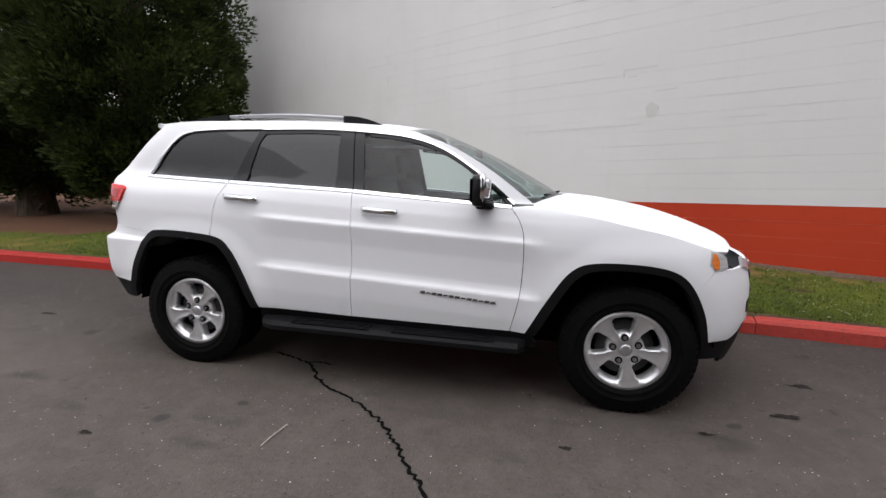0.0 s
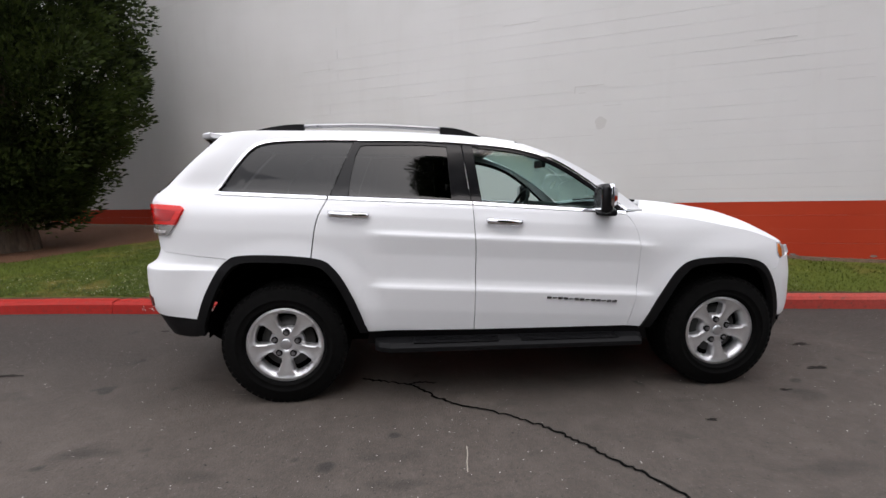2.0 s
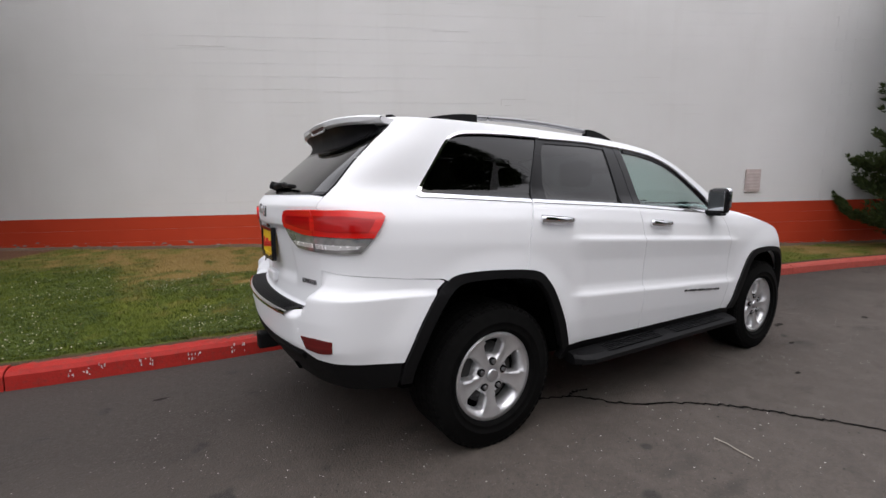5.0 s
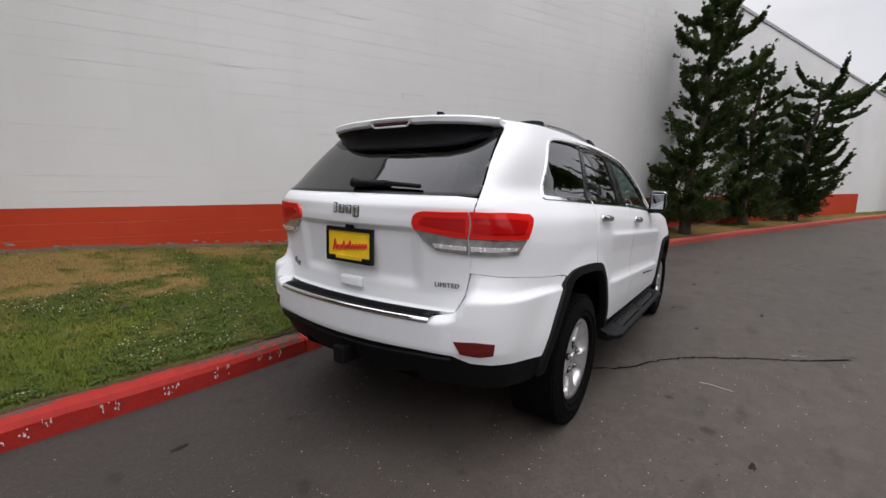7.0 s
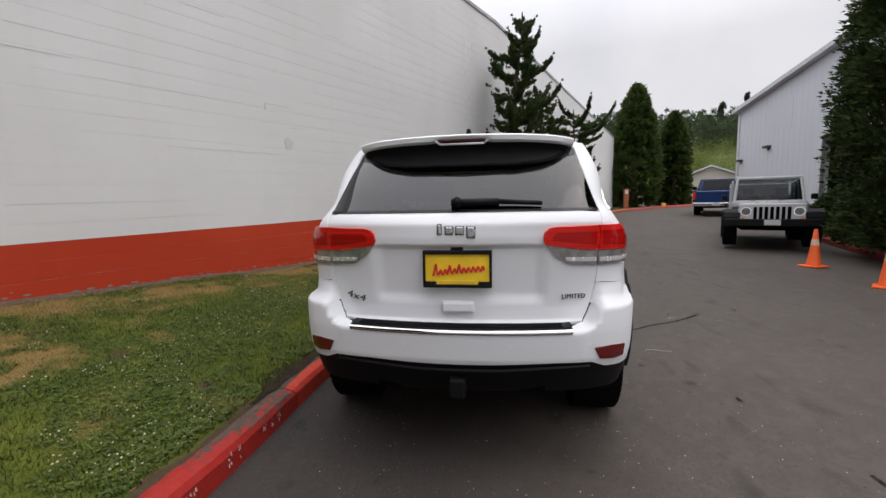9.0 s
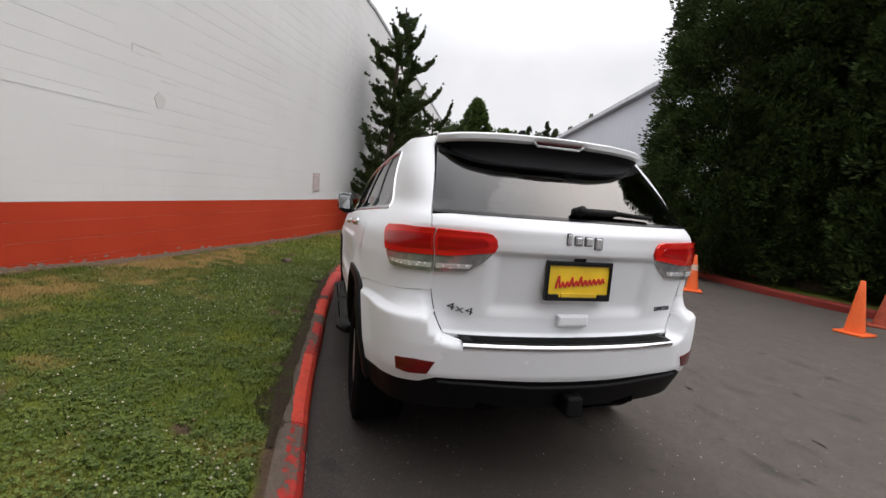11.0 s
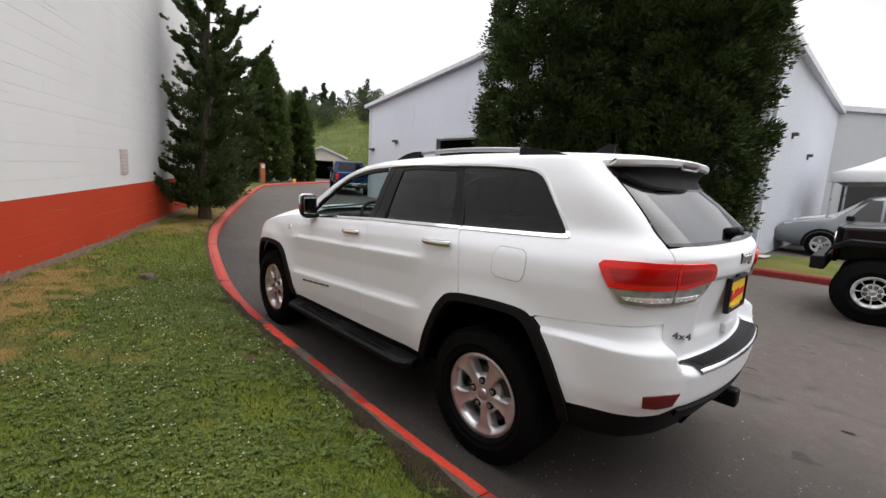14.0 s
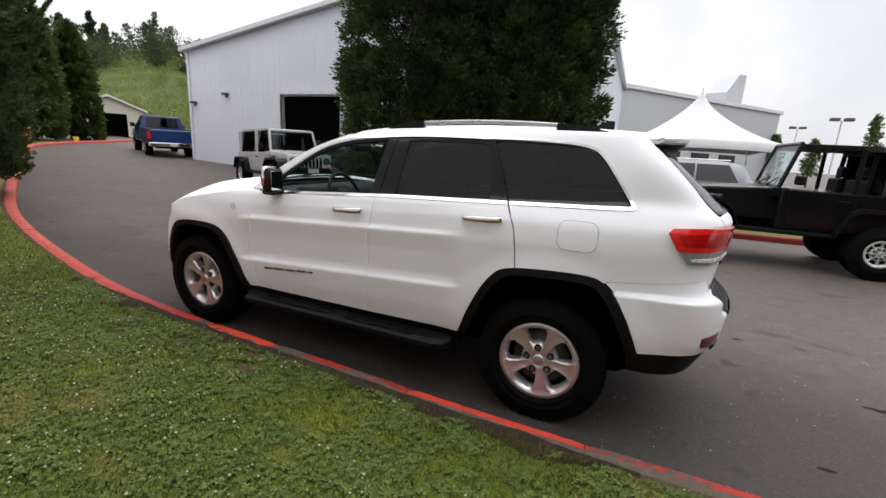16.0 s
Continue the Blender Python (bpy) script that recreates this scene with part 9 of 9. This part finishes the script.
def cone(x, y, h, turn, mat, label, banded=True):
    c = tagged(holder("traffic_cone"), label, "cone", "traffic cones on the drive")
    part("base", box((-0.17, -0.17, 0.0), (0.17, 0.17, 0.035), None, 0.012), mat, c)
    bm = bmesh.new()
    prof = [(0.118, 0.030), (0.112, 0.06), (0.080, h * 0.42), (0.054, h * 0.70), (0.028, h * 0.985), (0.022, h), (0.016, h - 0.02)]
    rings = [[bm.verts.new((r * math.cos(2 * math.pi * k / 24), r * math.sin(2 * math.pi * k / 24), z)) for k in range(24)] for r, z in prof]
    for a, b in zip(rings, rings[1:]):
        for k in range(24):
            bm.faces.new((a[k], a[(k + 1) % 24], b[(k + 1) % 24], b[k]))
    part("body", bm, mat, c, smooth=True)
    if banded:
        bm = bmesh.new()
        z0, z1 = h * 0.58, h * 0.74
        ra, rb = 0.054 + (0.080 - 0.054) * (0.70 - 0.58) / 0.28 + 0.002, 0.0502 + 0.002
        rings = [[bm.verts.new((r * math.cos(2 * math.pi * k / 24), r * math.sin(2 * math.pi * k / 24), z)) for k in range(24)] for r, z in ((ra, z0), (rb, z1))]
        for k in range(24):
            bm.faces.new((rings[0][k], rings[0][(k + 1) % 24], rings[1][(k + 1) % 24], rings[1][k]))
        part("band", bm, BAND, c, "pale reflective band", smooth=True)
    c.matrix_world = pose(x, y, rise(x), 0, 0, turn)
    return c


cone(4.5, -5.97, 0.71, 20, ORANGE, "bright orange traffic cone with a pale band")
cone(2.70, -5.82, 0.71, 50, ORANGE, "bright orange traffic cone with a pale band")
cone(0.0, -5.88, 0.74, 5, ORANGE, "bright orange traffic cone standing on the asphalt", False)
cone(0.30, -6.95, 0.50, 33, OLD_ORANGE, "small dirty dark-orange traffic cone by the far kerb", False)
cone(3.95, -8.9, 0.62, 12, ORANGE, "bright orange traffic cone near the far kerb")

# ---- tent, post, lamps ----
CANVAS = plain("white_canvas", (0.52, 0.525, 0.52), 0.8, 0, 0.04, 3)
tent = tagged(holder("event_tent"), "white peaked event tent beside the workshop", "tent")
tc, hw = Vector((-3.8, -17.9)), 2.5
bm = bmesh.new()
rings = []
for k in range(13):
    f = k / 12
    half_ = hw * (1 - f) ** 1.35 + 0.03
    z = 2.40 + (4.45 - 2.40) * (f ** 1.25 * 0.75 + 0.25 * f)
    ring = []
    for q in range(32):
        a = 2 * math.pi * q / 32
        c, s = math.cos(a), math.sin(a)
        k2 = 1 / max(abs(c), abs(s))
        k2 = k2 * (1 - f * 0.6) + 1.1 * f * 0.6
        sag = 0.10 * (1 - f) * (1 - (k2 - 1) / 0.414) if k2 > 1 else 0.10 * (1 - f)
        ring.append(bm.verts.new((tc.x + half_ * k2 * c, tc.y + half_ * k2 * s, z + sag * 0.6)))
    rings.append(ring)
for a, b in zip(rings, rings[1:]):
    for q in range(32):
        bm.faces.new((a[q], a[(q + 1) % 32], b[(q + 1) % 32], b[q]))
low = [bm.verts.new((v.co.x, v.co.y, v.co.z - 0.28)) for v in rings[0]]
for q in range(32):
    bm.faces.new((low[q], low[(q + 1) % 32], rings[0][(q + 1) % 32], rings[0][q]))
part("canopy", bm, CANVAS, tent, "white peaked canvas canopy", smooth=True)
for sx in (-1, 1):
    for sy in (-1, 1):
        part("pole", tube((tc.x + sx * hw * 0.97, tc.y + sy * hw * 0.97, 0), (tc.x + sx * hw * 0.97, tc.y + sy * hw * 0.97, 2.4), 0.035, n=10), SATIN, tent)
part("finial", tube((tc.x, tc.y, 4.4), (tc.x, tc.y, 4.65), 0.03, 0.01, 8), CANVAS, tent)
post = tagged(holder("marker_post"), "orange-brown wooden post at the bend of the kerb", "post")
PX, PY = 25.0, -8.0
part("post", box((PX - 0.13, PY - 0.13, rise(PX)), (PX + 0.13, PY + 0.13, rise(PX) + 1.30), None, 0.02), plain("orange_brown_wood", (0.34, 0.10, 0.035), 0.7, 0, 0.2, 9), post)
part("notice", box((PX - 0.15, PY - 0.10, rise(PX) + 0.98), (PX - 0.13, PY + 0.10, rise(PX) + 1.22), None, 0.004), plain("notice_white", (0.6, 0.6, 0.58), 0.6), post, "small pale notice")
hyd = tagged(holder("marker_block"), "small yellow painted marker at the far kerb", "marker")
part("block", box((27.0, -11.15, rise(27)), (27.2, -10.85, rise(27) + 0.28), None, 0.05), plain("marker_yellow", (0.70, 0.42, 0.03), 0.6), hyd)
for x, y, z in ((-17.0, -56.6, 6.0), (-16.0, -41.9, 5.6)):
    lamp = tagged(holder("street_lamp"), "tall car park lamp with twin dark heads", "lamp", "car park lamps")
    part("pole", tube((x, y, 0), (x, y, z), 0.07, 0.05, 10), plain("lamp_pole_grey", (0.45, 0.45, 0.45), 0.5), lamp)
    for sd in (-1, 1):
        part("lamp_head", box((x + sd * 0.15, y - 0.25, z - 0.05), (x + sd * 0.75, y + 0.25, z + 0.2), None, 0.04), FITTING, lamp)
stone = tagged(holder("debris_sheet"), "crumpled pale sheets lying on the grass island", "debris")
bm = bmesh.new()
prev = None
for k in range(9):
    row = [bm.verts.new((0.4 - 0.17 * k, -10.2 + 0.12 * j + 0.05 * math.sin(k * 2.1 + j), 0.16 + 0.05 * abs(noise.noise((k * 0.9, j * 0.7, 3))))) for j in range(6)]
    if prev:
        for j in range(5):
            bm.faces.new((prev[j], prev[j + 1], row[j + 1], row[j]))
    prev = row
part("sheet", bm, plain("pale_sheet", (0.42, 0.41, 0.40), 0.8), stone)

# ---- the wall blocks nearest to the drive, each a piece of its own ----
shared = {}
for s, h, w, hh, proud, soft, red_here in near:
    key = (round(w, 3), red_here, round(proud, 4), round(hh, 4))
    if key not in shared:
        me = bpy.data.meshes.new("block")
        org = wall_point(s, h, 0)
        me.from_pydata([tuple(v - org) for v in block_verts(s, h, w, hh, proud, soft)], [], BLOCK_FACES)
        me.materials.append(WALL_RED if red_here else WALL_WHITE)
        shared[key] = me
    ob = new("block", shared[key])
    ob.location = wall_point(s, h, 0)
    ob.parent = block_wall
